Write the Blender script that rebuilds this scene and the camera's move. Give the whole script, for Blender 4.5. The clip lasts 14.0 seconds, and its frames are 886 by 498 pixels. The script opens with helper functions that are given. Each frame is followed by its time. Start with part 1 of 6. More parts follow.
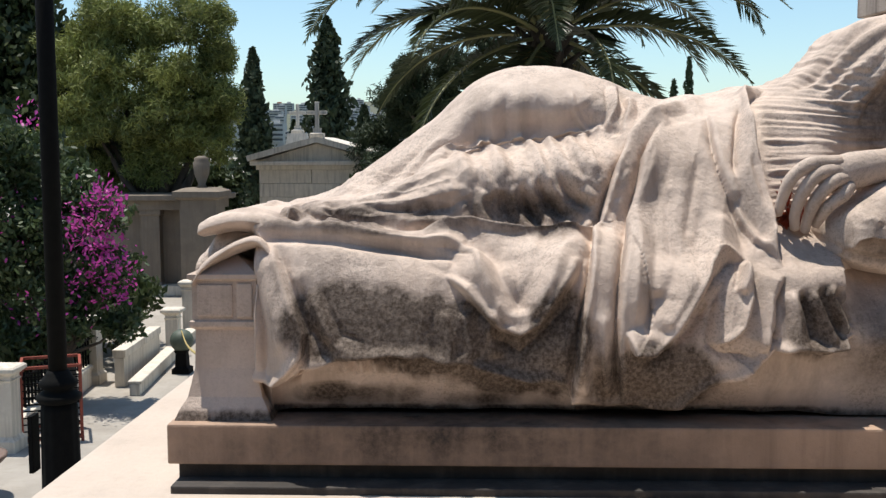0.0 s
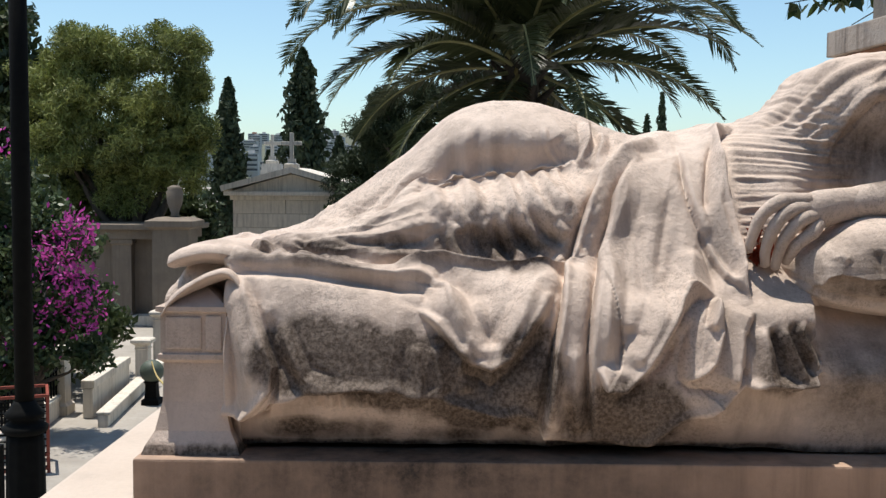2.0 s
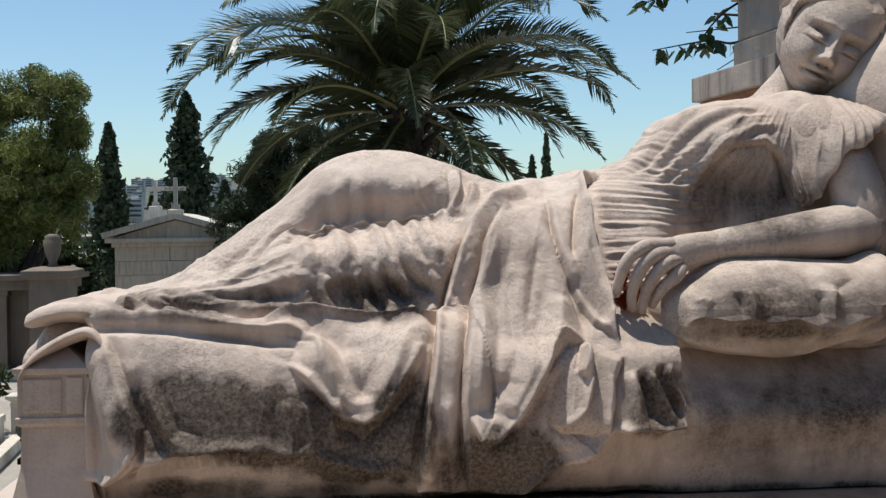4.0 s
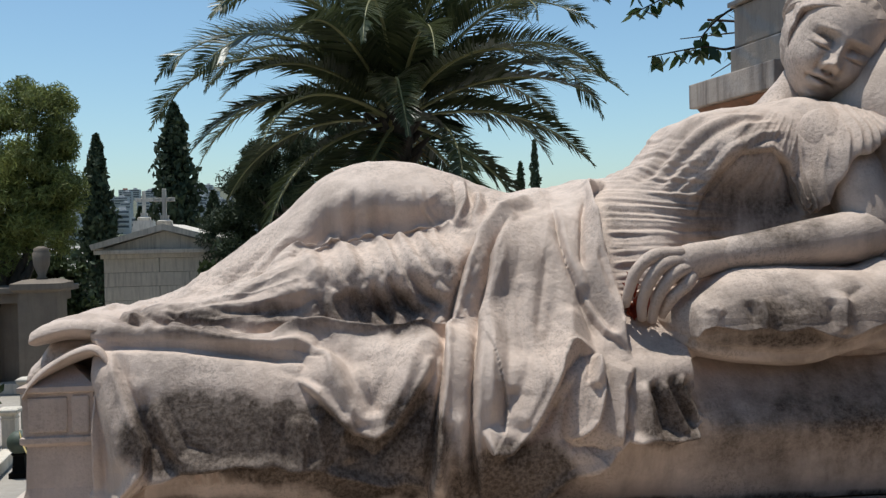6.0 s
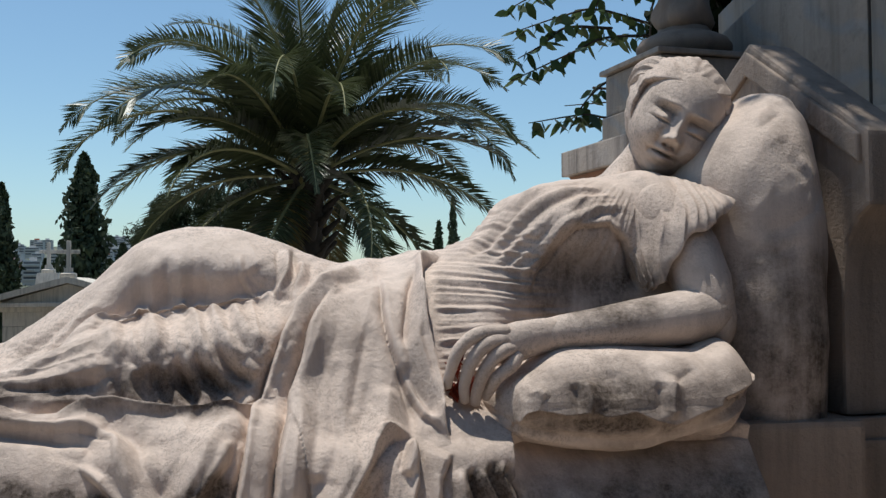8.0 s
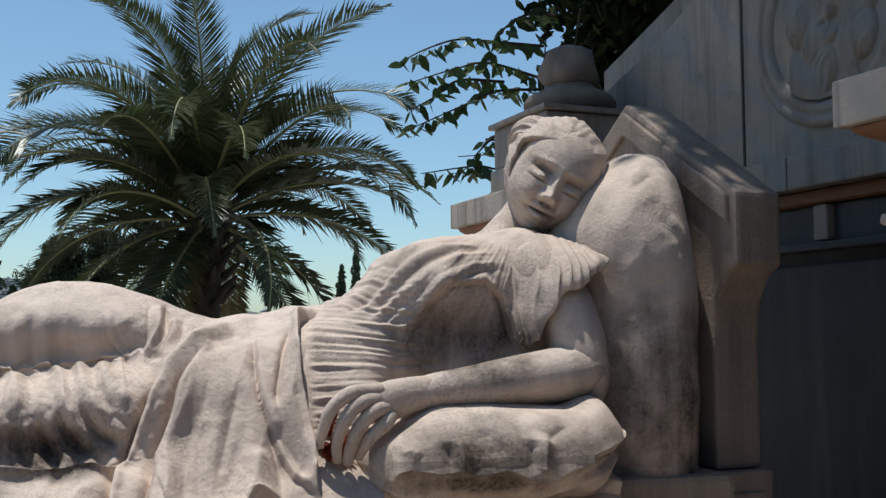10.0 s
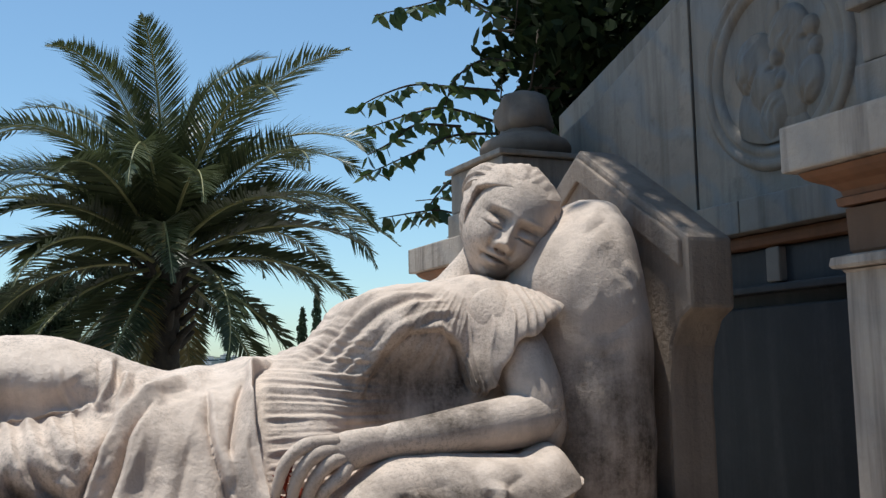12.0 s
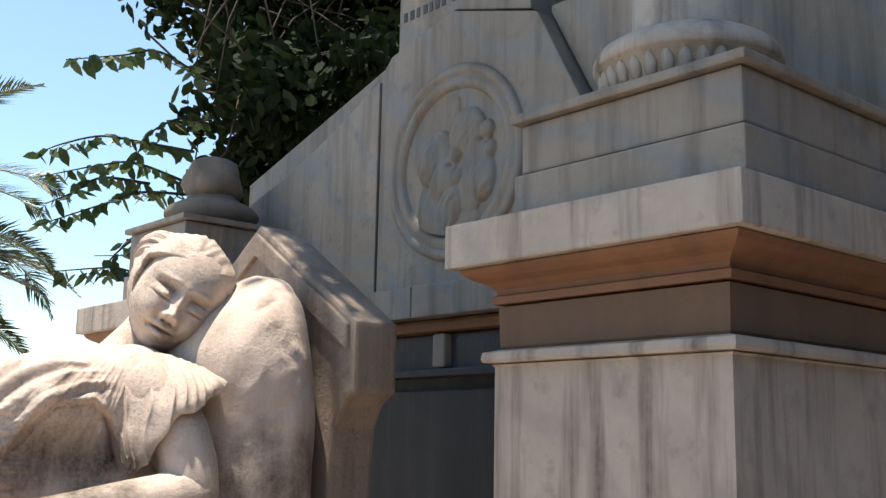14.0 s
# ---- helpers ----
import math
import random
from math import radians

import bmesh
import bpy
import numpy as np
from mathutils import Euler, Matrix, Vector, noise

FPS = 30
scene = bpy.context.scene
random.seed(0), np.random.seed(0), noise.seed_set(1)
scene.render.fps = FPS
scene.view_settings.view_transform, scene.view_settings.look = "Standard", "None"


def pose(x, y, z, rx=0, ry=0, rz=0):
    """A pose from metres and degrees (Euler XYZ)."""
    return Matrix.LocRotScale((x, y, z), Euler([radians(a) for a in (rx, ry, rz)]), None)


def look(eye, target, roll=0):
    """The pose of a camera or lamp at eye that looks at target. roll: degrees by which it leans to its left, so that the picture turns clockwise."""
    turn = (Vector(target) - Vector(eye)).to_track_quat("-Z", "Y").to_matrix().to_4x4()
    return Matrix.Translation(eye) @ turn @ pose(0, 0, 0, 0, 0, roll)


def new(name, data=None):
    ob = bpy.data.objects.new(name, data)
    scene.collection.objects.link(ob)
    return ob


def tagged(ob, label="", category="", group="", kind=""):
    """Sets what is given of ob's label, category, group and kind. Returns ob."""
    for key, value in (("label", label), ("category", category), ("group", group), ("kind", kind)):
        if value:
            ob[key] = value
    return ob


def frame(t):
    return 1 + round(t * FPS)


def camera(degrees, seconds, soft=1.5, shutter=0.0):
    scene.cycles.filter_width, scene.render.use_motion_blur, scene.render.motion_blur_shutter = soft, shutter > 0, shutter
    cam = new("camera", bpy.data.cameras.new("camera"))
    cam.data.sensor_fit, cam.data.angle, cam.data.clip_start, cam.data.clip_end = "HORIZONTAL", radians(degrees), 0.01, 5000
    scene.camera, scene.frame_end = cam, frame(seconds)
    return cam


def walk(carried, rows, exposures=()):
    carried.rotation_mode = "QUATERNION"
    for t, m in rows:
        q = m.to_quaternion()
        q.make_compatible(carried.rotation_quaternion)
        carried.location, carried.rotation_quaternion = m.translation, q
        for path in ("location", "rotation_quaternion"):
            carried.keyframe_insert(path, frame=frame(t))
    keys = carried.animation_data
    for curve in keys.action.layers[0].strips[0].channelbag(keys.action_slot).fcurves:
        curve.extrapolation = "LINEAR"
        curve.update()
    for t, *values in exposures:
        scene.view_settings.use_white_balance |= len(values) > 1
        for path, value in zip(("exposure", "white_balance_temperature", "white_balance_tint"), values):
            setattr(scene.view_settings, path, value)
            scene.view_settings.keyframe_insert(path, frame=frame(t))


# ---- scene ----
cam = camera(45.5, 14.0, soft=1.4)

PATH = [
    (0, (0.5, -1.609, 1.375), (0.421, 0.381, 1.192), -0.2),
    (0.5, (0.49, -1.616, 1.375), (0.353, 0.372, 1.203), -0.4),
    (1, (0.485, -1.615, 1.374), (0.357, 0.374, 1.214), 0.0),
    (1.5, (0.489, -1.609, 1.377), (0.39, 0.384, 1.242), -0.0),
    (2, (0.503, -1.604, 1.378), (0.473, 0.392, 1.255), 0.4),
    (2.5, (0.518, -1.605, 1.38), (0.555, 0.391, 1.272), 0.1),
    (3, (0.528, -1.601, 1.384), (0.622, 0.395, 1.302), -0.1),
    (3.5, (0.534, -1.6, 1.388), (0.652, 0.396, 1.341), -0.5),
    (3.7, (0.537, -1.598, 1.39), (0.687, 0.396, 1.344), -0.5),
    (5.8, (0.503, -1.591, 1.396), (0.726, 0.397, 1.369), -0.9),
    (6, (0.506, -1.577, 1.399), (0.704, 0.413, 1.368), -1.3),
    (6.5, (0.566, -1.524, 1.41), (0.729, 0.469, 1.431), -0.5),
    (7, (0.609, -1.506, 1.421), (0.754, 0.489, 1.465), -0.3),
    (7.5, (0.648, -1.493, 1.421), (0.88, 0.492, 1.486), -0.2),
    (8, (0.679, -1.499, 1.423), (1.028, 0.468, 1.499), -0.3),
    (8.5, (0.7, -1.497, 1.426), (1.122, 0.457, 1.503), -0.4),
    (9, (0.713, -1.495, 1.426), (1.177, 0.449, 1.514), -0.9),
    (9.2, (0.718, -1.497, 1.433), (1.205, 0.44, 1.532), -0.6),
    (11.3, (0.725, -1.517, 1.452), (1.283, 0.39, 1.677), -0.3),
    (11.5, (0.726, -1.513, 1.455), (1.297, 0.391, 1.676), -0.3),
    (12, (0.733, -1.51, 1.456), (1.328, 0.385, 1.691), -1.1),
    (12.5, (0.735, -1.513, 1.463), (1.43, 0.342, 1.734), -0.4),
    (13, (0.739, -1.525, 1.474), (1.553, 0.272, 1.802), -0.1),
    (13.2, (0.747, -1.526, 1.473), (1.626, 0.238, 1.81), 0.6),
    (13.5, (0.748, -1.535, 1.476), (1.722, 0.179, 1.817), 0.6),
    (14, (0.763, -1.543, 1.481), (1.863, 0.089, 1.836), 1.1),
]
walk(cam, [(t, look(eye, target, roll)) for t, eye, target, roll in PATH],
     [(0, 0.27, 6500, 10), (2.5, 0.18, 6450, 10), (3.7, 0.03, 6350, 9), (6.5, -0.11, 6150, 8), (9.2, -0.12, 6200, 8), (11.5, 0.05, 6000, 5), (12.5, 0.20, 6250, 7), (13.2, 0.46, 6350, 9), (14, 1.0, 7000, 11)])

# ---- light ----
world = bpy.data.worlds.new("sky")
scene.world = world
world.use_nodes = True
wt = world.node_tree
SUN_TO = Vector((-0.15, 0.10, 0.98)).normalized()
sky = wt.nodes.new("ShaderNodeTexSky")
sky.sky_type, sky.sun_disc = "NISHITA", False
sky.sun_elevation = math.asin(SUN_TO.z)
sky.sun_rotation = math.atan2(SUN_TO.x, SUN_TO.y)
sky.air_density, sky.dust_density, sky.ozone_density = 1.0, 0.7, 1.6
hue = wt.nodes.new("ShaderNodeMix")
hue.data_type, hue.blend_type = "RGBA", "MULTIPLY"
hue.inputs[0].default_value, hue.inputs[7].default_value = 1.0, (0.90, 1.01, 1.0, 1)
wt.links.new(sky.outputs[0], hue.inputs[6])
wt.links.new(hue.outputs[2], wt.nodes["Background"].inputs[0])
wt.nodes["Background"].inputs[1].default_value = 0.135
sun = new("sun", bpy.data.lights.new("sun", "SUN"))
sun.data.energy, sun.data.angle, sun.data.color = 4.7, radians(0.53), (1.0, 0.95, 0.87)
sun.matrix_world = SUN_TO.to_track_quat("Z", "Y").to_matrix().to_4x4()


# ---- materials ----
def nodes_of(name):
    m = bpy.data.materials.new(name)
    m.use_nodes = True
    return m, m.node_tree, m.node_tree.nodes["Principled BSDF"]


def add(nt, kind, **inputs):
    n = nt.nodes.new(kind)
    for k, v in inputs.items():
        n.inputs[k.replace("_", " ")].default_value = v
    return n


def noise_of(nt, vec, scale, detail=6.0, rough=0.6, squash=None):
    if squash:
        mp = nt.nodes.new("ShaderNodeMapping")
        mp.inputs["Scale"].default_value = squash
        nt.links.new(vec, mp.inputs["Vector"])
        vec = mp.outputs[0]
    n = add(nt, "ShaderNodeTexNoise", Scale=scale, Detail=detail, Roughness=rough)
    nt.links.new(vec, n.inputs["Vector"])
    return n.outputs["Fac"]


def ramp(nt, fac, stops):
    r = nt.nodes.new("ShaderNodeValToRGB")
    while len(r.color_ramp.elements) < len(stops):
        r.color_ramp.elements.new(0.5)
    for e, (p, c) in zip(r.color_ramp.elements, stops):
        e.position, e.color = p, (c, c, c, 1) if isinstance(c, (int, float)) else (*c, 1)
    nt.links.new(fac, r.inputs[0])
    return r.outputs[0]


def mix(nt, fac, a, b, how="MIX"):
    n = nt.nodes.new("ShaderNodeMix")
    n.data_type, n.blend_type = "RGBA", how
    for sock, v in ((n.inputs[0], fac), (n.inputs[6], a), (n.inputs[7], b)):
        if isinstance(v, (int, float)):
            sock.default_value = v
        elif isinstance(v, tuple):
            sock.default_value = (*v, 1)
        else:
            nt.links.new(v, sock)
    return n.outputs[2]


def calc(nt, op, a, b=0.0, clamp=False):
    n = nt.nodes.new("ShaderNodeMath")
    n.operation, n.use_clamp = op, clamp
    for sock, v in ((n.inputs[0], a), (n.inputs[1], b)):
        if isinstance(v, (int, float)):
            sock.default_value = v
        else:
            nt.links.new(v, sock)
    return n.outputs[0]


def blob(nt, vec, centre, radii):
    """1 in the middle of an ellipsoid, 0 outside it."""
    s = nt.nodes.new("ShaderNodeVectorMath")
    s.operation = "SUBTRACT"
    s.inputs[1].default_value = centre
    nt.links.new(vec, s.inputs[0])
    d = nt.nodes.new("ShaderNodeVectorMath")
    d.operation = "DIVIDE"
    d.inputs[1].default_value = radii
    nt.links.new(s.outputs[0], d.inputs[0])
    l = nt.nodes.new("ShaderNodeVectorMath")
    l.operation = "LENGTH"
    nt.links.new(d.outputs[0], l.inputs[0])
    return calc(nt, "SUBTRACT", 1.0, l.outputs["Value"], True)


def bump(nt, bsdf, height, strength, distance):
    b = add(nt, "ShaderNodeBump", Strength=strength, Distance=distance)
    nt.links.new(height, b.inputs["Height"])
    nt.links.new(b.outputs[0], bsdf.inputs["Normal"])


def stone(name, light, dark, stain, grain=60.0, stains=0.5, streak=0.4, rough=0.75, relief=0.004, blobs=(), veins=0.0, shift=False, pits=0.0):
    """Weathered stone: mottled colour, run-down streaks, stains in chosen patches, fine relief."""
    m, nt, bsdf = nodes_of(name)
    vec = nt.nodes.new("ShaderNodeTexCoord").outputs["Object"]
    if shift:
        info = nt.nodes.new("ShaderNodeObjectInfo")
        vm = nt.nodes.new("ShaderNodeVectorMath")
        vm.operation = "MULTIPLY_ADD"
        nt.links.new(info.outputs["Random"], vm.inputs[0])
        vm.inputs[1].default_value = (7, 5, 3)
        nt.links.new(vec, vm.inputs[2])
        vec = vm.outputs[0]
    big = noise_of(nt, vec, 3.0, 5, 0.6)
    mid = noise_of(nt, vec, 14.0, 6, 0.65)
    fine = noise_of(nt, vec, grain, 5, 0.7)
    runs = noise_of(nt, vec, 9.0, 5, 0.6, (2.2, 2.2, 0.16))
    col = mix(nt, ramp(nt, big, [(0.35, 0), (0.68, 1)]), light, dark)
    col = mix(nt, ramp(nt, mid, [(0.3, 0), (0.8, 0.75)]), col, tuple(0.5 * (a + b) for a, b in zip(light, dark)))
    if veins:
        wv = add(nt, "ShaderNodeTexWave", Scale=2.6, Distortion=9.0, Detail=4.0)
        mp = nt.nodes.new("ShaderNodeMapping")
        mp.inputs["Rotation"].default_value = (0.6, 0.3, 0.8)
        nt.links.new(vec, mp.inputs["Vector"])
        nt.links.new(mp.outputs[0], wv.inputs["Vector"])
        col = mix(nt, calc(nt, "MULTIPLY", ramp(nt, wv.outputs["Fac"], [(0.0, 1), (0.35, 0)]), veins), col, (0.21, 0.215, 0.22))
    dirt = calc(nt, "MULTIPLY", ramp(nt, runs, [(0.48, 0), (0.72, 1)]), streak)
    dirt = calc(nt, "MAXIMUM", dirt, calc(nt, "MULTIPLY", ramp(nt, mid, [(0.55, 0), (0.75, 1)]), stains * 0.6))
    for centre, radii, power in blobs:
        patch = blob(nt, vec, centre, radii)
        rag = calc(nt, "ADD", calc(nt, "MULTIPLY", patch, 2.2), calc(nt, "MULTIPLY", calc(nt, "SUBTRACT", mid, 0.5), 3.0))
        rag = calc(nt, "ADD", rag, calc(nt, "MULTIPLY", calc(nt, "SUBTRACT", runs, 0.5), 2.6))
        rag = calc(nt, "MULTIPLY", calc(nt, "MULTIPLY", rag, power, True), ramp(nt, patch, [(0.0, 0), (0.25, 1)]))
        dirt = calc(nt, "MAXIMUM", dirt, rag)
    speck = ramp(nt, fine, [(0.36, 0.72), (0.6, 1.0)])
    dirt = calc(nt, "MULTIPLY", dirt, speck, True)
    col = mix(nt, dirt, col, stain)
    col = mix(nt, 0.35, col, mix(nt, fine, (0.45, 0.43, 0.40), (1.0, 1.0, 1.0)), "MULTIPLY")
    if pits:
        crust = noise_of(nt, vec, 5.0, 4, 0.55)
        dots = ramp(nt, noise_of(nt, vec, 170.0, 3, 0.8), [(0.51, 0), (0.58, 1)])
        where = calc(nt, "MULTIPLY", ramp(nt, crust, [(0.44, 0.0), (0.58, 1)]), pits * 1.5)
        col = mix(nt, calc(nt, "MULTIPLY", dots, where), col, (0.15, 0.125, 0.105))
        cloudy = ramp(nt, noise_of(nt, vec, 26.0, 6, 0.72), [(0.50, 0), (0.72, 1)])
        col = mix(nt, calc(nt, "MULTIPLY", cloudy, pits * 0.8), col, (0.24, 0.195, 0.16))
    nt.links.new(col, bsdf.inputs["Base Color"])
    bsdf.inputs["Roughness"].default_value = rough
    bsdf.inputs["Specular IOR Level"].default_value = 0.3
    h = calc(nt, "ADD", fine, calc(nt, "MULTIPLY", mid, 0.5))
    bump(nt, bsdf, h, 0.7, relief)
    return m


def leafy(name, a, b, rough=0.55, through_light=0.25, scale=1.2, gloss=0.35):
    """Foliage that varies from leaf to leaf and from clump to clump."""
    m, nt, bsdf = nodes_of(name)
    geo = nt.nodes.new("ShaderNodeNewGeometry")
    vec = nt.nodes.new("ShaderNodeTexCoord").outputs["Object"]
    clump = noise_of(nt, vec, scale, 3, 0.6)
    f = calc(nt, "ADD", calc(nt, "MULTIPLY", geo.outputs["Random Per Island"], 0.6), calc(nt, "MULTIPLY", ramp(nt, clump, [(0.3, 0), (0.7, 1)]), 0.5), True)
    col = mix(nt, f, a, b)
    nt.links.new(col, bsdf.inputs["Base Color"])
    bsdf.inputs["Roughness"].default_value = rough
    bsdf.inputs["Specular IOR Level"].default_value = gloss
    tr = nt.nodes.new("ShaderNodeBsdfTranslucent")
    nt.links.new(col, tr.inputs[0])
    ms = nt.nodes.new("ShaderNodeMixShader")
    ms.inputs[0].default_value = through_light
    nt.links.new(bsdf.outputs[0], ms.inputs[1])
    nt.links.new(tr.outputs[0], ms.inputs[2])
    nt.links.new(ms.outputs[0], nt.nodes["Material Output"].inputs[0])
    return m


def plain(name, a, b, scale=8.0, rough=0.6, metal=0.0, relief=0.003, squash=None):
    m, nt, bsdf = nodes_of(name)
    vec = nt.nodes.new("ShaderNodeTexCoord").outputs["Object"]
    n1, n2 = noise_of(nt, vec, scale, 6, 0.65, squash), noise_of(nt, vec, scale * 9, 4, 0.6)
    col = mix(nt, ramp(nt, n1, [(0.3, 0), (0.7, 1)]), a, b)
    col = mix(nt, 0.3, col, mix(nt, n2, (0.5, 0.5, 0.5), (1.0, 1.0, 1.0)), "MULTIPLY")
    nt.links.new(col, bsdf.inputs["Base Color"])
    bsdf.inputs["Roughness"].default_value, bsdf.inputs["Metallic"].default_value = rough, metal
    bump(nt, bsdf, calc(nt, "ADD", n1, n2), 0.5, relief)
    return m


# weather stains; the under-breast and lower-pillow patches also paint in shade
STATUE_STAINS_AND_SHADE = [
    ((0.30, 0.0, 1.108), (0.15, 0.25, 0.085), 1.4),
    ((0.42, 0.0, 1.088), (0.14, 0.25, 0.085), 1.4),
    ((0.54, 0.0, 1.045), (0.13, 0.25, 0.075), 1.4),
    ((0.615, 0.0, 1.075), (0.065, 0.25, 0.12), 1.3),
    ((0.69, 0.0, 1.02), (0.06, 0.25, 0.09), 0.7),
    ((0.775, 0.0, 1.02), (0.12, 0.25, 0.085), 1.4),
    ((1.02, 0.0, 1.11), (0.080, 0.25, 0.075), 0.95),
    ((0.56, 0.10, 1.275), (0.17, 0.2, 0.050), 0.65),
    ((0.30, 0.10, 1.272), (0.26, 0.2, 0.035), 0.6),
    ((1.22, 0.0, 1.215), (0.20, 0.25, 0.028), 0.7),
    ((1.12, 0.0, 1.06), (0.12, 0.25, 0.13), 0.45),
    ((1.40, 0.0, 1.10), (0.18, 0.25, 0.12), 0.5),
    ((0.60, 0.0, 0.950), (1.3, 0.25, 0.026), 1.2),
    ((0.29, 0.0, 0.990), (0.14, 0.25, 0.030), 0.7),
    ((0.50, 0.0, 0.980), (0.08, 0.25, 0.022), 0.6),
    ((1.32, 0.0, 1.08), (0.34, 0.35, 0.15), 0.50),
    ((1.58, 0.3, 1.33), (0.20, 0.35, 0.26), 0.62),
    ((1.25, 0.04, 1.255), (0.27, 0.25, 0.085), 0.5),
    ((1.23, 0.15, 1.43), (0.17, 0.25, 0.09), 0.62),
]
MARBLE = stone("statue_marble", (0.745, 0.610, 0.515), (0.545, 0.425, 0.345), (0.075, 0.052, 0.036), 150, 0.4, 0.40, 0.7, 0.0032, STATUE_STAINS_AND_SHADE, pits=0.24)
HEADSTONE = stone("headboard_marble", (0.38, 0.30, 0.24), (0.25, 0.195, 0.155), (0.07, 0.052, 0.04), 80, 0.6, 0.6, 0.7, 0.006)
PLINTH = stone("plinth_stone", (0.52, 0.36, 0.26), (0.36, 0.245, 0.175), (0.05, 0.04, 0.034), 70, 0.7, 0.55, 0.8, 0.004, [((0.45, 0.0, 0.93), (0.6, 0.3, 0.10), 0.42)])
# grime plus the slab's overhang shadow, both put into the colour
GRIME_SHADE = stone("grimy_shaded_stone", (0.08, 0.07, 0.065), (0.04, 0.035, 0.03), (0.2, 0.17, 0.14), 60, 0.6, 0.4)
WALLSTONE = stone("grey_marble", (0.325, 0.277, 0.23), (0.22, 0.182, 0.147), (0.075, 0.052, 0.036), 50, 0.95, 0.65, 0.55, 0.003, (), 0.6)
PIERSTONE = stone("pier_marble", (0.54, 0.455, 0.38), (0.38, 0.31, 0.255), (0.075, 0.052, 0.038), 50, 0.85, 1.0, 0.6, 0.004, (), 0.2)
RUSTSTONE = stone("ochre_marble", (0.27, 0.125, 0.062), (0.17, 0.085, 0.05), (0.06, 0.04, 0.03), 50, 0.7, 0.5, 0.65, 0.003)
# near-black: shade below the ledge and in the upper opening is in this colour
DARKWALL = stone("dark_shaded_marble", (0.065, 0.064, 0.066), (0.04, 0.04, 0.042), (0.11, 0.105, 0.10), 40, 0.3, 0.6, 0.5, 0.002)
URNSTONE = stone("urn_stone", (0.27, 0.21, 0.165), (0.17, 0.138, 0.112), (0.06, 0.048, 0.04), 50, 0.5, 0.4)
TERRACE = stone("terrace_stone", (0.60, 0.505, 0.425), (0.50, 0.415, 0.345), (0.22, 0.19, 0.16), 80, 0.35, 0.0, 0.8, 0.004)
PAVING = plain("dark_unseen_paving", (0.17, 0.14, 0.115), (0.11, 0.09, 0.075), 6, 0.9)
FILL_CUT = plain("dark_fill_cut", (0.07, 0.07, 0.06), (0.04, 0.04, 0.035), 3, 0.95)
PATHSTONE = stone("path_gravel", (0.44, 0.40, 0.35), (0.32, 0.29, 0.25), (0.20, 0.17, 0.13), 160, 0.5, 0.0, 0.9, 0.01)
TOMB = stone("tomb_marble", (0.76, 0.69, 0.58), (0.60, 0.54, 0.46), (0.22, 0.19, 0.15), 30, 0.45, 0.6, 0.7, 0.004, shift=True)
# tan marble taken darker: the tree shade over these tombs is in the colour
TOMBTAN_SHADED = stone("tomb_tan_shaded", (0.24, 0.195, 0.15), (0.17, 0.14, 0.11), (0.14, 0.11, 0.09), 30, 0.45, 0.6, 0.75, 0.004, shift=True)
# rust-brown stain, deepened to include the shade under the cornice
NECK = stone("brown_shaded_marble", (0.20, 0.115, 0.07), (0.13, 0.085, 0.058), (0.06, 0.045, 0.035), 50, 0.5, 0.3)
IRON = plain("black_iron", (0.004, 0.004, 0.004), (0.008, 0.008, 0.007), 20, 0.85, 0.0)
IRON.node_tree.nodes["Principled BSDF"].inputs["Specular IOR Level"].default_value = 0.12
REDPAINT = plain("red_painted_iron", (0.32, 0.06, 0.035), (0.20, 0.05, 0.03), 25, 0.6, 0.1)
BARK = plain("palm_bark", (0.055, 0.041, 0.028), (0.025, 0.019, 0.014), 12, 0.9, 0, 0.03)
TREEBARK = plain("tree_bark", (0.12, 0.09, 0.065), (0.05, 0.04, 0.03), 9, 0.9, 0, 0.02, (1, 1, 0.3))
FROND = leafy("palm_leaf", (0.024, 0.036, 0.015), (0.095, 0.110, 0.048), 0.38, 0.22, 0.8)
RACHIS = plain("palm_midrib", (0.30, 0.28, 0.12), (0.20, 0.19, 0.08), 5, 0.5)
DRYFROND = leafy("dry_palm_leaf", (0.34, 0.26, 0.09), (0.24, 0.19, 0.08), 0.6, 0.2)
CYPRESS = leafy("cypress_leaf", (0.018, 0.030, 0.014), (0.05, 0.07, 0.03), 0.7, 0.1, 1.5)
PINE = leafy("pine_needles", (0.022, 0.032, 0.010), (0.29, 0.32, 0.085), 0.6, 0.2, 0.9)
# leaves set near black so the shrub's inner shade is in the colour
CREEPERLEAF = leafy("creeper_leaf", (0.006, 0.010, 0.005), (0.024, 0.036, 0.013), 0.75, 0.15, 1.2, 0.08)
DARKLEAF = leafy("dark_leaf", (0.022, 0.034, 0.014), (0.075, 0.10, 0.036), 0.5, 0.2, 1.2)
BUSHLEAF = leafy("bougainvillea_leaf", (0.022, 0.042, 0.015), (0.10, 0.135, 0.055), 0.45, 0.25, 1.6)
BRACT = leafy("magenta_bract", (0.32, 0.02, 0.20), (0.62, 0.10, 0.42), 0.5, 0.4, 3)
VINELEAF = leafy("vine_leaf", (0.03, 0.055, 0.018), (0.11, 0.16, 0.05), 0.35, 0.3, 2)
RUSTLEAF = leafy("dry_red_flower", (0.34, 0.05, 0.02), (0.16, 0.03, 0.015), 0.7, 0.1, 30)
TWIG = plain("twig", (0.09, 0.06, 0.04), (0.04, 0.03, 0.02), 20, 0.9)
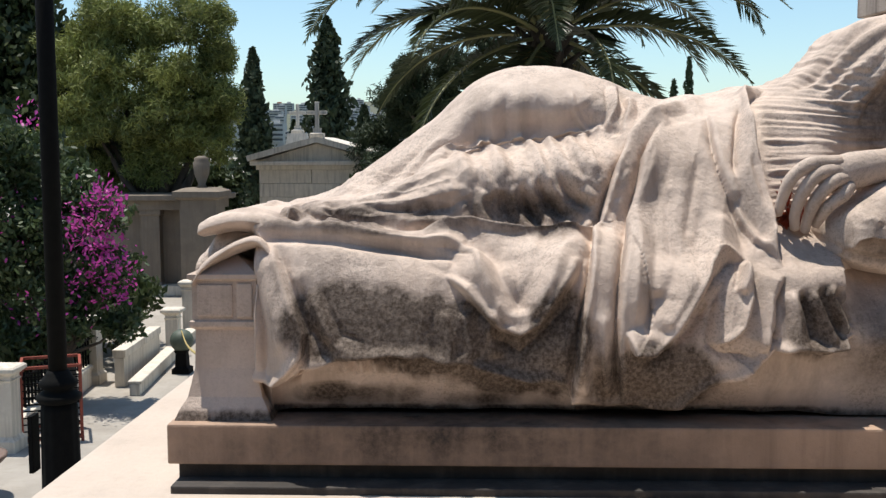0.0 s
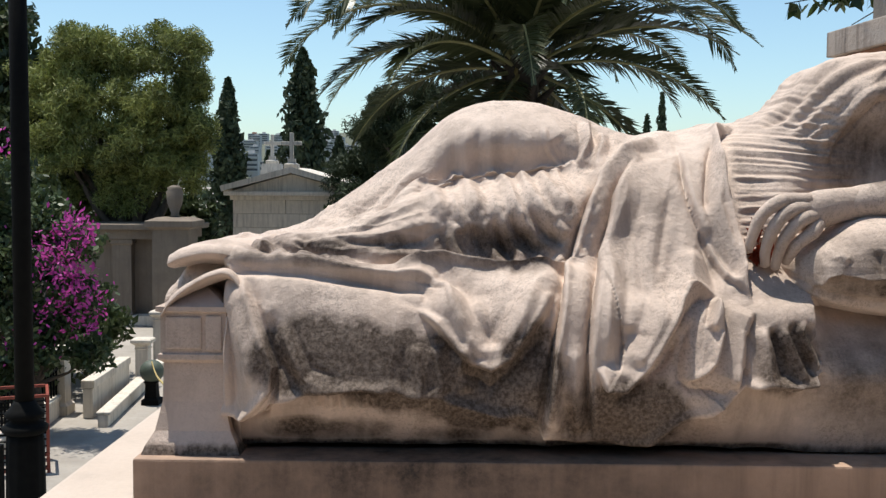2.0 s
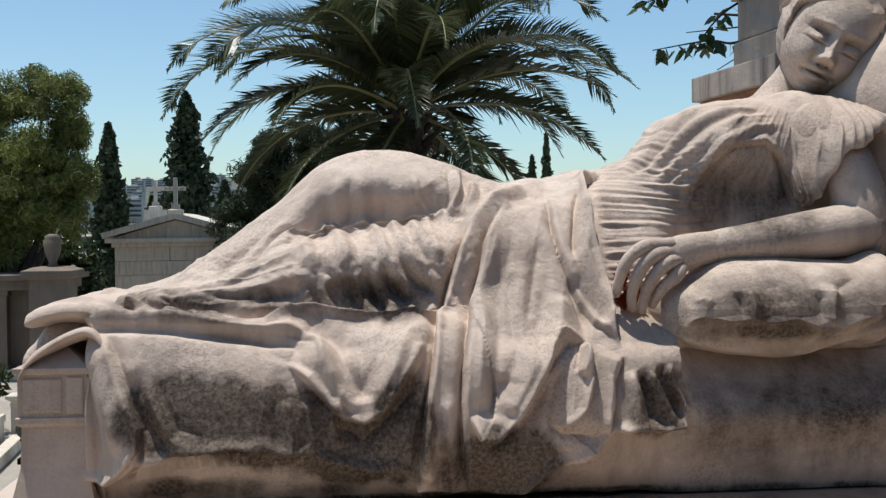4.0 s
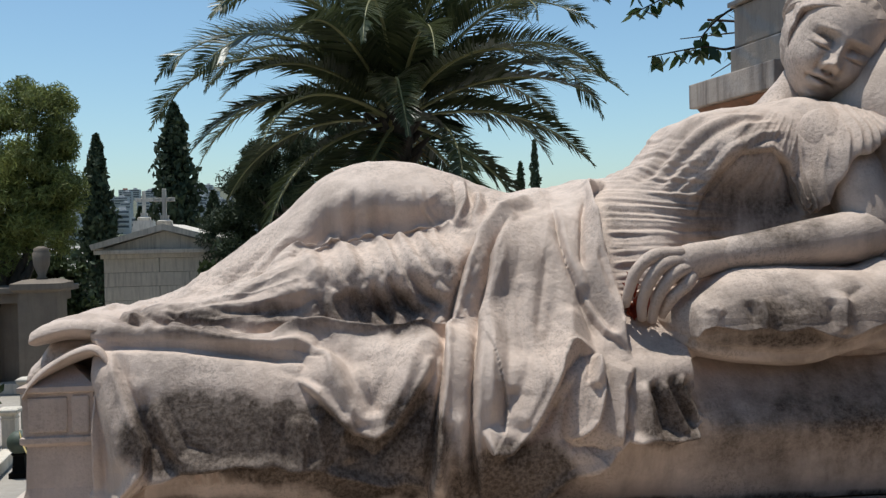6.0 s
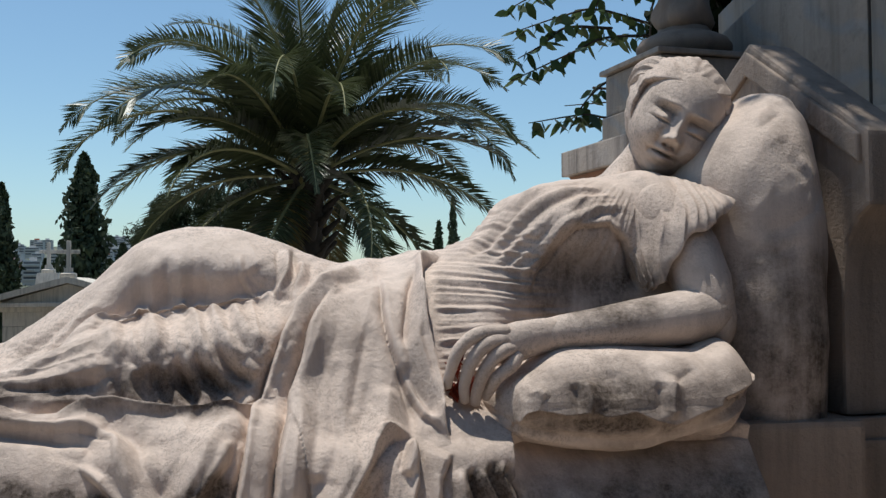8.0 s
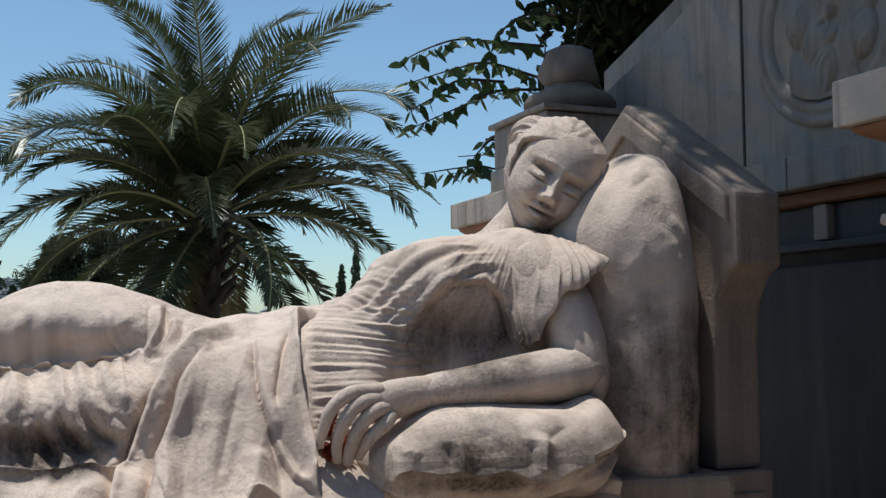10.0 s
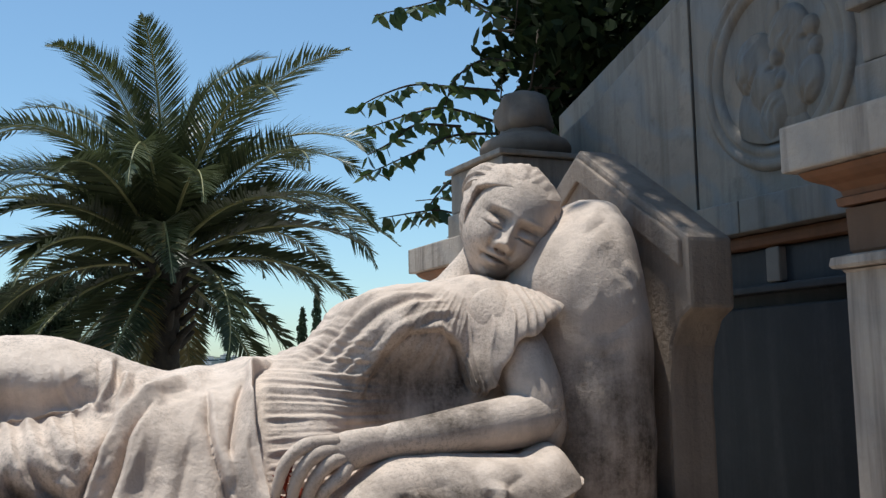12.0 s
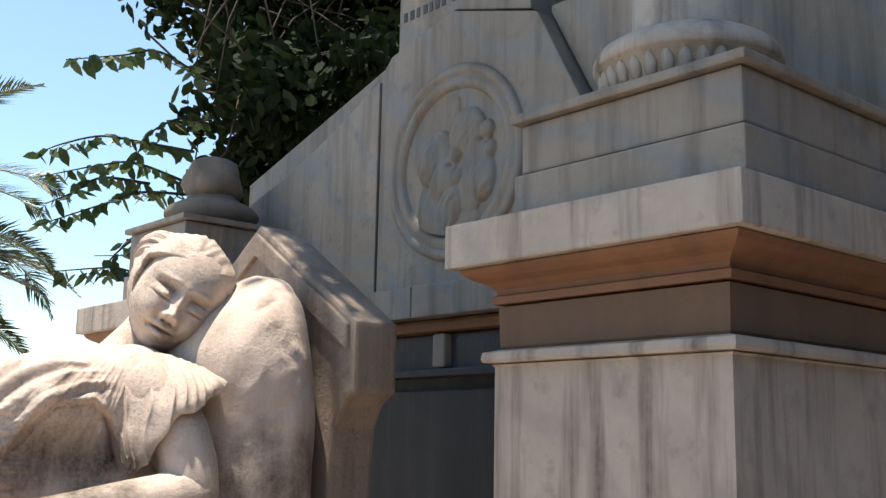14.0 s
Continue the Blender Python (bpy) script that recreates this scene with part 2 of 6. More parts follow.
CITYWHITE = stone("city_plaster", (0.62, 0.60, 0.57), (0.45, 0.44, 0.43), (0.25, 0.24, 0.24), 0.4, 0.4, 0.2, shift=True)
ROOFTILE = plain("roof_tile", (0.45, 0.16, 0.08), (0.32, 0.12, 0.07), 0.3, 0.9)
WINDOWDARK = plain("window_dark", (0.05, 0.06, 0.07), (0.09, 0.10, 0.11), 0.2, 0.3)
FARGREEN = leafy("far_trees", (0.03, 0.05, 0.025), (0.09, 0.11, 0.055), 0.8, 0.1, 0.05)
HILLSIDE = plain("hillside", (0.07, 0.085, 0.05), (0.12, 0.12, 0.08), 0.02, 0.95)
CLAY = plain("brown_clay", (0.20, 0.13, 0.10), (0.13, 0.09, 0.07), 14, 0.8)
ROPE = plain("yellow_rope", (0.5, 0.38, 0.12), (0.35, 0.26, 0.1), 60, 0.8)


# ---- shaping helpers ----
def mesh_from(name, verts, faces, material, smooth=True):
    me = bpy.data.meshes.new(name)
    me.from_pydata([tuple(map(float, v)) for v in verts], [], [tuple(map(int, f)) for f in faces])
    me.materials.append(material)
    if smooth:
        me.polygons.foreach_set("use_smooth", [True] * len(me.polygons))
    me.update()
    return me


def bm_mesh(name, bm, material, smooth=False):
    bmesh.ops.recalc_face_normals(bm, faces=bm.faces)
    me = bpy.data.meshes.new(name)
    bm.to_mesh(me)
    bm.free()
    me.materials.append(material)
    if smooth:
        me.polygons.foreach_set("use_smooth", [True] * len(me.polygons))
    return me


def part(name, bm, material, parent, label="", smooth=False):
    """Links a bmesh (or a mesh) as one mesh object under a thing or a part."""
    me = bm if isinstance(bm, bpy.types.Mesh) else bm_mesh(name, bm, material, smooth)
    ob = new(name, me)
    ob.parent = parent
    if label:
        ob["label"] = label
    return ob


def thing(name, label, category, at=None, group="", kind=""):
    ob = new(name)
    ob.empty_display_size = 0.1
    if at is not None:
        ob.matrix_world = at
    return tagged(ob, label, category, group, kind)


def box(bm, x0, x1, y0, y1, z0, z1, bev=0.006):
    r = bmesh.ops.create_cube(bm, size=1.0)
    vs = r["verts"]
    for v in vs:
        v.co = Vector(((x0 + x1) / 2 + v.co.x * (x1 - x0), (y0 + y1) / 2 + v.co.y * (y1 - y0), (z0 + z1) / 2 + v.co.z * (z1 - z0)))
    if bev:
        es = list({e for v in vs for e in v.link_edges})
        bmesh.ops.bevel(bm, geom=es, offset=bev, segments=2, affect="EDGES", profile=0.6)
    return bm


def boxes(*specs, bev=0.006):
    bm = bmesh.new()
    for s in specs:
        box(bm, *s, bev=bev)
    return bm


def moulded(x0, x1, y0, y1, prof):
    """A square body whose rim runs through prof: rows of (inset, z), bottom to top."""
    bm = bmesh.new()
    rings = []
    for d, z in prof:
        rings.append([bm.verts.new(p) for p in ((x0 + d, y0 + d, z), (x1 - d, y0 + d, z), (x1 - d, y1 - d, z), (x0 + d, y1 - d, z))])
    for a, b in zip(rings, rings[1:]):
        for k in range(4):
            bm.faces.new((a[k], a[(k + 1) % 4], b[(k + 1) % 4], b[k]))
    bm.faces.new(rings[0][::-1])
    bm.faces.new(rings[-1])
    return bm


def lathe(prof, n=28, wave=None):
    """Turned body: rows of (radius, z); wave(angle, row) gives a factor on the radius."""
    bm = bmesh.new()
    rings = []
    for i, (r, z) in enumerate(prof):
        rings.append([bm.verts.new((r * (wave(2 * math.pi * k / n, i) if wave else 1) * math.cos(2 * math.pi * k / n), r * (wave(2 * math.pi * k / n, i) if wave else 1) * math.sin(2 * math.pi * k / n), z)) for k in range(n)])
    for a, b in zip(rings, rings[1:]):
        for k in range(n):
            bm.faces.new((a[k], a[(k + 1) % n], b[(k + 1) % n], b[k]))
    bm.faces.new(rings[0][::-1])
    bm.faces.new(rings[-1])
    return bm


def outline(pts, a0, a1, bev=0.006):
    """A slab with the outline pts in (y, z), between x = a0 and a1."""
    bm = bmesh.new()
    f = bm.faces.new([bm.verts.new((a0, y, z)) for y, z in pts])
    ext = bmesh.ops.extrude_face_region(bm, geom=[f])
    for v in ext["geom"]:
        if isinstance(v, bmesh.types.BMVert):
            v.co.x = a1
    if bev:
        bmesh.ops.bevel(bm, geom=list(bm.edges), offset=bev, segments=2, affect="EDGES", profile=0.6)
    return bm


def tube(points, radii, n=10):
    """Verts and faces of a round tube along points, with closed rounded ends."""
    P = [Vector(p) for p in points]
    verts, faces = [], []
    m = len(P)
    side = None
    for i in range(m):
        d = (P[min(i + 1, m - 1)] - P[max(i - 1, 0)]).normalized()
        if side is None:
            side = d.cross(Vector((0, 0, 1)))
            if side.length < 0.1:
                side = d.cross(Vector((1, 0, 0)))
        side = (side - d * side.dot(d)).normalized()
        up = d.cross(side)
        for k in range(n):
            a = 2 * math.pi * k / n
            verts.append(P[i] + (side * math.cos(a) + up * math.sin(a)) * radii[i])
    for i in range(m - 1):
        for k in range(n):
            faces.append((i * n + k, i * n + (k + 1) % n, (i + 1) * n + (k + 1) % n, (i + 1) * n + k))
    for end, sign in ((0, -1), (m - 1, 1)):
        d = (P[end] - P[end - sign]).normalized()
        verts.append(P[end] + d * radii[end] * 0.7)
        c = len(verts) - 1
        for k in range(n):
            f = (end * n + k, end * n + (k + 1) % n, c)
            faces.append(f if sign > 0 else f[::-1])
    return verts, faces


class Pile:
    """Gathers verts and faces of one mesh."""

    def __init__(self):
        self.v, self.f = [], []

    def put(self, verts, faces):
        k = len(self.v)
        self.v.extend(verts)
        self.f.extend([tuple(i + k for i in f) for f in faces])
        return self

    def mesh(self, name, material, smooth=True):
        return mesh_from(name, self.v, self.f, material, smooth)


def curve_through(xs, ys, q):
    """Smooth interpolation (cubic Hermite) along the last axis."""
    xs, ys, q = np.asarray(xs, float), np.asarray(ys, float), np.asarray(q, float)
    slope = np.gradient(ys, xs, axis=0)
    i = np.clip(np.searchsorted(xs, q) - 1, 0, len(xs) - 2)
    h = xs[i + 1] - xs[i]
    t = np.clip((q - xs[i]) / h, 0, 1)
    shape = (-1,) + (1,) * (ys.ndim - 1)
    t, h = t.reshape(shape), h.reshape(shape)
    return (2 * t**3 - 3 * t**2 + 1) * ys[i] + (t**3 - 2 * t**2 + t) * h * slope[i] + (3 * t**2 - 2 * t**3) * ys[i + 1] + (t**3 - t**2) * h * slope[i + 1]


def lumps(P, scale, seed=0.0):
    """Smooth pseudo-random field over points, about -1 to 1."""
    x, y, z = (P[..., k] * scale + seed * (k + 1.7) for k in range(3))
    s = np.sin(x * 1.7 + 1.3 * np.sin(y * 1.1 + z * 0.7)) + np.sin(y * 2.1 + 1.1 * np.sin(z * 1.3 + x * 0.9)) + np.sin(z * 1.9 + 1.2 * np.sin(x * 1.2 - y))
    return s / 3


# ---- the reclining statue ----
FOLDS, LAPS = [], []


def crease(width, depth, *line):
    """A narrow groove cut along a line in x and z."""
    FOLDS.append((width, depth, line))


def ridge(width, height, *line):
    """A raised fold along a line in x and z."""
    FOLDS.append((width, height, line))


def lap(height, fade, *line):
    """Cloth lying over cloth: the side to the left of the line stands proud."""
    LAPS.append((height, fade, line))


# the band hanging from the hip: its edges and the creases on it
lap(0.02, 0.05, (0.845, 1.456), (0.784, 1.422), (0.742, 1.383), (0.714, 1.346), (0.698, 1.298), (0.688, 1.262), (0.669, 1.221), (0.657, 1.171), (0.647, 1.118), (0.641, 1.054), (0.635, 0.983))
crease(0.006, -0.016, (0.845, 1.456), (0.784, 1.422), (0.742, 1.383), (0.714, 1.346), (0.698, 1.298), (0.688, 1.262), (0.669, 1.221), (0.657, 1.171), (0.647, 1.118), (0.641, 1.054), (0.635, 0.983))
lap(0.014, 0.04, (0.804, 1.411), (0.772, 1.378), (0.756, 1.355), (0.746, 1.309), (0.734, 1.264), (0.718, 1.221), (0.706, 1.170), (0.702, 1.120), (0.704, 1.055), (0.712, 0.974))
crease(0.0055, -0.018, (0.804, 1.411), (0.772, 1.378), (0.756, 1.355), (0.746, 1.309), (0.734, 1.264), (0.718, 1.221), (0.706, 1.170), (0.702, 1.120), (0.704, 1.055), (0.712, 0.974))
ridge(0.012, 0.01, (0.786, 1.382), (0.764, 1.310), (0.744, 1.237), (0.732, 1.172), (0.726, 1.102))
lap(0.009, 0.03, (0.881, 1.440), (0.877, 1.383), (0.883, 1.337), (0.893, 1.301), (0.907, 1.261), (0.925, 1.230), (0.954, 1.209), (0.966, 1.196))
crease(0.007, -0.013, (0.881, 1.440), (0.877, 1.383), (0.883, 1.337), (0.893, 1.301), (0.903, 1.256), (0.913, 1.231), (0.915, 1.205))
crease(0.01, -0.012, (0.893, 1.301), (0.913, 1.274), (0.932, 1.243), (0.946, 1.218))
lap(0.024, 0.03, (0.966, 1.197), (0.956, 1.256), (0.950, 1.310), (0.944, 1.365), (0.946, 1.413), (0.964, 1.454), (1.000, 1.477))
crease(0.006, -0.016, (0.952, 1.451), (0.925, 1.412), (0.911, 1.365), (0.905, 1.320))
ridge(0.008, 0.01, (0.958, 1.441), (0.936, 1.393), (0.923, 1.337), (0.932, 1.284), (0.950, 1.231))
ridge(0.02, 0.006, (0.833, 1.374), (0.815, 1.291), (0.798, 1.221), (0.776, 1.172))
crease(0.014, -0.008, (0.802, 1.308), (0.792, 1.256), (0.788, 1.204), (0.802, 1.184))
crease(0.012, -0.008, (0.851, 1.365), (0.833, 1.291), (0.817, 1.221))
ridge(0.016, 0.009, (0.881, 1.273), (0.871, 1.222), (0.847, 1.189))
# small folds at the hip
ridge(0.007, 0.012, (0.726, 1.490), (0.732, 1.446), (0.722, 1.403))
crease(0.006, -0.01, (0.740, 1.491), (0.742, 1.447), (0.728, 1.396))
ridge(0.007, 0.009, (0.756, 1.469), (0.752, 1.436), (0.736, 1.403))
ridge(0.012, 0.01, (0.905, 1.469), (0.817, 1.440), (0.762, 1.401), (0.728, 1.367))
crease(0.008, -0.008, (0.861, 1.440), (0.802, 1.416))
# the veil over the knee
ridge(0.004, 0.0048, (0.651, 1.478), (0.663, 1.443), (0.679, 1.417), (0.696, 1.400))
ridge(0.01, 0.0042, (0.518, 1.477), (0.516, 1.431), (0.514, 1.384))
crease(0.012, -0.0036, (0.536, 1.477), (0.538, 1.431), (0.536, 1.383))
ridge(0.012, 0.0036, (0.558, 1.477), (0.560, 1.432), (0.560, 1.386))
crease(0.014, -0.0036, (0.597, 1.472), (0.601, 1.431), (0.597, 1.383))
ridge(0.014, 0.003, (0.627, 1.472), (0.631, 1.422), (0.633, 1.385))
crease(0.02, -0.006, (0.675, 1.462), (0.690, 1.431), (0.704, 1.412))
ridge(0.008, 0.0072, (0.310, 1.313), (0.355, 1.339), (0.383, 1.361), (0.407, 1.390), (0.437, 1.411))
crease(0.008, -0.006, (0.294, 1.315), (0.343, 1.350), (0.381, 1.382), (0.427, 1.417))
ridge(0.008, 0.006, (0.254, 1.300), (0.337, 1.316), (0.385, 1.339), (0.427, 1.379))
crease(0.007, -0.006, (0.335, 1.320), (0.385, 1.349), (0.415, 1.376), (0.441, 1.400))
ridge(0.01, 0.0036, (0.232, 1.300), (0.310, 1.348), (0.391, 1.401))
# folds over the shins under the frill
ridge(0.009, 0.006, (0.437, 1.356), (0.464, 1.338), (0.494, 1.327))
ridge(0.009, 0.006, (0.498, 1.371), (0.520, 1.351), (0.538, 1.324))
ridge(0.009, 0.006, (0.560, 1.377), (0.587, 1.352), (0.615, 1.316))
ridge(0.009, 0.006, (0.599, 1.371), (0.635, 1.348), (0.667, 1.314))
ridge(0.009, 0.006, (0.643, 1.377), (0.667, 1.358), (0.692, 1.336))
ridge(0.008, 0.0086, (0.500, 1.313), (0.494, 1.288), (0.504, 1.249))
ridge(0.008, 0.0086, (0.542, 1.320), (0.554, 1.283), (0.579, 1.243))
ridge(0.008, 0.0086, (0.569, 1.326), (0.593, 1.289), (0.617, 1.256))
ridge(0.008, 0.0086, (0.601, 1.332), (0.629, 1.299), (0.665, 1.267))
ridge(0.008, 0.0086, (0.635, 1.348), (0.657, 1.311), (0.686, 1.290))
crease(0.009, -0.0097, (0.522, 1.314), (0.528, 1.278), (0.540, 1.244))
crease(0.009, -0.0097, (0.556, 1.323), (0.575, 1.283), (0.599, 1.251))
crease(0.009, -0.0097, (0.587, 1.329), (0.609, 1.292), (0.641, 1.260))
crease(0.009, -0.0097, (0.619, 1.338), (0.641, 1.306), (0.675, 1.278))
lap(0.026, 0.025, (0.686, 1.261), (0.665, 1.248), (0.641, 1.237), (0.605, 1.232), (0.567, 1.235), (0.540, 1.239), (0.492, 1.251), (0.448, 1.253), (0.401, 1.249))
ridge(0.006, 0.0086, (0.581, 1.234), (0.623, 1.234), (0.649, 1.239), (0.671, 1.256), (0.686, 1.263))
ridge(0.007, 0.009, (0.615, 1.218), (0.635, 1.226), (0.655, 1.227), (0.645, 1.220), (0.623, 1.207))
ridge(0.01, 0.0067, (0.250, 1.278), (0.304, 1.281), (0.363, 1.287), (0.419, 1.304), (0.484, 1.320))
crease(0.01, -0.009, (0.268, 1.269), (0.327, 1.272), (0.381, 1.276), (0.437, 1.283), (0.474, 1.301))
ridge(0.008, 0.0067, (0.288, 1.261), (0.353, 1.263), (0.417, 1.266), (0.466, 1.269))
crease(0.008, -0.009, (0.310, 1.253), (0.381, 1.258), (0.437, 1.259), (0.482, 1.258))
crease(0.006, -0.006, (0.228, 1.284), (0.284, 1.292), (0.343, 1.300), (0.399, 1.312))
# the toes end of the sheet
crease(0.0055, -0.012, (0.062, 1.256), (0.066, 1.261), (0.117, 1.259))
crease(0.0055, -0.012, (0.062, 1.265), (0.076, 1.268), (0.117, 1.264))
crease(0.0055, -0.012, (0.105, 1.278), (0.147, 1.273), (0.163, 1.260))
crease(0.0055, -0.012, (0.159, 1.278), (0.181, 1.266), (0.206, 1.258))
crease(0.0055, -0.012, (0.185, 1.283), (0.214, 1.267), (0.246, 1.255))
crease(0.0055, -0.012, (0.230, 1.280), (0.270, 1.263), (0.300, 1.253))
ridge(0.006, 0.01, (0.062, 1.260), (0.093, 1.263), (0.127, 1.260))
ridge(0.006, 0.01, (0.083, 1.276), (0.135, 1.271), (0.157, 1.260))
ridge(0.006, 0.01, (0.169, 1.281), (0.199, 1.267), (0.226, 1.257))
# the long roll along the edge of the bed
lap(0.009, 0.03, (0.058, 1.244), (0.111, 1.249), (0.177, 1.249), (0.260, 1.243), (0.331, 1.233), (0.403, 1.225), (0.456, 1.213), (0.480, 1.193), (0.496, 1.170))
ridge(0.007, 0.014, (0.058, 1.245), (0.109, 1.253), (0.175, 1.253), (0.258, 1.247), (0.331, 1.237), (0.403, 1.229), (0.460, 1.218), (0.488, 1.193))
crease(0.006, -0.016, (0.113, 1.244), (0.179, 1.245), (0.260, 1.238), (0.333, 1.228), (0.403, 1.218), (0.446, 1.206), (0.474, 1.181))
ridge(0.012, 0.008, (0.393, 1.237), (0.419, 1.244), (0.474, 1.242), (0.538, 1.224), (0.585, 1.217), (0.631, 1.226))
ridge(0.006, 0.009, (0.113, 1.263), (0.216, 1.260), (0.310, 1.252), (0.401, 1.243), (0.466, 1.234))
crease(0.005, -0.011, (0.127, 1.259), (0.236, 1.255), (0.329, 1.247), (0.401, 1.237), (0.456, 1.225))
crease(0.006, -0.01, (0.163, 1.273), (0.270, 1.267), (0.365, 1.258), (0.437, 1.251))
ridge(0.006, 0.008, (0.183, 1.268), (0.280, 1.261), (0.373, 1.251), (0.446, 1.242))
crease(0.006, -0.01, (0.212, 1.277), (0.308, 1.263), (0.391, 1.255), (0.474, 1.249))
ridge(0.006, 0.008, (0.125, 1.273), (0.230, 1.274), (0.327, 1.268), (0.417, 1.261))
crease(0.0055, -0.01, (0.062, 1.256), (0.143, 1.269), (0.232, 1.267), (0.308, 1.258))
crease(0.008, -0.008, (0.474, 1.242), (0.530, 1.225), (0.585, 1.217), (0.629, 1.219))
ridge(0.01, 0.008, (0.403, 1.218), (0.456, 1.206), (0.504, 1.182), (0.524, 1.143))
# the sheet hanging over the side: two swags, flaps and hems
lap(0.019, 0.09, (0.437, 1.181), (0.468, 1.156), (0.496, 1.125), (0.520, 1.099), (0.552, 1.087), (0.583, 1.102), (0.613, 1.142), (0.641, 1.178), (0.659, 1.216))
crease(0.016, -0.016, (0.496, 1.100), (0.552, 1.062), (0.605, 1.115), (0.643, 1.162))
ridge(0.014, 0.012, (0.637, 1.219), (0.609, 1.182), (0.587, 1.145), (0.575, 1.115))
ridge(0.012, 0.01, (0.464, 1.218), (0.494, 1.182), (0.516, 1.143), (0.538, 1.109))
crease(0.022, -0.012, (0.556, 1.201), (0.550, 1.162), (0.554, 1.119))
lap(0.025, 0.07, (0.712, 1.099), (0.726, 1.068), (0.758, 1.062), (0.794, 1.094), (0.825, 1.138), (0.851, 1.181), (0.881, 1.201), (0.911, 1.207))
crease(0.012, -0.016, (0.736, 1.041), (0.778, 1.065), (0.815, 1.104), (0.843, 1.152))
ridge(0.014, 0.01, (0.829, 1.184), (0.798, 1.138), (0.768, 1.095))
crease(0.02, -0.01, (0.766, 1.162), (0.754, 1.120), (0.744, 1.090))
lap(0.014, 0.02, (0.845, 1.072), (0.879, 1.087), (0.897, 1.104), (0.911, 1.148), (0.913, 1.181), (0.915, 1.205))
crease(0.006, -0.012, (0.869, 1.181), (0.849, 1.146), (0.839, 1.104), (0.839, 1.078), (0.855, 1.065), (0.889, 1.063), (0.923, 1.056))
ridge(0.006, 0.012, (0.909, 1.197), (0.899, 1.172), (0.891, 1.154))
lap(0.014, 0.03, (0.788, 0.971), (0.833, 0.983), (0.863, 1.002), (0.897, 1.017), (0.923, 1.036), (0.925, 1.055))
crease(0.006, -0.012, (0.962, 1.189), (0.944, 1.156), (0.938, 1.105), (0.944, 1.068))
lap(0.014, 0.03, (0.932, 1.066), (0.942, 1.105), (0.946, 1.148), (0.964, 1.186))
ridge(0.009, 0.012, (0.968, 1.165), (0.976, 1.119), (0.978, 1.071))
ridge(0.009, 0.012, (0.998, 1.165), (1.020, 1.115), (1.036, 1.071))
ridge(0.009, 0.012, (1.024, 1.165), (1.044, 1.123), (1.065, 1.090))
crease(0.009, -0.014, (0.982, 1.165), (0.996, 1.115), (1.006, 1.071))
crease(0.009, -0.014, (1.012, 1.165), (1.032, 1.119), (1.053, 1.083))
crease(0.009, -0.014, (1.038, 1.161), (1.055, 1.133), (1.071, 1.105))
lap(0.014, 0.025, (0.944, 1.066), (0.984, 1.072), (1.020, 1.066), (1.055, 1.069), (1.073, 1.090))
lap(0.014, 0.03, (0.143, 0.999), (0.175, 1.008), (0.199, 1.033), (0.218, 1.058), (0.222, 1.095), (0.202, 1.146), (0.185, 1.192), (0.165, 1.236))
crease(0.005, -0.012, (0.147, 0.996), (0.181, 1.007), (0.208, 1.030), (0.222, 1.059), (0.226, 1.095), (0.208, 1.146), (0.191, 1.191))
crease(0.005, -0.012, (0.105, 1.217), (0.139, 1.168), (0.149, 1.097), (0.153, 1.011))
ridge(0.014, 0.008, (0.149, 1.235), (0.161, 1.166), (0.179, 1.099), (0.181, 1.049))
lap(0.012, 0.025, (0.157, 0.995), (0.208, 1.016), (0.256, 1.044), (0.292, 1.055), (0.355, 1.061), (0.407, 1.054), (0.460, 1.047), (0.522, 1.030), (0.585, 1.016), (0.627, 1.013))
ridge(0.009, 0.01, (0.228, 1.166), (0.244, 1.116), (0.266, 1.077), (0.318, 1.059))
crease(0.014, -0.01, (0.202, 1.184), (0.230, 1.133), (0.244, 1.086), (0.270, 1.055))
ridge(0.006, 0.008, (0.276, 1.048), (0.278, 1.031), (0.282, 1.014))
ridge(0.006, 0.008, (0.302, 1.048), (0.304, 1.031), (0.308, 1.014))
ridge(0.006, 0.008, (0.325, 1.048), (0.327, 1.031), (0.331, 1.014))
ridge(0.006, 0.008, (0.351, 1.048), (0.355, 1.031), (0.357, 1.014))
ridge(0.006, 0.008, (0.367, 1.049), (0.371, 1.033), (0.373, 1.016))
ridge(0.01, 0.008, (0.437, 1.134), (0.444, 1.095), (0.448, 1.052))
ridge(0.01, 0.008, (0.468, 1.135), (0.474, 1.095), (0.480, 1.052))
ridge(0.01, 0.008, (0.502, 1.135), (0.510, 1.095), (0.516, 1.052))
ridge(0.01, 0.01, (0.657, 1.102), (0.653, 1.054), (0.661, 0.987))
ridge(0.01, 0.009, (0.683, 1.138), (0.681, 1.063), (0.690, 0.983))
crease(0.008, -0.01, (0.671, 1.120), (0.667, 1.054), (0.675, 0.987))
# the bodice: chest folds drawn up to the shoulder, and the hollow under the arm
ridge(0.006, 0.007, (1.051, 1.463), (1.095, 1.494), (1.145, 1.531), (1.206, 1.570), (1.278, 1.592))
ridge(0.006, 0.007, (1.069, 1.455), (1.119, 1.489), (1.172, 1.525), (1.232, 1.561), (1.305, 1.581))
ridge(0.006, 0.007, (1.089, 1.446), (1.133, 1.480), (1.188, 1.521), (1.244, 1.549), (1.311, 1.567))
ridge(0.006, 0.007, (1.109, 1.437), (1.149, 1.473), (1.178, 1.511), (1.218, 1.542))
ridge(0.006, 0.007, (1.014, 1.477), (1.061, 1.496), (1.107, 1.528), (1.157, 1.564), (1.214, 1.590))
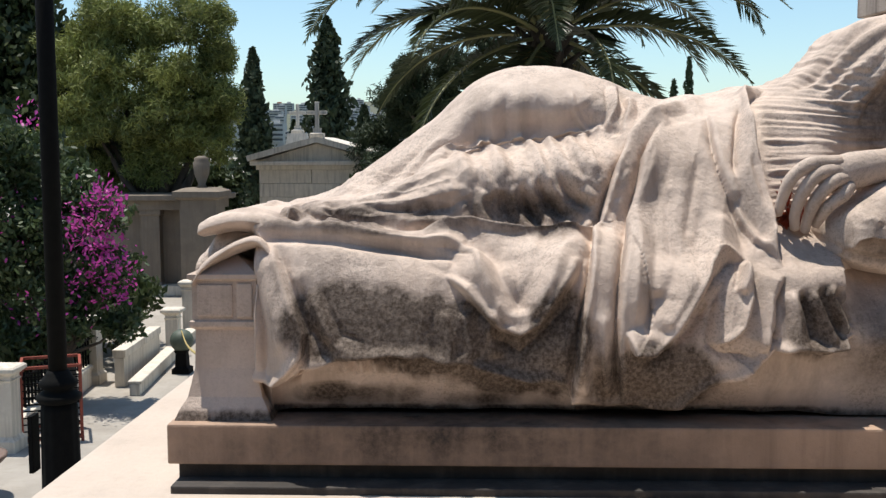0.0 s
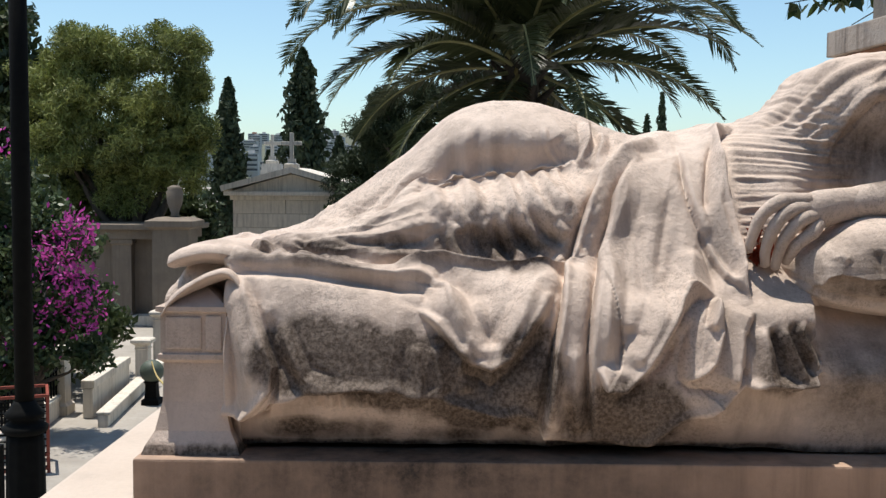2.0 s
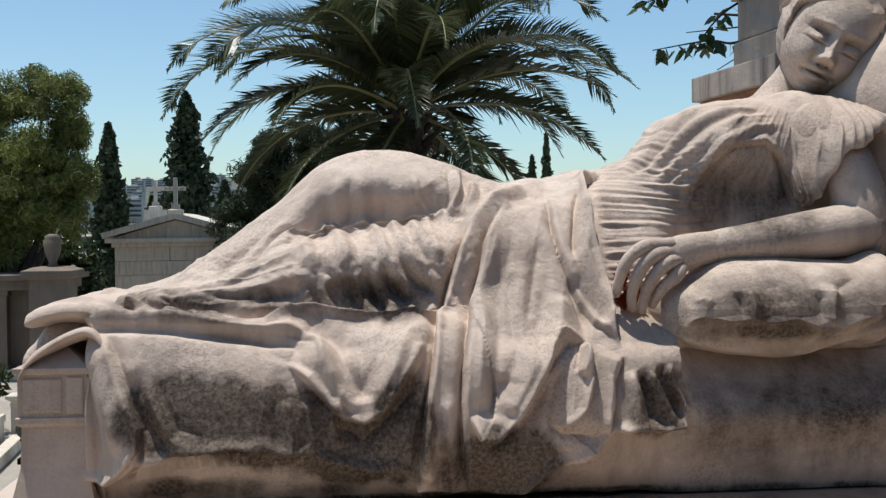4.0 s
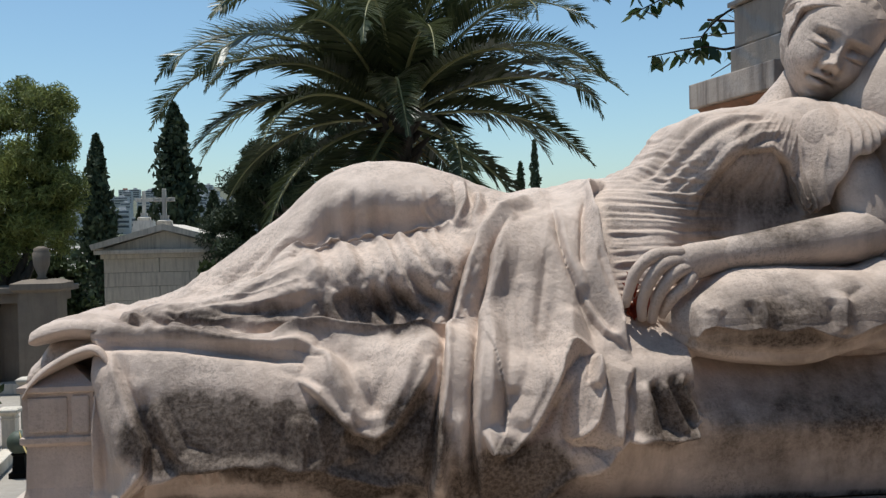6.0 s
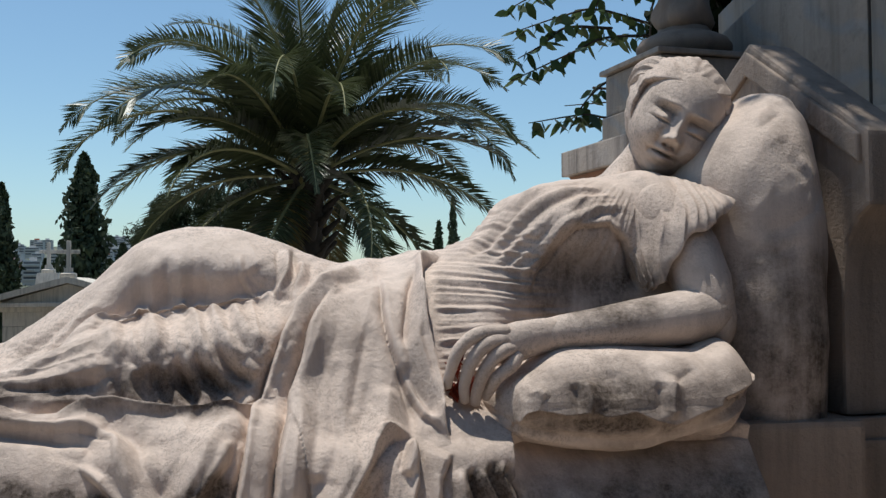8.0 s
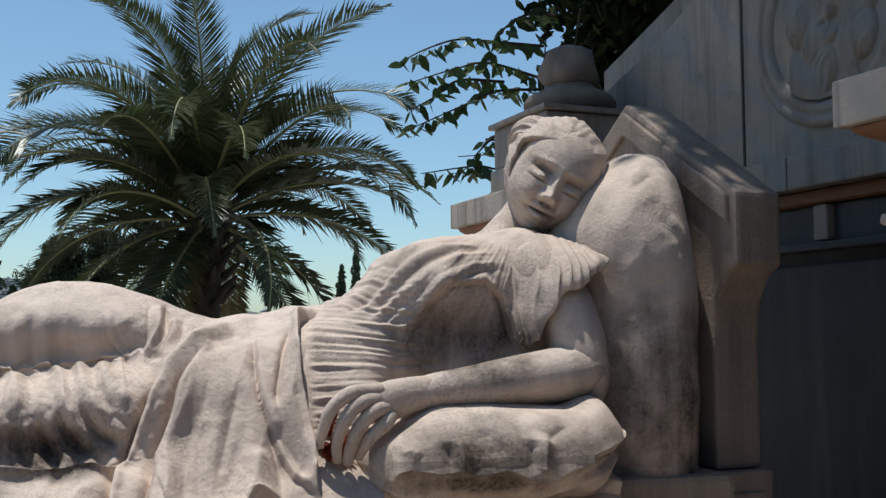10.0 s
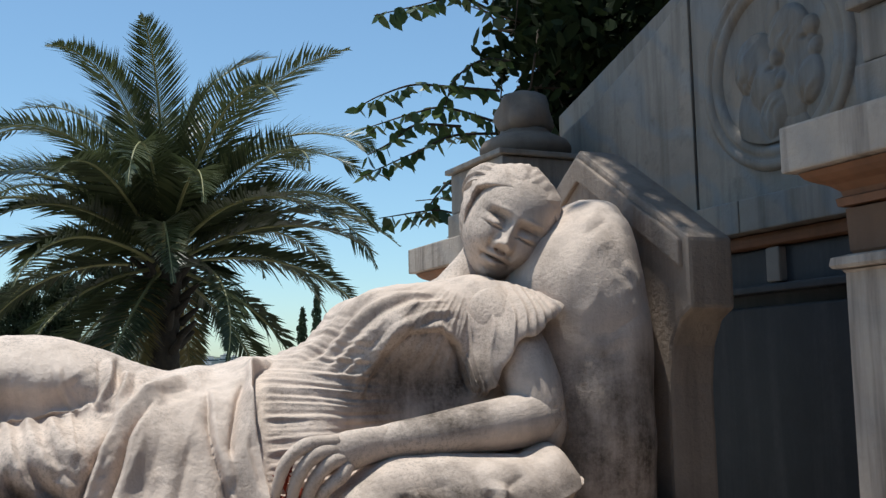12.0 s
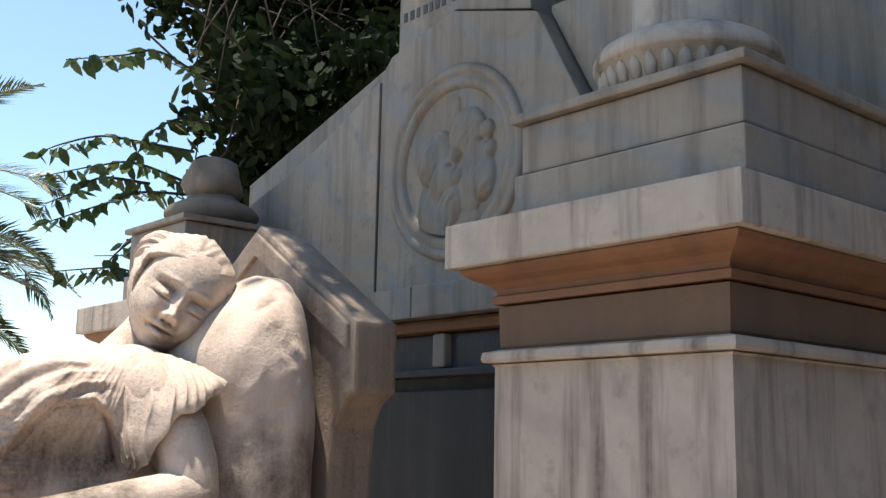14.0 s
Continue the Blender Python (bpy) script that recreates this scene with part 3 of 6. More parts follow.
crease(0.005, -0.007, (1.061, 1.458), (1.107, 1.492), (1.157, 1.529), (1.220, 1.566), (1.293, 1.586))
crease(0.005, -0.007, (1.079, 1.449), (1.127, 1.483), (1.180, 1.522), (1.238, 1.555))
crease(0.005, -0.007, (1.034, 1.471), (1.077, 1.495), (1.125, 1.529), (1.182, 1.569))
crease(0.005, -0.007, (1.127, 1.440), (1.155, 1.476), (1.186, 1.511))
lap(0.01, 0.03, (1.131, 1.414), (1.141, 1.445), (1.163, 1.481), (1.206, 1.515), (1.264, 1.523), (1.293, 1.501), (1.307, 1.463), (1.315, 1.427))
crease(0.007, -0.016, (1.278, 1.522), (1.301, 1.482), (1.311, 1.441), (1.327, 1.413))

FRILL = [(0.135, 1.287), (0.20, 1.293), (0.27, 1.306), (0.33, 1.322), (0.385, 1.348), (0.425, 1.378), (0.445, 1.372), (0.490, 1.385), (0.515, 1.378), (0.552, 1.390), (0.60, 1.385), (0.645, 1.392), (0.675, 1.405), (0.715, 1.405)]
HEM = [(0.10, 1.004), (0.168, 1.006), (0.219, 1.036), (0.288, 1.055), (0.357, 1.054), (0.409, 1.06), (0.478, 1.044), (0.53, 1.026), (0.627, 1.011), (0.636, 0.983),
       (0.706, 0.973), (0.794, 0.972), (0.839, 1.004), (0.927, 1.05), (0.941, 1.068), (1.056, 1.063), (1.061, 1.20), (1.6, 1.20)]


def along(P2, line):
    """Distance of 2D points from a polyline, how far along it they lie (0 to 1), and the side (+1: left)."""
    best, where, side = np.full(P2.shape[:-1], 1e9), np.zeros(P2.shape[:-1]), np.zeros(P2.shape[:-1])
    line = np.array(line)
    seg = np.linalg.norm(np.diff(line, axis=0), axis=1)
    start = np.r_[0, np.cumsum(seg)]
    for a, b, l, s in zip(line, line[1:], seg, start):
        t = np.clip(((P2 - a) @ (b - a)) / (l * l), 0, 1)
        d = np.linalg.norm(P2 - (a + t[..., None] * (b - a)), axis=-1)
        near = d < best
        cross = (b - a)[0] * (P2[..., 1] - a[1]) - (b - a)[1] * (P2[..., 0] - a[0])
        best, where, side = np.where(near, d, best), np.where(near, (s + t * l) / start[-1], where), np.where(near, np.sign(cross), side)
    return best, where, side


def step(x, a, b):
    t = np.clip((x - a) / (b - a), 0, 1)
    return t * t * (3 - 2 * t)


def ball(centre, radii, turn=(0, 0, 0), power=2.0, rows=40, cols=64):
    """Verts (array) and faces of a (super)ellipsoid; turn in degrees."""
    u = np.linspace(0, math.pi, rows)
    v = np.linspace(0, 2 * math.pi, cols, endpoint=False)
    U, V = np.meshgrid(u, v, indexing="ij")
    d = np.stack([np.sin(U) * np.cos(V), np.sin(U) * np.sin(V), np.cos(U)], -1)
    k = (np.abs(d) ** power).sum(-1) ** (-1 / power)
    P = (d * k[..., None] * np.array(radii)).reshape(-1, 3)
    M = np.array(Euler([radians(a) for a in turn]).to_matrix())
    faces = [(i * cols + j, (i + 1) * cols + j, (i + 1) * cols + (j + 1) % cols, i * cols + (j + 1) % cols) for i in range(rows - 1) for j in range(cols)]
    return P @ M.T + np.array(centre), faces, d.reshape(-1, 3)


def draped_body():
    xs = [0.02, 0.06, 0.12, 0.20, 0.30, 0.40, 0.50, 0.60, 0.70, 0.80, 0.90, 1.00, 1.10, 1.20, 1.30, 1.40, 1.47]
    rows = []  # depth y, then heights at the stations of xs
    rows.append((0.05, [0.948] * 17))
    rows.append((0.035, [1.01] * 17))
    rows.append((0.022, [1.10] * 17))
    rows.append((0.038, [1.15, 1.16] + [1.175] * 15))
    rows.append((0.066, [1.18, 1.20, 1.235, 1.243, 1.238, 1.222, 1.198, 1.208, 1.222, 1.212, 1.21, 1.207, 1.205, 1.20, 1.20, 1.20, 1.20]))
    rows.append((0.120, [1.215, 1.235, 1.250, 1.258, 1.262, 1.260, 1.250, 1.236, 1.252, 1.292, 1.292, 1.255, 1.235, 1.225, 1.22, 1.22, 1.22]))
    rows.append((0.165, [1.225, 1.248, 1.266, 1.286, 1.300, 1.328, 1.335, 1.335, 1.352, 1.365, 1.362, 1.33, 1.32, 1.33, 1.33, 1.33, 1.30]))
    rows.append((0.225, [1.232, 1.255, 1.270, 1.288, 1.305, 1.345, 1.364, 1.374, 1.392, 1.418, 1.42, 1.41, 1.42, 1.45, 1.47, 1.47, 1.40]))
    rows.append((0.290, [1.238, 1.262, 1.276, 1.294, 1.34, 1.402, 1.462, 1.468, 1.462, 1.452, 1.45, 1.462, 1.495, 1.552, 1.575, 1.58, 1.50]))
    rows.append((0.390, [1.246, 1.270, 1.284, 1.304, 1.366, 1.434, 1.508, 1.524, 1.508, 1.474, 1.470, 1.49, 1.53, 1.601, 1.624, 1.63, 1.55]))
    rows.append((0.490, [1.24, 1.26, 1.27, 1.29, 1.33, 1.39, 1.45, 1.47, 1.455, 1.445, 1.445, 1.46, 1.50, 1.57, 1.59, 1.59, 1.50]))
    rows.append((0.620, [1.20, 1.22, 1.235, 1.25, 1.26, 1.27, 1.28, 1.29, 1.30, 1.31, 1.31, 1.32, 1.34, 1.37, 1.38, 1.38, 1.34]))
    rows.append((0.780, [1.16, 1.18, 1.20, 1.21, 1.21, 1.21, 1.21, 1.21, 1.21, 1.21, 1.21, 1.21, 1.21, 1.21, 1.21, 1.21, 1.20]))
    rows.append((0.850, [0.948] * 17))
    nx, ns = 840, 600
    X = np.linspace(0.02, 1.47, nx)
    Z = np.stack([curve_through(xs, np.array(h), X) for _, h in rows], 1)
    Y = np.stack([np.full(nx, y) for y, _ in rows], 1)
    # the cloth starts beside the bed post; at the very end the sheet tucks under
    back = 0.10 * (1 - step(X, 0.118, 0.138))
    for k, f in ((0, 1.0), (1, 1.0), (2, 1.0), (3, 0.9), (4, 0.5), (5, 0.1)):
        Y[:, k] += back * f
    for k in (3, 4, 5, 6):
        Y[:, k] += 0.05 * step(X, 1.05, 1.12)
    swell = step(X, 0.15, 0.21) * (1 - step(X, 0.98, 1.06))
    for k, f in ((1, 0.020), (2, 0.024), (3, 0.020), (4, 0.006)):
        Y[:, k] -= f * swell
    knee = step(X, 0.40, 0.50) * (1 - step(X, 0.68, 0.76))
    Y[:, 7] += 0.042 * knee
    Y[:, 8] -= 0.004 * knee
    chest_out = step(X, 1.02, 1.16)
    Y[:, 7] -= 0.012 * chest_out
    Y[:, 8] -= 0.055 * chest_out
    Y[:, 9] -= 0.050 * chest_out
    tuck = (1 - step(X, 0.02, 0.06))[:, None]
    Z[:, 5:11] -= 0.02 * tuck
    chord = np.array([0, 0.06, 0.15, 0.21, 0.27, 0.34, 0.41, 0.48, 0.56, 0.66, 0.75, 0.85, 0.94, 1.0])
    S = np.r_[np.linspace(0, 0.70, 545, endpoint=False), np.linspace(0.70, 1, ns - 545)]
    P = np.zeros((nx, ns, 3))
    P[..., 0] = X[:, None]
    P[..., 1] = curve_through(chord, Y.T, S).T
    P[..., 2] = curve_through(chord, Z.T, S).T
    gx, gs = np.gradient(P, axis=0), np.gradient(P, axis=1)
    N = np.cross(gx, gs)
    N /= np.maximum(np.linalg.norm(N, axis=-1, keepdims=True), 1e-9)
    N *= -np.sign((N[..., 1] * 1.0 - N[..., 2] * 0.6).mean())
    if N[nx // 2, 100, 1] > 0:
        N = -N
    Q = P[..., [0, 2]]
    front = 1 - step(P[..., 1], 0.42, 0.50)
    D = np.zeros(P.shape[:2])
    wob = 0.006 * lumps(P, 16, 3)
    Qw = Q + wob[..., None] * 0.5
    face = P[..., 1] < 0.5
    for w, h, line in FOLDS:
        L = np.array(line)
        m = face & (Q[..., 0] > L[:, 0].min() - 0.06) & (Q[..., 0] < L[:, 0].max() + 0.06) & (Q[..., 1] > L[:, 1].min() - 0.06) & (Q[..., 1] < L[:, 1].max() + 0.06)
        d, s, _ = along(Qw[m], line)
        d = np.sqrt(d * d + 0.0018 ** 2)
        if h > 0:  # a crest with a crease at its foot
            shape = np.exp(-((d / w) ** 1.5) * 0.9) - 0.30 * np.exp(-(((d - 2.1 * w) / (0.6 * w)) ** 2))
        else:
            shape = np.exp(-d / w * 1.05)
        taper = np.clip(np.minimum(s, 1 - s) * 5, 0, 1)
        D[m] += 1.15 * h * shape * taper * taper * (3 - 2 * taper) * (1 - step(d, 0.035, 0.055))
    # overlapping layers
    for h, fall, line in LAPS:
        L = np.array(line)
        m = face & (Q[..., 0] > L[:, 0].min() - 0.16) & (Q[..., 0] < L[:, 0].max() + 0.16) & (Q[..., 1] > L[:, 1].min() - 0.16) & (Q[..., 1] < L[:, 1].max() + 0.16)
        d, s, side = along(Qw[m], line)
        taper = np.clip(np.minimum(s, 1 - s) * 8, 0, 1)
        roll = 1 + 0.35 * np.exp(-(((d - 0.007) / 0.006) ** 2))
        D[m] += h * taper * np.where(side > 0, np.exp(-d / fall) * roll * step(d, -0.002, 0.0045), -0.25 * np.exp(-d / 0.010)) * (1 - step(d, 0.10, 0.155))
    # frilled hem over the knees
    fr = FRILL
    rag = 0.007 * np.abs(np.sin(Q[..., 0] * 52 + 2.5 * np.sin(Q[..., 0] * 23))) ** 0.7 + 0.007 * lumps(P * np.array((1, 0.2, 0.2)), 75, 22) + 0.004 * lumps(P * np.array((1, 0.2, 0.2)), 190, 24)
    torn = step(Q[..., 0], 0.37, 0.44)
    rag = rag * torn
    d, s, side = along(Q - np.stack([0 * wob, rag], -1), fr)
    ends = np.clip(np.minimum(s, 1 - s) * 8, 0, 1) * face
    d0, s0, side0 = along(Q, fr)
    D -= np.clip(np.minimum(s0, 1 - s0) * 4, 0, 1) * face * 0.010 * np.exp(-np.where(side0 > 0, d0, 0) / 0.035) * step(np.where(side0 > 0, 1, 1 - d0 / 0.02), 0, 1)
    D += ends * np.where(side < 0, (0.006 + 0.024 * torn) * np.exp(-d / 0.05) * step(d, -0.001, 0.003), 0)
    D += 0.006 * ends * np.exp(-((d / 0.004) ** 2)) * (0.5 + 0.6 * lumps(P, 90, 11)) * torn
    below = step(np.interp(Q[..., 0], [p[0] for p in fr], [p[1] for p in fr]) - Q[..., 1], 0.0, 0.03) * step(Q[..., 0], 0.42, 0.47) * (1 - step(Q[..., 0], 0.70, 0.76))
    crimp = np.abs(np.sin(Q[..., 0] * 44 + Q[..., 1] * 34 + 1.8 * lumps(P, 14, 23)))
    D += below * (P[..., 1] > 0.12) * (0.0018 * (0.5 - crimp ** 0.6) + 0.002 * np.sin(Q[..., 0] * 190 + Q[..., 1] * 90))
    # lace-like roughness of the under-garment
    D += 0.0010 * lumps(P, 170, 1) * step(0.45 - np.abs(Q[..., 1] - 1.31) * 4, 0, 0.4) * (Q[..., 0] < 0.75) * front
    # pleats across the waist
    waist = step(X, 0.955, 0.985)[:, None] * (1 - step(Q[..., 0] - 0.35 * (1.47 - Q[..., 1]), 1.10, 1.20)) * step(Q[..., 1], 1.25, 1.29)
    fan = (Q[..., 1] - 1.44) * (1 + 0.9 * (Q[..., 0] - 1.05)) + 0.05 * (Q[..., 0] - 1.0)
    crisp = lambda v: 1 - 2 * np.abs(np.sin(v)) ** 0.55
    soft = P * np.array((0.35, 0.5, 1.0))
    wave = crisp(fan * 130 + 2.0 * lumps(soft, 9, 5)) + 0.6 * np.sin(fan * 430 + 3.0 * lumps(soft, 16, 8)) + 0.4 * np.sin(fan * 700 + 3 * lumps(soft, 20, 9))
    D += 0.0024 * waist * wave * (0.75 + 0.5 * lumps(P, 20, 2))
    # pleats fanning over the chest from the shoulder
    dx, dz = Q[..., 0] - 1.36, Q[..., 1] - 1.66
    ang, r = np.arctan2(dz, dx), np.hypot(dx, dz)
    chest = step(Q[..., 0], 1.02, 1.14) * step(Q[..., 1], 1.44, 1.50) * (1 - step(Q[..., 0], 1.30, 1.38)) * (1 - step(r, 0.34, 0.42))
    D += 0.0013 * chest * (crisp(ang * 21 + 1.8 * lumps(P, 9, 4)) + 0.6 * crisp(ang * 44 + 2.5 * lumps(P, 13, 25))) * step(r, 0.05, 0.15)
    # breast, belly and thigh under the cloth
    for cx, cz, rx, rz, h in ((1.185, 1.53, 0.085, 0.070, 0.040), (0.585, 1.285, 0.085, 0.030, -0.026), (1.20, 1.455, 0.07, 0.05, -0.016), (0.60, 1.415, 0.10, 0.025, -0.008), (1.02, 1.40, 0.12, 0.10, 0.012), (0.60, 1.45, 0.13, 0.10, 0.018), (0.82, 1.34, 0.10, 0.10, 0.012), (1.28, 1.44, 0.05, 0.05, -0.012)):
        D += h * np.exp(-(((Q[..., 0] - cx) / rx) ** 2) - ((Q[..., 1] - cz) / rz) ** 2) * front
    # the hem: stone under it stands back
    hz = np.interp(X, [a for a, _ in HEM], [b for _, b in HEM])[:, None]
    ripple = 0.0022 * np.sin(Q[..., 0] * 97) + 0.003 * np.sin(Q[..., 0] * 53 + 1)
    under = 1 - step(Q[..., 1], hz - 0.002 + ripple, hz + 0.0025 + ripple)
    D -= 0.024 * under * (P[..., 1] < 0.2)
    D += 0.006 * np.exp(-(((Q[..., 1] - hz - ripple - 0.008) / 0.008) ** 2)) * (P[..., 1] < 0.2) * (Q[..., 0] < 1.06)
    # soft hanging folds of the lower cloth
    hang = (1 - step(Q[..., 1], 1.14, 1.22)) * step(Q[..., 0], 0.14, 0.2) * (1 - step(Q[..., 0], 1.0, 1.07))
    D += 0.0022 * hang * crisp(Q[..., 0] * 17 + 6 * (Q[..., 1] - 1.1) + 2.0 * lumps(P, 6, 12)) + 0.0014 * hang * crisp(Q[..., 0] * 46 - 4 * Q[..., 1] + 2 * lumps(P, 9, 13))
    legs = step(Q[..., 1], 1.245, 1.27) * (1 - step(Q[..., 1], 1.335, 1.36)) * (1 - step(Q[..., 0], 0.40, 0.52)) * front
    lean = Q[..., 1] - 0.22 * Q[..., 0]
    D += 0.0024 * legs * (crisp(lean * 75 + 2.5 * lumps(P, 7, 14)) + 0.6 * crisp(lean * 150 + 3 * lumps(P, 11, 15)))
    shin = step(Q[..., 0], 0.44, 0.50) * (1 - step(Q[..., 0], 0.68, 0.74)) * (1 - step(Q[..., 1], 1.345, 1.37)) * step(Q[..., 1], 1.25, 1.28)
    D += 0.0022 * shin * crisp((Q[..., 0] + 0.45 * Q[..., 1]) * 40 + 1.6 * lumps(P, 8, 18))
    knee = step(Q[..., 1], 1.39, 1.42) * (1 - step(Q[..., 0], 0.72, 0.80)) * front
    D += 0.0010 * knee * crisp(Q[..., 0] * 34 + 2.2 * lumps(P, 6, 19))
    # lines drawn along the hanging cloth, and from the knee to the feet
    mid = step(Q[..., 0], 0.70, 0.76) * (1 - step(Q[..., 0], 0.93, 0.97)) * step(Q[..., 1], 1.08, 1.16) * front
    D += 0.0010 * mid * crisp((Q[..., 0] - 0.12 * Q[..., 1]) * 52 + 2.2 * lumps(P, 6, 26))
    slope = step(Q[..., 1] - 0.36 * Q[..., 0], 1.205, 1.23) * (1 - step(Q[..., 0], 0.40, 0.5)) * front
    D += 0.0010 * slope * crisp((Q[..., 1] - 0.42 * Q[..., 0]) * 62 + 1.8 * lumps(P, 6, 27))
    # chiselled unevenness
    D += 0.0004 * lumps(P, 140, 17)
    D += 0.0016 * lumps(P, 22, 6) + 0.0006 * lumps(P, 60, 7)
    P = P + N * D[..., None]
    P[..., 1] = np.where(P[..., 2] < 0.97, np.maximum(P[..., 1], 0.02), P[..., 1])
    verts = P.reshape(-1, 3)
    idx = np.arange(nx * ns).reshape(nx, ns)
    faces = np.stack([idx[:-1, :-1], idx[1:, :-1], idx[1:, 1:], idx[:-1, 1:]], -1).reshape(-1, 4)
    ends = [tuple(idx[0, ::-1]), tuple(idx[-1, :])]
    return verts, [tuple(f) for f in faces] + ends


def loft(rows, cols, section):
    """Verts and faces of a closed skin: section(t, angles) gives a ring of points for t from 0 to 1."""
    v = np.linspace(0, 2 * math.pi, cols, endpoint=False)
    V = np.concatenate([section(t, v) for t in np.linspace(0, 1, rows)])
    F = [(i * cols + j, i * cols + (j + 1) % cols, (i + 1) * cols + (j + 1) % cols, (i + 1) * cols + j) for i in range(rows - 1) for j in range(cols)]
    return V, F + [tuple(range(cols))[::-1], tuple(range((rows - 1) * cols, rows * cols))]


def oval(v, power):
    """Points of a rounded square of half width 1."""
    c, s = np.cos(v), np.sin(v)
    k = (np.abs(c) ** power + np.abs(s) ** power) ** (-1 / power)
    return c * k, s * k


def draw_lines(V, D, rows, front):
    """Adds gentle ridges (or grooves) along lines in x and z to the front of a cushion."""
    for w, h, line in rows:
        d, s, _ = along(V[:, [0, 2]], line)
        D += h * np.exp(-((d / w) ** 1.4)) * np.clip(np.minimum(s, 1 - s) * 4, 0, 1) * front


def pillow(pile):
    # the upright pillow, drawn to a corner at the top
    zs = [1.15, 1.25, 1.40, 1.55, 1.64, 1.70, 1.745, 1.775, 1.790]
    left = [1.46, 1.45, 1.43, 1.415, 1.427, 1.470, 1.525, 1.570, 1.608]
    right = [1.690, 1.695, 1.702, 1.704, 1.700, 1.690, 1.674, 1.652, 1.624]
    deep = [0.247, 0.250, 0.247, 0.238, 0.222, 0.195, 0.155, 0.100, 0.022]

    def section(t, v):
        z = 1.15 + 0.64 * (1 - (1 - t) ** 1.5)
        l, r, y = (float(curve_through(zs, np.array(a), [z])[0]) for a in (left, right, deep))
        cx, sy = oval(v, 2.5)
        return np.stack([(l + r) / 2 + cx * (r - l) / 2, 0.395 + sy * y, np.full(len(v), z)], 1)

    V, F = loft(150, 220, section)
    out = V - np.array((1.55, 0.395, 1.50))
    out[:, 2] *= 0.35
    out /= np.linalg.norm(out, axis=1, keepdims=True)
    front = step(0.36 - V[:, 1], 0, 0.05)
    D = 0.006 * lumps(V, 15, 2) + 0.0014 * lumps(V, 44, 4)
    draw_lines(V, D, [
        (0.010, 0.010, [(1.535, 1.712), (1.560, 1.735), (1.590, 1.752)]), (0.007, -0.010, [(1.535, 1.695), (1.565, 1.715), (1.600, 1.735)]),
        (0.014, 0.009, [(1.545, 1.668), (1.570, 1.684), (1.592, 1.692)]),
        (0.012, 0.010, [(1.600, 1.650), (1.622, 1.625), (1.630, 1.600)]), (0.012, -0.006, [(1.580, 1.650), (1.600, 1.620), (1.608, 1.60)]),
        (0.014, 0.008, [(1.560, 1.630), (1.590, 1.610), (1.600, 1.580)]), (0.010, -0.008, [(1.505, 1.515), (1.56, 1.520), (1.62, 1.555), (1.655, 1.60)]),
        (0.016, 0.007, [(1.48, 1.60), (1.53, 1.66), (1.575, 1.735)]), (0.012, -0.006, [(1.465, 1.62), (1.50, 1.675), (1.555, 1.745)]),
        (0.012, 0.006, [(1.50, 1.545), (1.53, 1.575), (1.55, 1.62)]), (0.010, -0.007, [(1.49, 1.49), (1.54, 1.48), (1.60, 1.50)])], 0.38 * front)
    pile.put(V + out * D[:, None], F)
    # the cushion under the arm, with a scalloped flap over its lower band
    tx = [1.000, 1.030, 1.078, 1.14, 1.20, 1.275, 1.36, 1.454, 1.464]
    top = [1.246, 1.268, 1.296, 1.330, 1.334, 1.334, 1.326, 1.312, 1.290]
    low = [1.236, 1.212, 1.186, 1.172, 1.165, 1.160, 1.185, 1.232, 1.262]
    sx = [1.055, 1.064, 1.074, 1.091, 1.134, 1.152, 1.169, 1.196, 1.240, 1.276, 1.304, 1.350, 1.435, 1.47]
    sz = [1.195, 1.225, 1.242, 1.247, 1.238, 1.240, 1.244, 1.236, 1.243, 1.227, 1.219, 1.238, 1.262, 1.268]

    def across(t, v):
        x = 1.000 + 0.464 * t
        hi, lo = (float(curve_through(tx, np.array(a), [x])[0]) for a in (top, low))
        y = 0.155 * (1 - (2 * t - 1) ** 6 * 0.45) * min(1.0, 0.25 + 5 * t)
        cy, sz_ = oval(v, 2.6)
        return np.stack([np.full(len(v), x), 0.185 + cy * y, (hi + lo) / 2 + sz_ * (hi - lo) / 2], 1)

    V, F = loft(230, 340, across)
    seam = np.interp(V[:, 0], sx, sz)
    front = step(0.16 - V[:, 1], 0, 0.04)
    flap = step(V[:, 2] - seam, -0.0015, 0.0015) * step(V[:, 0], 1.058, 1.066)
    D = 0.004 * lumps(V, 18, 5) + 0.0010 * lumps(V, 60, 1)
    edge = V[:, 2] - np.interp(V[:, 0], tx, low)
    D += front * (0.006 * np.exp(-(((edge - 0.014) / 0.006) ** 2)) - 0.004 * np.exp(-(((edge - 0.027) / 0.005) ** 2)))
    D += front * (0.017 * flap * np.exp(-np.abs(V[:, 2] - seam) / 0.035) - 0.009 * (1 - flap) * np.exp(-np.abs(V[:, 2] - seam) / 0.030) * step(V[:, 0], 1.05, 1.07))
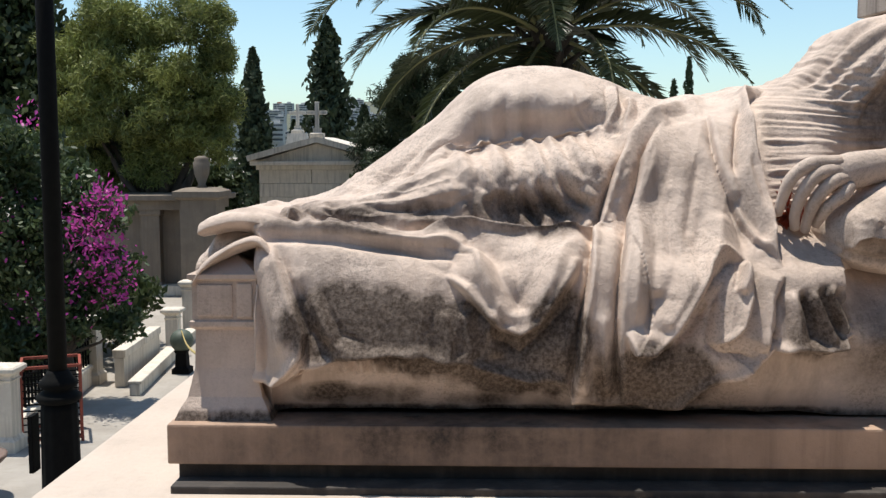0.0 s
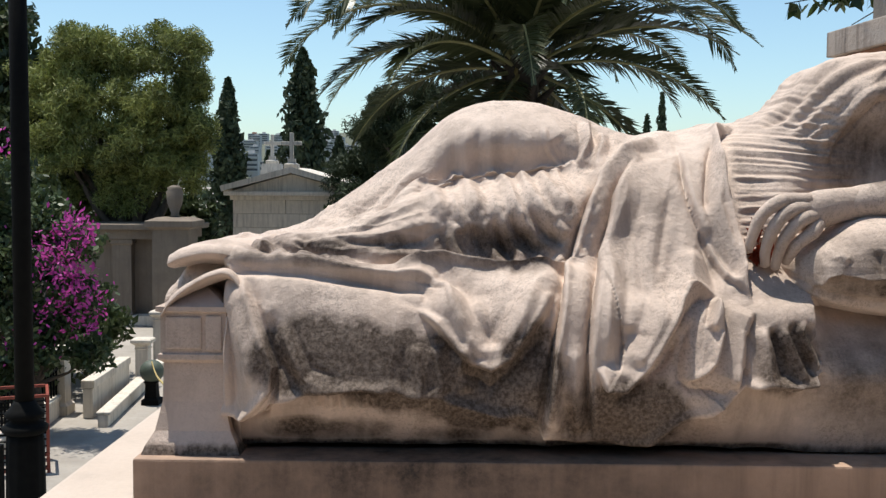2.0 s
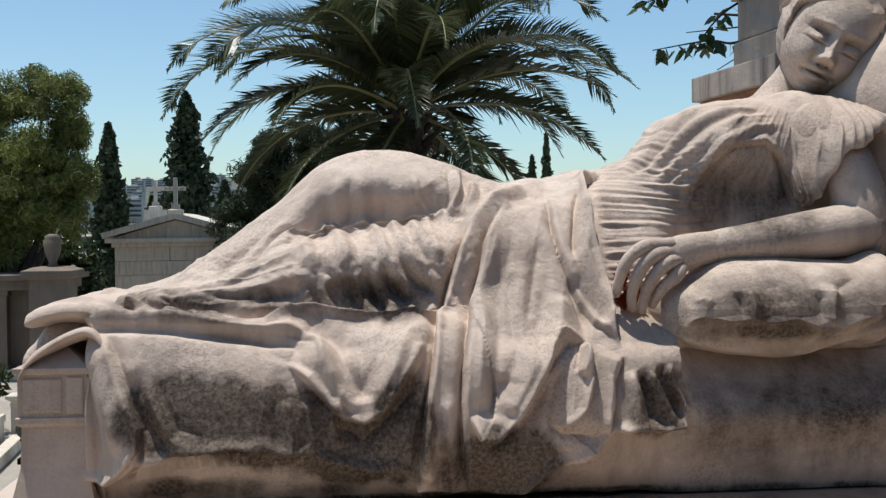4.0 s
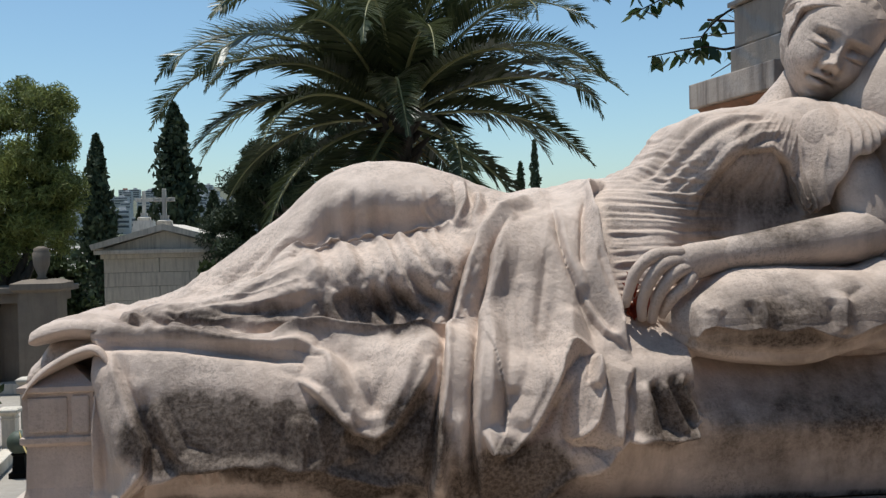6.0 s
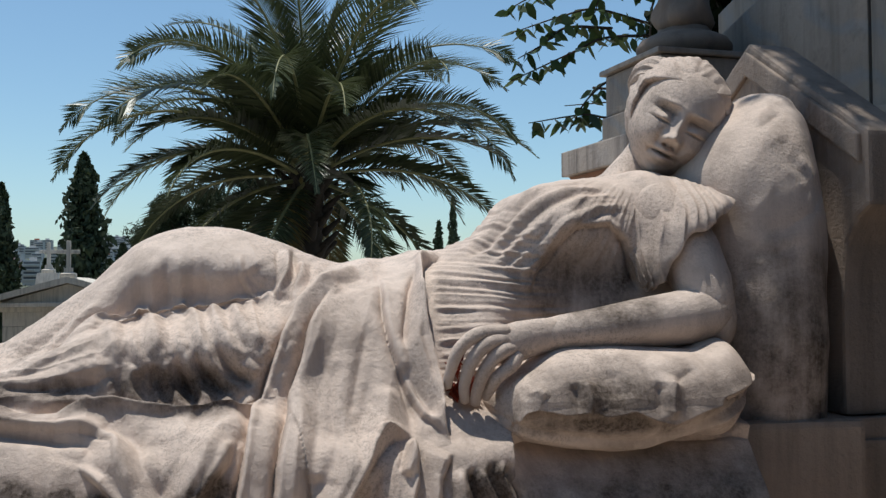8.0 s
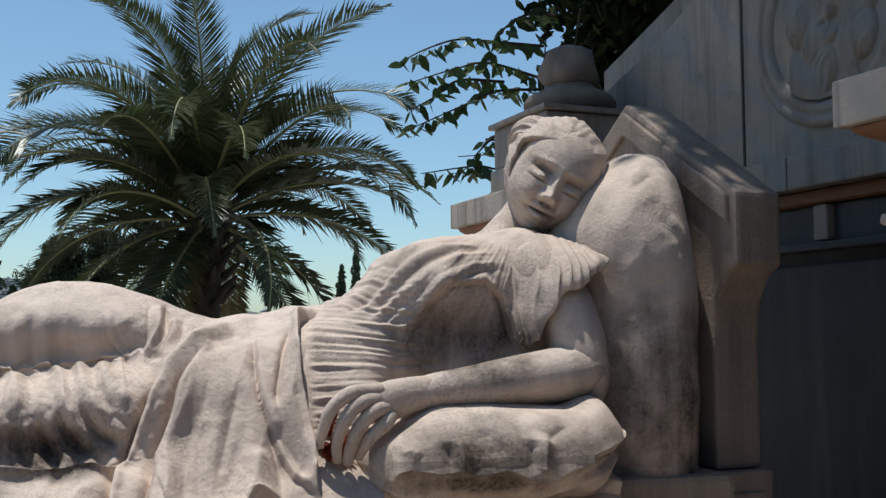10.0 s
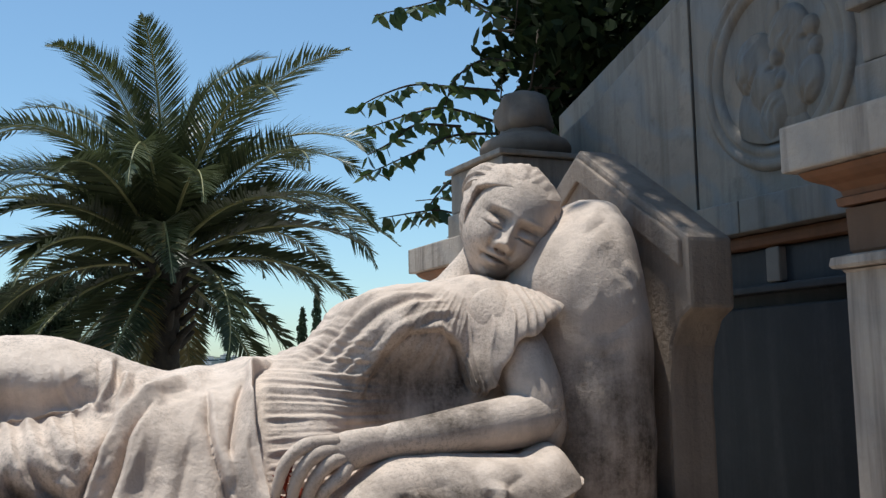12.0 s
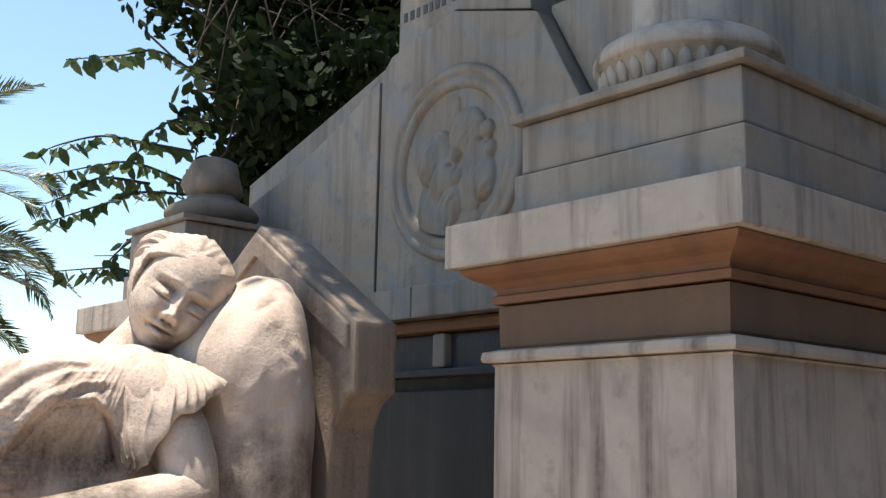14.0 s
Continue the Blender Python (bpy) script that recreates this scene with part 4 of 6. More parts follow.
    draw_lines(V, D, [
        (0.010, 0.010, [(1.165, 1.285), (1.168, 1.262), (1.172, 1.240)]), (0.008, -0.008, [(1.150, 1.280), (1.152, 1.262), (1.155, 1.244)]),
        (0.012, 0.013, [(1.310, 1.290), (1.302, 1.260), (1.300, 1.228)]), (0.010, -0.008, [(1.285, 1.28), (1.282, 1.258), (1.285, 1.235)]),
        (0.009, -0.007, [(1.305, 1.275), (1.330, 1.290), (1.352, 1.300)]), (0.009, 0.008, [(1.075, 1.262), (1.095, 1.268), (1.105, 1.255)]),
        (0.020, -0.006, [(1.21, 1.30), (1.215, 1.275), (1.22, 1.25)])], front)
    V[:, 1] -= D
    V[:, 2] += 0.4 * D * np.sign(V[:, 2] - 1.25)
    pile.put(V, F)


def arm(pile):
    pts = [(1.36, 0.25, 1.575), (1.385, 0.22, 1.53), (1.405, 0.195, 1.48), (1.418, 0.175, 1.43), (1.420, 0.165, 1.395), (1.412, 0.158, 1.375)]
    pile.put(*tube(pts, [0.050, 0.054, 0.053, 0.050, 0.048, 0.042], 24))
    pts = [(1.428, 0.168, 1.388), (1.40, 0.155, 1.378), (1.35, 0.146, 1.372), (1.29, 0.138, 1.366), (1.22, 0.132, 1.358), (1.16, 0.126, 1.353), (1.10, 0.116, 1.346)]
    pile.put(*tube(pts, [0.046, 0.047, 0.044, 0.040, 0.034, 0.029, 0.022], 24))
    V, F, d = ball((1.437, 0.168, 1.372), (0.034, 0.04, 0.052), (0, 0, 0), 2.2, 24, 32)
    pile.put(V, F)
    # hand lying over the cushion's edge
    pts = [(1.150, 0.124, 1.352), (1.115, 0.116, 1.348), (1.085, 0.106, 1.342), (1.060, 0.098, 1.335), (1.045, 0.096, 1.328)]
    v, f = tube(pts, [0.026, 0.028, 0.031, 0.031, 0.024], 28)
    pile.put([(p.x, 0.105 + (p.y - 0.105) * 0.72, p.z) for p in v], f)
    fingers = [
        [(1.062, 0.096, 1.356), (1.012, 0.082, 1.353), (0.983, 0.080, 1.331), (0.971, 0.086, 1.299), (0.966, 0.094, 1.274)],
        [(1.062, 0.092, 1.344), (1.028, 0.078, 1.340), (1.003, 0.076, 1.315), (0.992, 0.084, 1.279), (0.994, 0.094, 1.251)],
        [(1.068, 0.090, 1.332), (1.046, 0.077, 1.326), (1.023, 0.076, 1.301), (1.012, 0.084, 1.270), (1.010, 0.094, 1.247)],
        [(1.076, 0.090, 1.320), (1.064, 0.080, 1.306), (1.042, 0.078, 1.288), (1.032, 0.086, 1.270), (1.026, 0.094, 1.256)],
    ]
    for f in fingers:
        q = curve_through(range(5), np.array(f), np.linspace(0, 4, 17))
        pile.put(*tube(q, [0.0123 - 0.0046 * i / 16 + 0.0010 * math.exp(-((i - 4) / 1.5) ** 2) + 0.0006 * math.exp(-((i - 9) / 1.5) ** 2) for i in range(17)], 12))


def head(pile):
    """A plain sleeping head, tilted on the pillow, with waved hair."""
    M = look((0, 0, 0), (-0.30, -0.93, -0.20)).to_3x3()  # local: x her left, y up the head, z back
    M = np.array(M @ Euler((0, 0, radians(29))).to_matrix())
    C = np.array((1.445, 0.345, 1.728))
    V, F, d = ball((0, 0, 0), (0.084, 0.106, 0.094), (0, 0, 0), 2.15, 220, 260)
    x, y, z = V.T
    jaw = step(-y, 0.02, 0.115)
    V[:, 0] *= 1 - 0.24 * jaw
    V[:, 2] *= 1 - 0.06 * jaw
    x, y, z = V.T
    face = step(-z, 0.0, 0.05)

    def bumped(cx, cy, rx, ry, h):
        return h * np.exp(-(((x - cx) / rx) ** 2) - ((y - cy) / ry) ** 2)

    # nose, lips, chin
    out = bumped(0, -0.024, 0.0125, 0.010, 0.020) + bumped(0, -0.006, 0.0085, 0.020, 0.010) + bumped(0, 0.018, 0.010, 0.016, 0.003)
    out += bumped(0, -0.072, 0.024, 0.026, 0.006) + bumped(0, -0.049, 0.021, 0.0060, 0.011) + bumped(0, -0.066, 0.017, 0.0075, 0.013) - bumped(0, -0.0570, 0.024, 0.0024, 0.014)
    out += bumped(0, -0.094, 0.020, 0.014, 0.010) - bumped(0, -0.080, 0.018, 0.005, 0.006) - bumped(0, -0.043, 0.004, 0.006, 0.003)
    for s in (-1, 1):
        out += bumped(s * 0.0135, -0.029, 0.0070, 0.0070, 0.012) - bumped(s * 0.007, -0.0405, 0.004, 0.0025, 0.008) - bumped(s * 0.021, -0.032, 0.006, 0.016, 0.006)
        out += -bumped(s * 0.031, 0.014, 0.020, 0.012, 0.016) - bumped(s * 0.016, 0.008, 0.008, 0.012, 0.008) + bumped(s * 0.033, 0.004, 0.0150, 0.0085, 0.013) - bumped(s * 0.033, -0.0045, 0.016, 0.0022, 0.008) - bumped(s * 0.033, 0.0135, 0.017, 0.0020, 0.005)
        out += bumped(s * 0.034, 0.030, 0.020, 0.006, 0.006) + bumped(s * 0.042, -0.034, 0.026, 0.026, 0.010) - bumped(s * 0.026, -0.0605, 0.005, 0.005, 0.005)
    V[:, 2] -= 1.1 * out * face
    pile.put(V @ M.T + C, F)
    # hair swept back in waves from the brow, with a knot beside the pillow
    V, F, d = ball((0.006, 0.020, 0.022), (0.092, 0.104, 0.098), (0, 0, 0), 2.1, 200, 260)
    x, y, z = V.T
    sweep = y * 0.9 - 0.55 * np.abs(x - 0.012) + 0.10 * z + 0.010 * np.sin(x * 42 + z * 26)
    lock = 1 - 2 * np.abs(np.sin(sweep * 62 + 1.5 * lumps(V, 26, 3))) ** 0.7
    strand = np.sin(sweep * 330 + 3.0 * lumps(V, 34, 7))
    part_line = np.exp(-(((x - 0.012) / 0.006) ** 2)) * (z < 0.05)
    puff = np.exp(-(((np.abs(x) - 0.070) / 0.035) ** 2)) * np.exp(-(((y - 0.035) / 0.045) ** 2)) * (z < 0.05)
    V += d * (0.0022 * lock + 0.0007 * strand - 0.003 * part_line + 0.010 * puff + 0.003 * lumps(V, 20, 9))[:, None]
    # the hairline stands back from the face
    hide = step(-z, 0.030, 0.055) * step(0.072 - y + 0.10 * np.abs(x) - 3.5 * x * x, 0.0, 0.022)
    V[:, 2] += hide * 0.06
    V[:, 0] *= 1 - 0.24 * hide
    pile.put(V @ M.T + C, F)
    V, F, d = ball((0.066, 0.048, 0.036), (0.048, 0.050, 0.052), (0, 0, 20), 2.0, 70, 100)
    twist = np.arctan2(d[:, 1], d[:, 0]) * 5 + d[:, 2] * 7
    V += d * (0.0035 * (1 - 2 * np.abs(np.sin(twist)) ** 0.7) + 0.001 * np.sin(twist * 5))[:, None]
    pile.put(V @ M.T + C, F)
    # neck
    pile.put(*tube([(1.435, 0.40, 1.70), (1.40, 0.40, 1.655), (1.36, 0.395, 1.605), (1.32, 0.39, 1.56)], [0.046, 0.045, 0.052, 0.075], 28))


def sheet(pile, top, low, bulge, ripple, thick=0.008, n=130, m=60):
    """A piece of cloth between two curves, bulging towards -y, with pleats running from one to the other."""
    u = np.linspace(0, 1, n)
    A = curve_through(np.linspace(0, 1, len(top)), np.array(top), u)
    B = curve_through(np.linspace(0, 1, len(low)), np.array(low), u)
    v = np.linspace(0, 1, m)[None, :, None]
    P = A[:, None] * (1 - v) + B[:, None] * v
    swell = np.sin(math.pi * np.clip(v[..., 0] * 0.85 + 0.1, 0, 1)) * np.sin(math.pi * np.clip(u * 0.9 + 0.05, 0, 1))[:, None]
    pleat = (1.0 - 2.0 * np.abs(np.sin(u[:, None] * ripple * math.pi + 1.6 * np.sin(u * 9)[:, None] + 1.4 * lumps(P, 14, 8))) ** 0.6) * (0.25 + 0.75 * v[..., 0])
    pleat = pleat * (0.7 + 0.6 * lumps(P, 25, 3))
    P[..., 1] -= bulge * swell * (1 + 0.45 * lumps(P, 22, 9)) + 0.0075 * pleat + 0.004 * lumps(P, 30, 5)
    P[..., 2] += 0.003 * pleat + v[..., 0] ** 3 * (0.010 * lumps(P, 55, 6) + 0.008 * lumps(P, 23, 12))
    back = P.copy()
    back[..., 1] += thick
    k = n * m
    idx = np.arange(k).reshape(n, m)
    quads = np.stack([idx[:-1, :-1], idx[:-1, 1:], idx[1:, 1:], idx[1:, :-1]], -1).reshape(-1, 4)
    F = [tuple(q) for q in quads] + [tuple(q[::-1] + k) for q in quads]
    rim = list(idx[:, 0]) + list(idx[-1, 1:]) + list(idx[-2::-1, -1]) + list(idx[0, -2:0:-1])
    F += [(a, b, b + k, a + k) for a, b in zip(rim, rim[1:] + rim[:1])]
    pile.put(np.concatenate([P.reshape(-1, 3), back.reshape(-1, 3)]), F)


def lapped(pile, path, y0, y1, thick, seed, n=60, m=50):
    """A thick lip of cloth following a path in x and z, from y0 back to y1, rounded at its front edge."""
    L = curve_through(np.linspace(0, 1, len(path)), np.array(path), np.linspace(0, 1, n))
    v = np.linspace(0, 1, m)
    round_in = 1 - np.sqrt(np.clip(1 - (1 - np.clip(v / 0.10, 0, 1)) ** 2, 0, 1))
    top = np.zeros((n, m, 3))
    top[..., 0] = L[:, :1]
    top[..., 1] = y0 + (y1 - y0) * v[None]
    top[..., 2] = L[:, 1:] + 0.002 * np.sin(v * 30 + 4 * L[:, :1])
    top[..., 2] += 0.004 * lumps(top, 28, seed) - 0.5 * thick * round_in[None]
    low = top.copy()
    edge = 0.75 + 0.25 * np.clip(np.linspace(0, 1, n) / 0.25, 0, 1)[:, None]
    low[..., 2] -= thick * edge * (1 - round_in[None]) + 0.001
    k = n * m
    idx = np.arange(k).reshape(n, m)
    quads = np.stack([idx[:-1, :-1], idx[:-1, 1:], idx[1:, 1:], idx[1:, :-1]], -1).reshape(-1, 4)
    F = [tuple(q[::-1]) for q in quads] + [tuple(q + k) for q in quads]
    rim = list(idx[:, 0]) + list(idx[-1, 1:]) + list(idx[-2::-1, -1]) + list(idx[0, -2:0:-1])
    F += [(a, b, b + k, a + k) for a, b in zip(rim, rim[1:] + rim[:1])]
    pile.put(np.concatenate([top.reshape(-1, 3), low.reshape(-1, 3)]), F)


def sleeve(pile):
    V, F, d = ball((1.372, 0.330, 1.540), (0.044, 0.052, 0.044), (0, 25, 10), 2.2, 50, 80)
    pile.put(V, F)
    sheet(pile, [(1.285, 0.265, 1.575), (1.325, 0.275, 1.612), (1.385, 0.265, 1.620), (1.43, 0.23, 1.605), (1.455, 0.21, 1.595)],
          [(1.318, 0.190, 1.425), (1.335, 0.170, 1.418), (1.372, 0.150, 1.495), (1.428, 0.145, 1.530), (1.478, 0.165, 1.572)], 0.046, 9)


def reclining_statue():
    pile = Pile()
    pile.put(*draped_body())
    pillow(pile)
    arm(pile)
    head(pile)
    sleeve(pile)
    # toes' end of the sheet: a thin lip standing out over the bed post, and the cloth arched over its cap
    lapped(pile, [(0.036, 1.262), (0.058, 1.272), (0.10, 1.277), (0.16, 1.268), (0.24, 1.245)], 0.075, 0.46, 0.030, 3)
    lapped(pile, [(0.034, 1.176), (0.050, 1.197), (0.078, 1.220), (0.112, 1.238), (0.142, 1.240), (0.170, 1.205)], 0.040, 0.30, 0.016, 8)
    me = pile.mesh("reclining_statue", MARBLE)
    me.validate()
    bm = bmesh.new()
    bm.from_mesh(me)
    bmesh.ops.recalc_face_normals(bm, faces=bm.faces)
    bm.to_mesh(me)
    bm.free()
    return tagged(new("reclining_statue", me), "weathered marble statue of a draped sleeper, stained dark", "statue")


reclining_statue()


# ---- ground, terrace, bed and wall of the tomb ----
LOW = -1.2
bm = bmesh.new()
vs = [bm.verts.new(p) for p in ((-3000, -3000, LOW), (3000, -3000, LOW), (3000, 3000, LOW), (-3000, 3000, LOW))]
bm.faces.new(vs)
tagged(new("ground", bm_mesh("ground", bm, PATHSTONE)), "pale gravel and dust ground of the cemetery", "ground", kind="structure")

tagged(new("terrace", bm_mesh("terrace", boxes((-0.20, 3.4, -0.75, 2.3, LOW - 0.1, 0.85), bev=0.012), TERRACE)), "pale stone terrace slab under the tomb", "terrace", kind="structure")
# the pavement lies out of view; its dark tone holds down bounce on the statue
tagged(new("pavement", bm_mesh("pavement", boxes((-1.2, 6.0, -6.0, -0.752, LOW - 0.1, -0.12), bev=0.02), PAVING)), "unseen raised paving, added dark to cut light bounced at the tomb", "pavement", kind="structure")

# two walls out of view, added dark so less light bounces onto the statue
tagged(new("unseen_wall_south", bm_mesh("unseen_wall_south", boxes((-9.0, 8.0, -6.3, -6.0, LOW, 4.2), bev=0.02), FILL_CUT)), "unseen dark wall added behind the viewer to cut bounced light", "wall", kind="structure")
tagged(new("unseen_wall_east", bm_mesh("unseen_wall_east", boxes((7.0, 7.3, -6.0, 6.0, LOW, 5.0), bev=0.02), FILL_CUT)), "unseen dark wall added beside the tomb to cut bounced light", "wall", kind="structure")
bed = thing("tomb_bed", "stone tomb bed with plinth, carved post and pointed headboard", "bed")
part("plinth_slab", boxes((0.0, 1.72, 0.0, 0.98, 0.886, 0.95), bev=0.004), PLINTH, bed, "tan stone slab with dark run-down stains")
# thin dark strip and recess paint the shadow under the slab along with grime
part("dark_foot_strip", boxes((0.014, 1.708, -0.035, 0.019, 0.846, 0.862), bev=0.003), GRIME_SHADE, bed, "dark strip of grime and painted shade on the terrace")
part("recess", boxes((0.012, 1.71, 0.02, 0.96, 0.848, 0.888), bev=0.003), GRIME_SHADE, bed, "recessed course black with grime and painted overhang shade")
post = part("bed_post", moulded(0.028, 0.140, 0.045, 0.155, [(-0.022, 0.95), (-0.016, 0.965), (-0.004, 0.985), (0.006, 1.03), (0.008, 1.092), (0.0, 1.098), (0.0, 1.106), (0.004, 1.108), (0.004, 1.172), (-0.002, 1.175), (-0.002, 1.182), (0.008, 1.186), (0.045, 1.212), (0.055, 1.214)]), MARBLE, bed, "square carved post with a pyramid cap")
part("post_panel", boxes((0.040, 0.098, 0.0455, 0.056, 1.114, 1.166), bev=0.003), MARBLE, post)
part("post_strip", boxes((0.104, 0.130, 0.0455, 0.057, 1.112, 1.168), bev=0.003), MARBLE, post)
part("foot_scroll", bm_mesh("foot_scroll", moulded(0.03, 0.14, 0.16, 0.80, [(0.0, 0.952), (0.01, 1.0), (0.012, 1.10), (0.0, 1.12), (0.01, 1.16)]), MARBLE), MARBLE, bed)

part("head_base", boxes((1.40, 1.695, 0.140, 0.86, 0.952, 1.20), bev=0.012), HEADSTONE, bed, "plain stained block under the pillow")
WALL = pose(1.75, -0.083, 0, 0, 0, 7.1)
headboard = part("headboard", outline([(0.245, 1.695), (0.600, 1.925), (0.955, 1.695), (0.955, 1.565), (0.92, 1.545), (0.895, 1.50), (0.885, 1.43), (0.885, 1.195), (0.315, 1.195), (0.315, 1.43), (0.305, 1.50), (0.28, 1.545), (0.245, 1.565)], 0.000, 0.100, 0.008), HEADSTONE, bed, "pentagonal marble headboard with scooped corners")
headboard.matrix_world = WALL
rim = part("rim", outline([(0.262, 1.690), (0.600, 1.906), (0.938, 1.690), (0.938, 1.640), (0.600, 1.856), (0.262, 1.640)], -0.010, 0.002, 0.004), HEADSTONE, headboard)
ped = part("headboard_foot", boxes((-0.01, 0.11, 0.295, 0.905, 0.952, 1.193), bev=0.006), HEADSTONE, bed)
ped.matrix_world = WALL
fp = part("foot_panel", boxes((0.01, 0.09, 0.289, 0.300, 1.05, 1.155), bev=0.004), HEADSTONE, ped)

tomb = thing("tomb_wall", "grey marble back wall of the tomb with moulded piers, medallion and inscription", "wall", WALL, kind="structure")
part("lower_wall", boxes((0.56, 0.70, -0.15, 1.32, LOW, 1.64), bev=0.004), DARKWALL, tomb, "marble panel with its shade put into the dark colour")
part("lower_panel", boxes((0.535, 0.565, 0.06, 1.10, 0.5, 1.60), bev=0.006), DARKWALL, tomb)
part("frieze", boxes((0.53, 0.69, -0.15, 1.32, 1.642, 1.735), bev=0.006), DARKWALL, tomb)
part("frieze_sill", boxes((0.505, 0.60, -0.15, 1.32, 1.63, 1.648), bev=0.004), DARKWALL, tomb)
for k in range(3):
    b = 0.20 + 0.375 * k
    part("triglyph", boxes((0.508, 0.54, b, b + 0.045, 1.652, 1.733), bev=0.006), WALLSTONE, tomb)
part("bed_mould", boxes((0.50, 0.68, -0.15, 1.32, 1.737, 1.768), bev=0.010), RUSTSTONE, tomb)
for b0, b1 in ((-0.15, 0.652), (0.655, 1.32)):
    part("ledge_block", boxes((0.465, 0.70, b0, b1, 1.770, 1.848), bev=0.004), WALLSTONE, tomb)
slab = part("medallion_slab", outline([(0.10, 1.850), (0.10, 2.16), (0.15, 2.246), (0.265, 2.456), (0.56, 2.545), (0.80, 2.487), (0.84, 2.445), (0.84, 1.850)], 0.500, 0.62, 0.004), WALLSTONE, tomb, "grey marble slab with a round portrait medallion")


def ring(cb, cz, prof, n=72):
    """A ring turned about the x axis: prof in (radius, x)."""
    bm = bmesh.new()
    rows = [[bm.verts.new((x, cb + r * math.cos(2 * math.pi * k / n), cz + r * math.sin(2 * math.pi * k / n))) for k in range(n)] for r, x in prof]
    for a, b in zip(rows, rows[1:]):
        for k in range(n):
            bm.faces.new((a[k], a[(k + 1) % n], b[(k + 1) % n], b[k]))
    return bm


part("medallion_rim", ring(0.543, 2.149, [(0.246, 0.502), (0.244, 0.491), (0.234, 0.486), (0.222, 0.488), (0.217, 0.495), (0.210, 0.489), (0.198, 0.487), (0.188, 0.492), (0.183, 0.499), (0.181, 0.502)]), WALLSTONE, slab, smooth=True)


def medallion_relief(parent, cb, cz, radius, n=150):
    """Plain low relief of two busts in profile, one behind the other, on a sunk disc."""
    g = np.linspace(-radius, radius, n)
    B, Z = np.meshgrid(g, g, indexing="ij")
    P = np.stack([B, 0 * B, Z], -1)
    H = np.zeros((n, n))

    def dome(b, z, rb, rz, h, tilt=0.0):
        c, s = math.cos(tilt), math.sin(tilt)
        u, v = ((B - b) * c + (Z - z) * s) / rb, (-(B - b) * s + (Z - z) * c) / rz
        return h * np.sqrt(np.clip(1 - u * u - v * v, 0, 1))

    def bust(b, z, k, h):
        parts = [(0.012, 0.020, 0.052, 0.056, h, 0), (-0.012, -0.015, 0.042, 0.060, h * 0.92, 0), (-0.050, -0.020, 0.013, 0.020, h * 0.75, 0.5), (-0.042, 0.020, 0.018, 0.020, h * 0.8, 0),
                 (-0.030, -0.070, 0.034, 0.046, h * 0.95, 0.2), (0.020, -0.080, 0.042, 0.070, h * 0.7, -0.2), (0.045, -0.140, 0.075, 0.045, h * 0.6, 0.3), (-0.046, -0.048, 0.011, 0.007, h * 0.7, 0)]
        out = np.zeros((n, n))
        for pb, pz, rb, rz, ph, tilt in parts:
            out = np.maximum(out, dome(b + pb * k, z + pz * k, rb * k, rz * k, ph, tilt))
        hair = np.exp(-(((B - b - 0.030 * k) / (0.040 * k)) ** 2) - ((Z - z - 0.030 * k) / (0.050 * k)) ** 2) + np.exp(-(((B - b + 0.030 * k) / (0.030 * k)) ** 2) - ((Z - z + 0.075 * k) / (0.040 * k)) ** 2)
        out += (out > 0.004) * hair * 0.0018 * np.sin(B * 200 + 120 * Z + 4 * lumps(P, 40, 2))
        out -= (out > 0.004) * (0.010 * np.exp(-(((B - b + 0.034 * k) / 0.009) ** 2) - ((Z - z - 0.002) / 0.006) ** 2) + 0.006 * np.exp(-(((B - b - 0.018 * k) / 0.007) ** 2) - ((Z - z + 0.016 * k) / 0.012) ** 2))
        return out

    H = np.maximum(bust(0.038, -0.018, 1.40, 0.036), bust(-0.068, 0.030, 1.28, 0.026))
    H = np.maximum(H, dome(0.000, 0.118, 0.022, 0.048, 0.010, 0.3))
    H += 0.0012 * lumps(P, 60, 5)
    H -= 0.002
    V = np.stack([0.499 - H, cb + B, cz + Z], -1).reshape(-1, 3)
    inside = np.hypot(B, Z) < radius
    idx = np.arange(n * n).reshape(n, n)
    quads = np.stack([idx[:-1, :-1], idx[:-1, 1:], idx[1:, 1:], idx[1:, :-1]], -1)[inside[:-1, :-1] & inside[1:, 1:]]
    return part("medallion_relief", mesh_from("medallion_relief", V, [tuple(q) for q in quads], WALLSTONE), WALLSTONE, parent, "worn double profile in low relief")


medallion_relief(slab, 0.543, 2.149, 0.184)
part("upper_tablet", outline([(0.30, 2.476), (0.30, 3.3), (0.79, 3.3), (0.79, 2.497), (0.56, 2.552)], 0.515, 0.66, 0.004), WALLSTONE, tomb, "marble tablet with worn lettering")
for b, w in ((0.770, 0.014), (0.744, 0.016), (0.718, 0.014), (0.690, 0.016), (0.664, 0.010), (0.642, 0.016), (0.616, 0.014), (0.575, 0.016), (0.43, 0.016), (0.40, 0.012), (0.37, 0.016)):
    part("lettering_bar", boxes((0.5135, 0.517, b - w, b, 2.578, 2.603), bev=0), DARKWALL, tomb)
part("right_slab", outline([(-0.85, 1.85), (-0.85, 2.48), (0.262, 2.48), (0.262, 2.462), (0.145, 2.252), (0.095, 2.162), (0.095, 1.85)], 0.545, 0.68, 0.004), WALLSTONE, tomb)
# dark sheet standing in for the shadowed opening above the slab
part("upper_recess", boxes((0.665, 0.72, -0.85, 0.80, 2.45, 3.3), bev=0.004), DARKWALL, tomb)
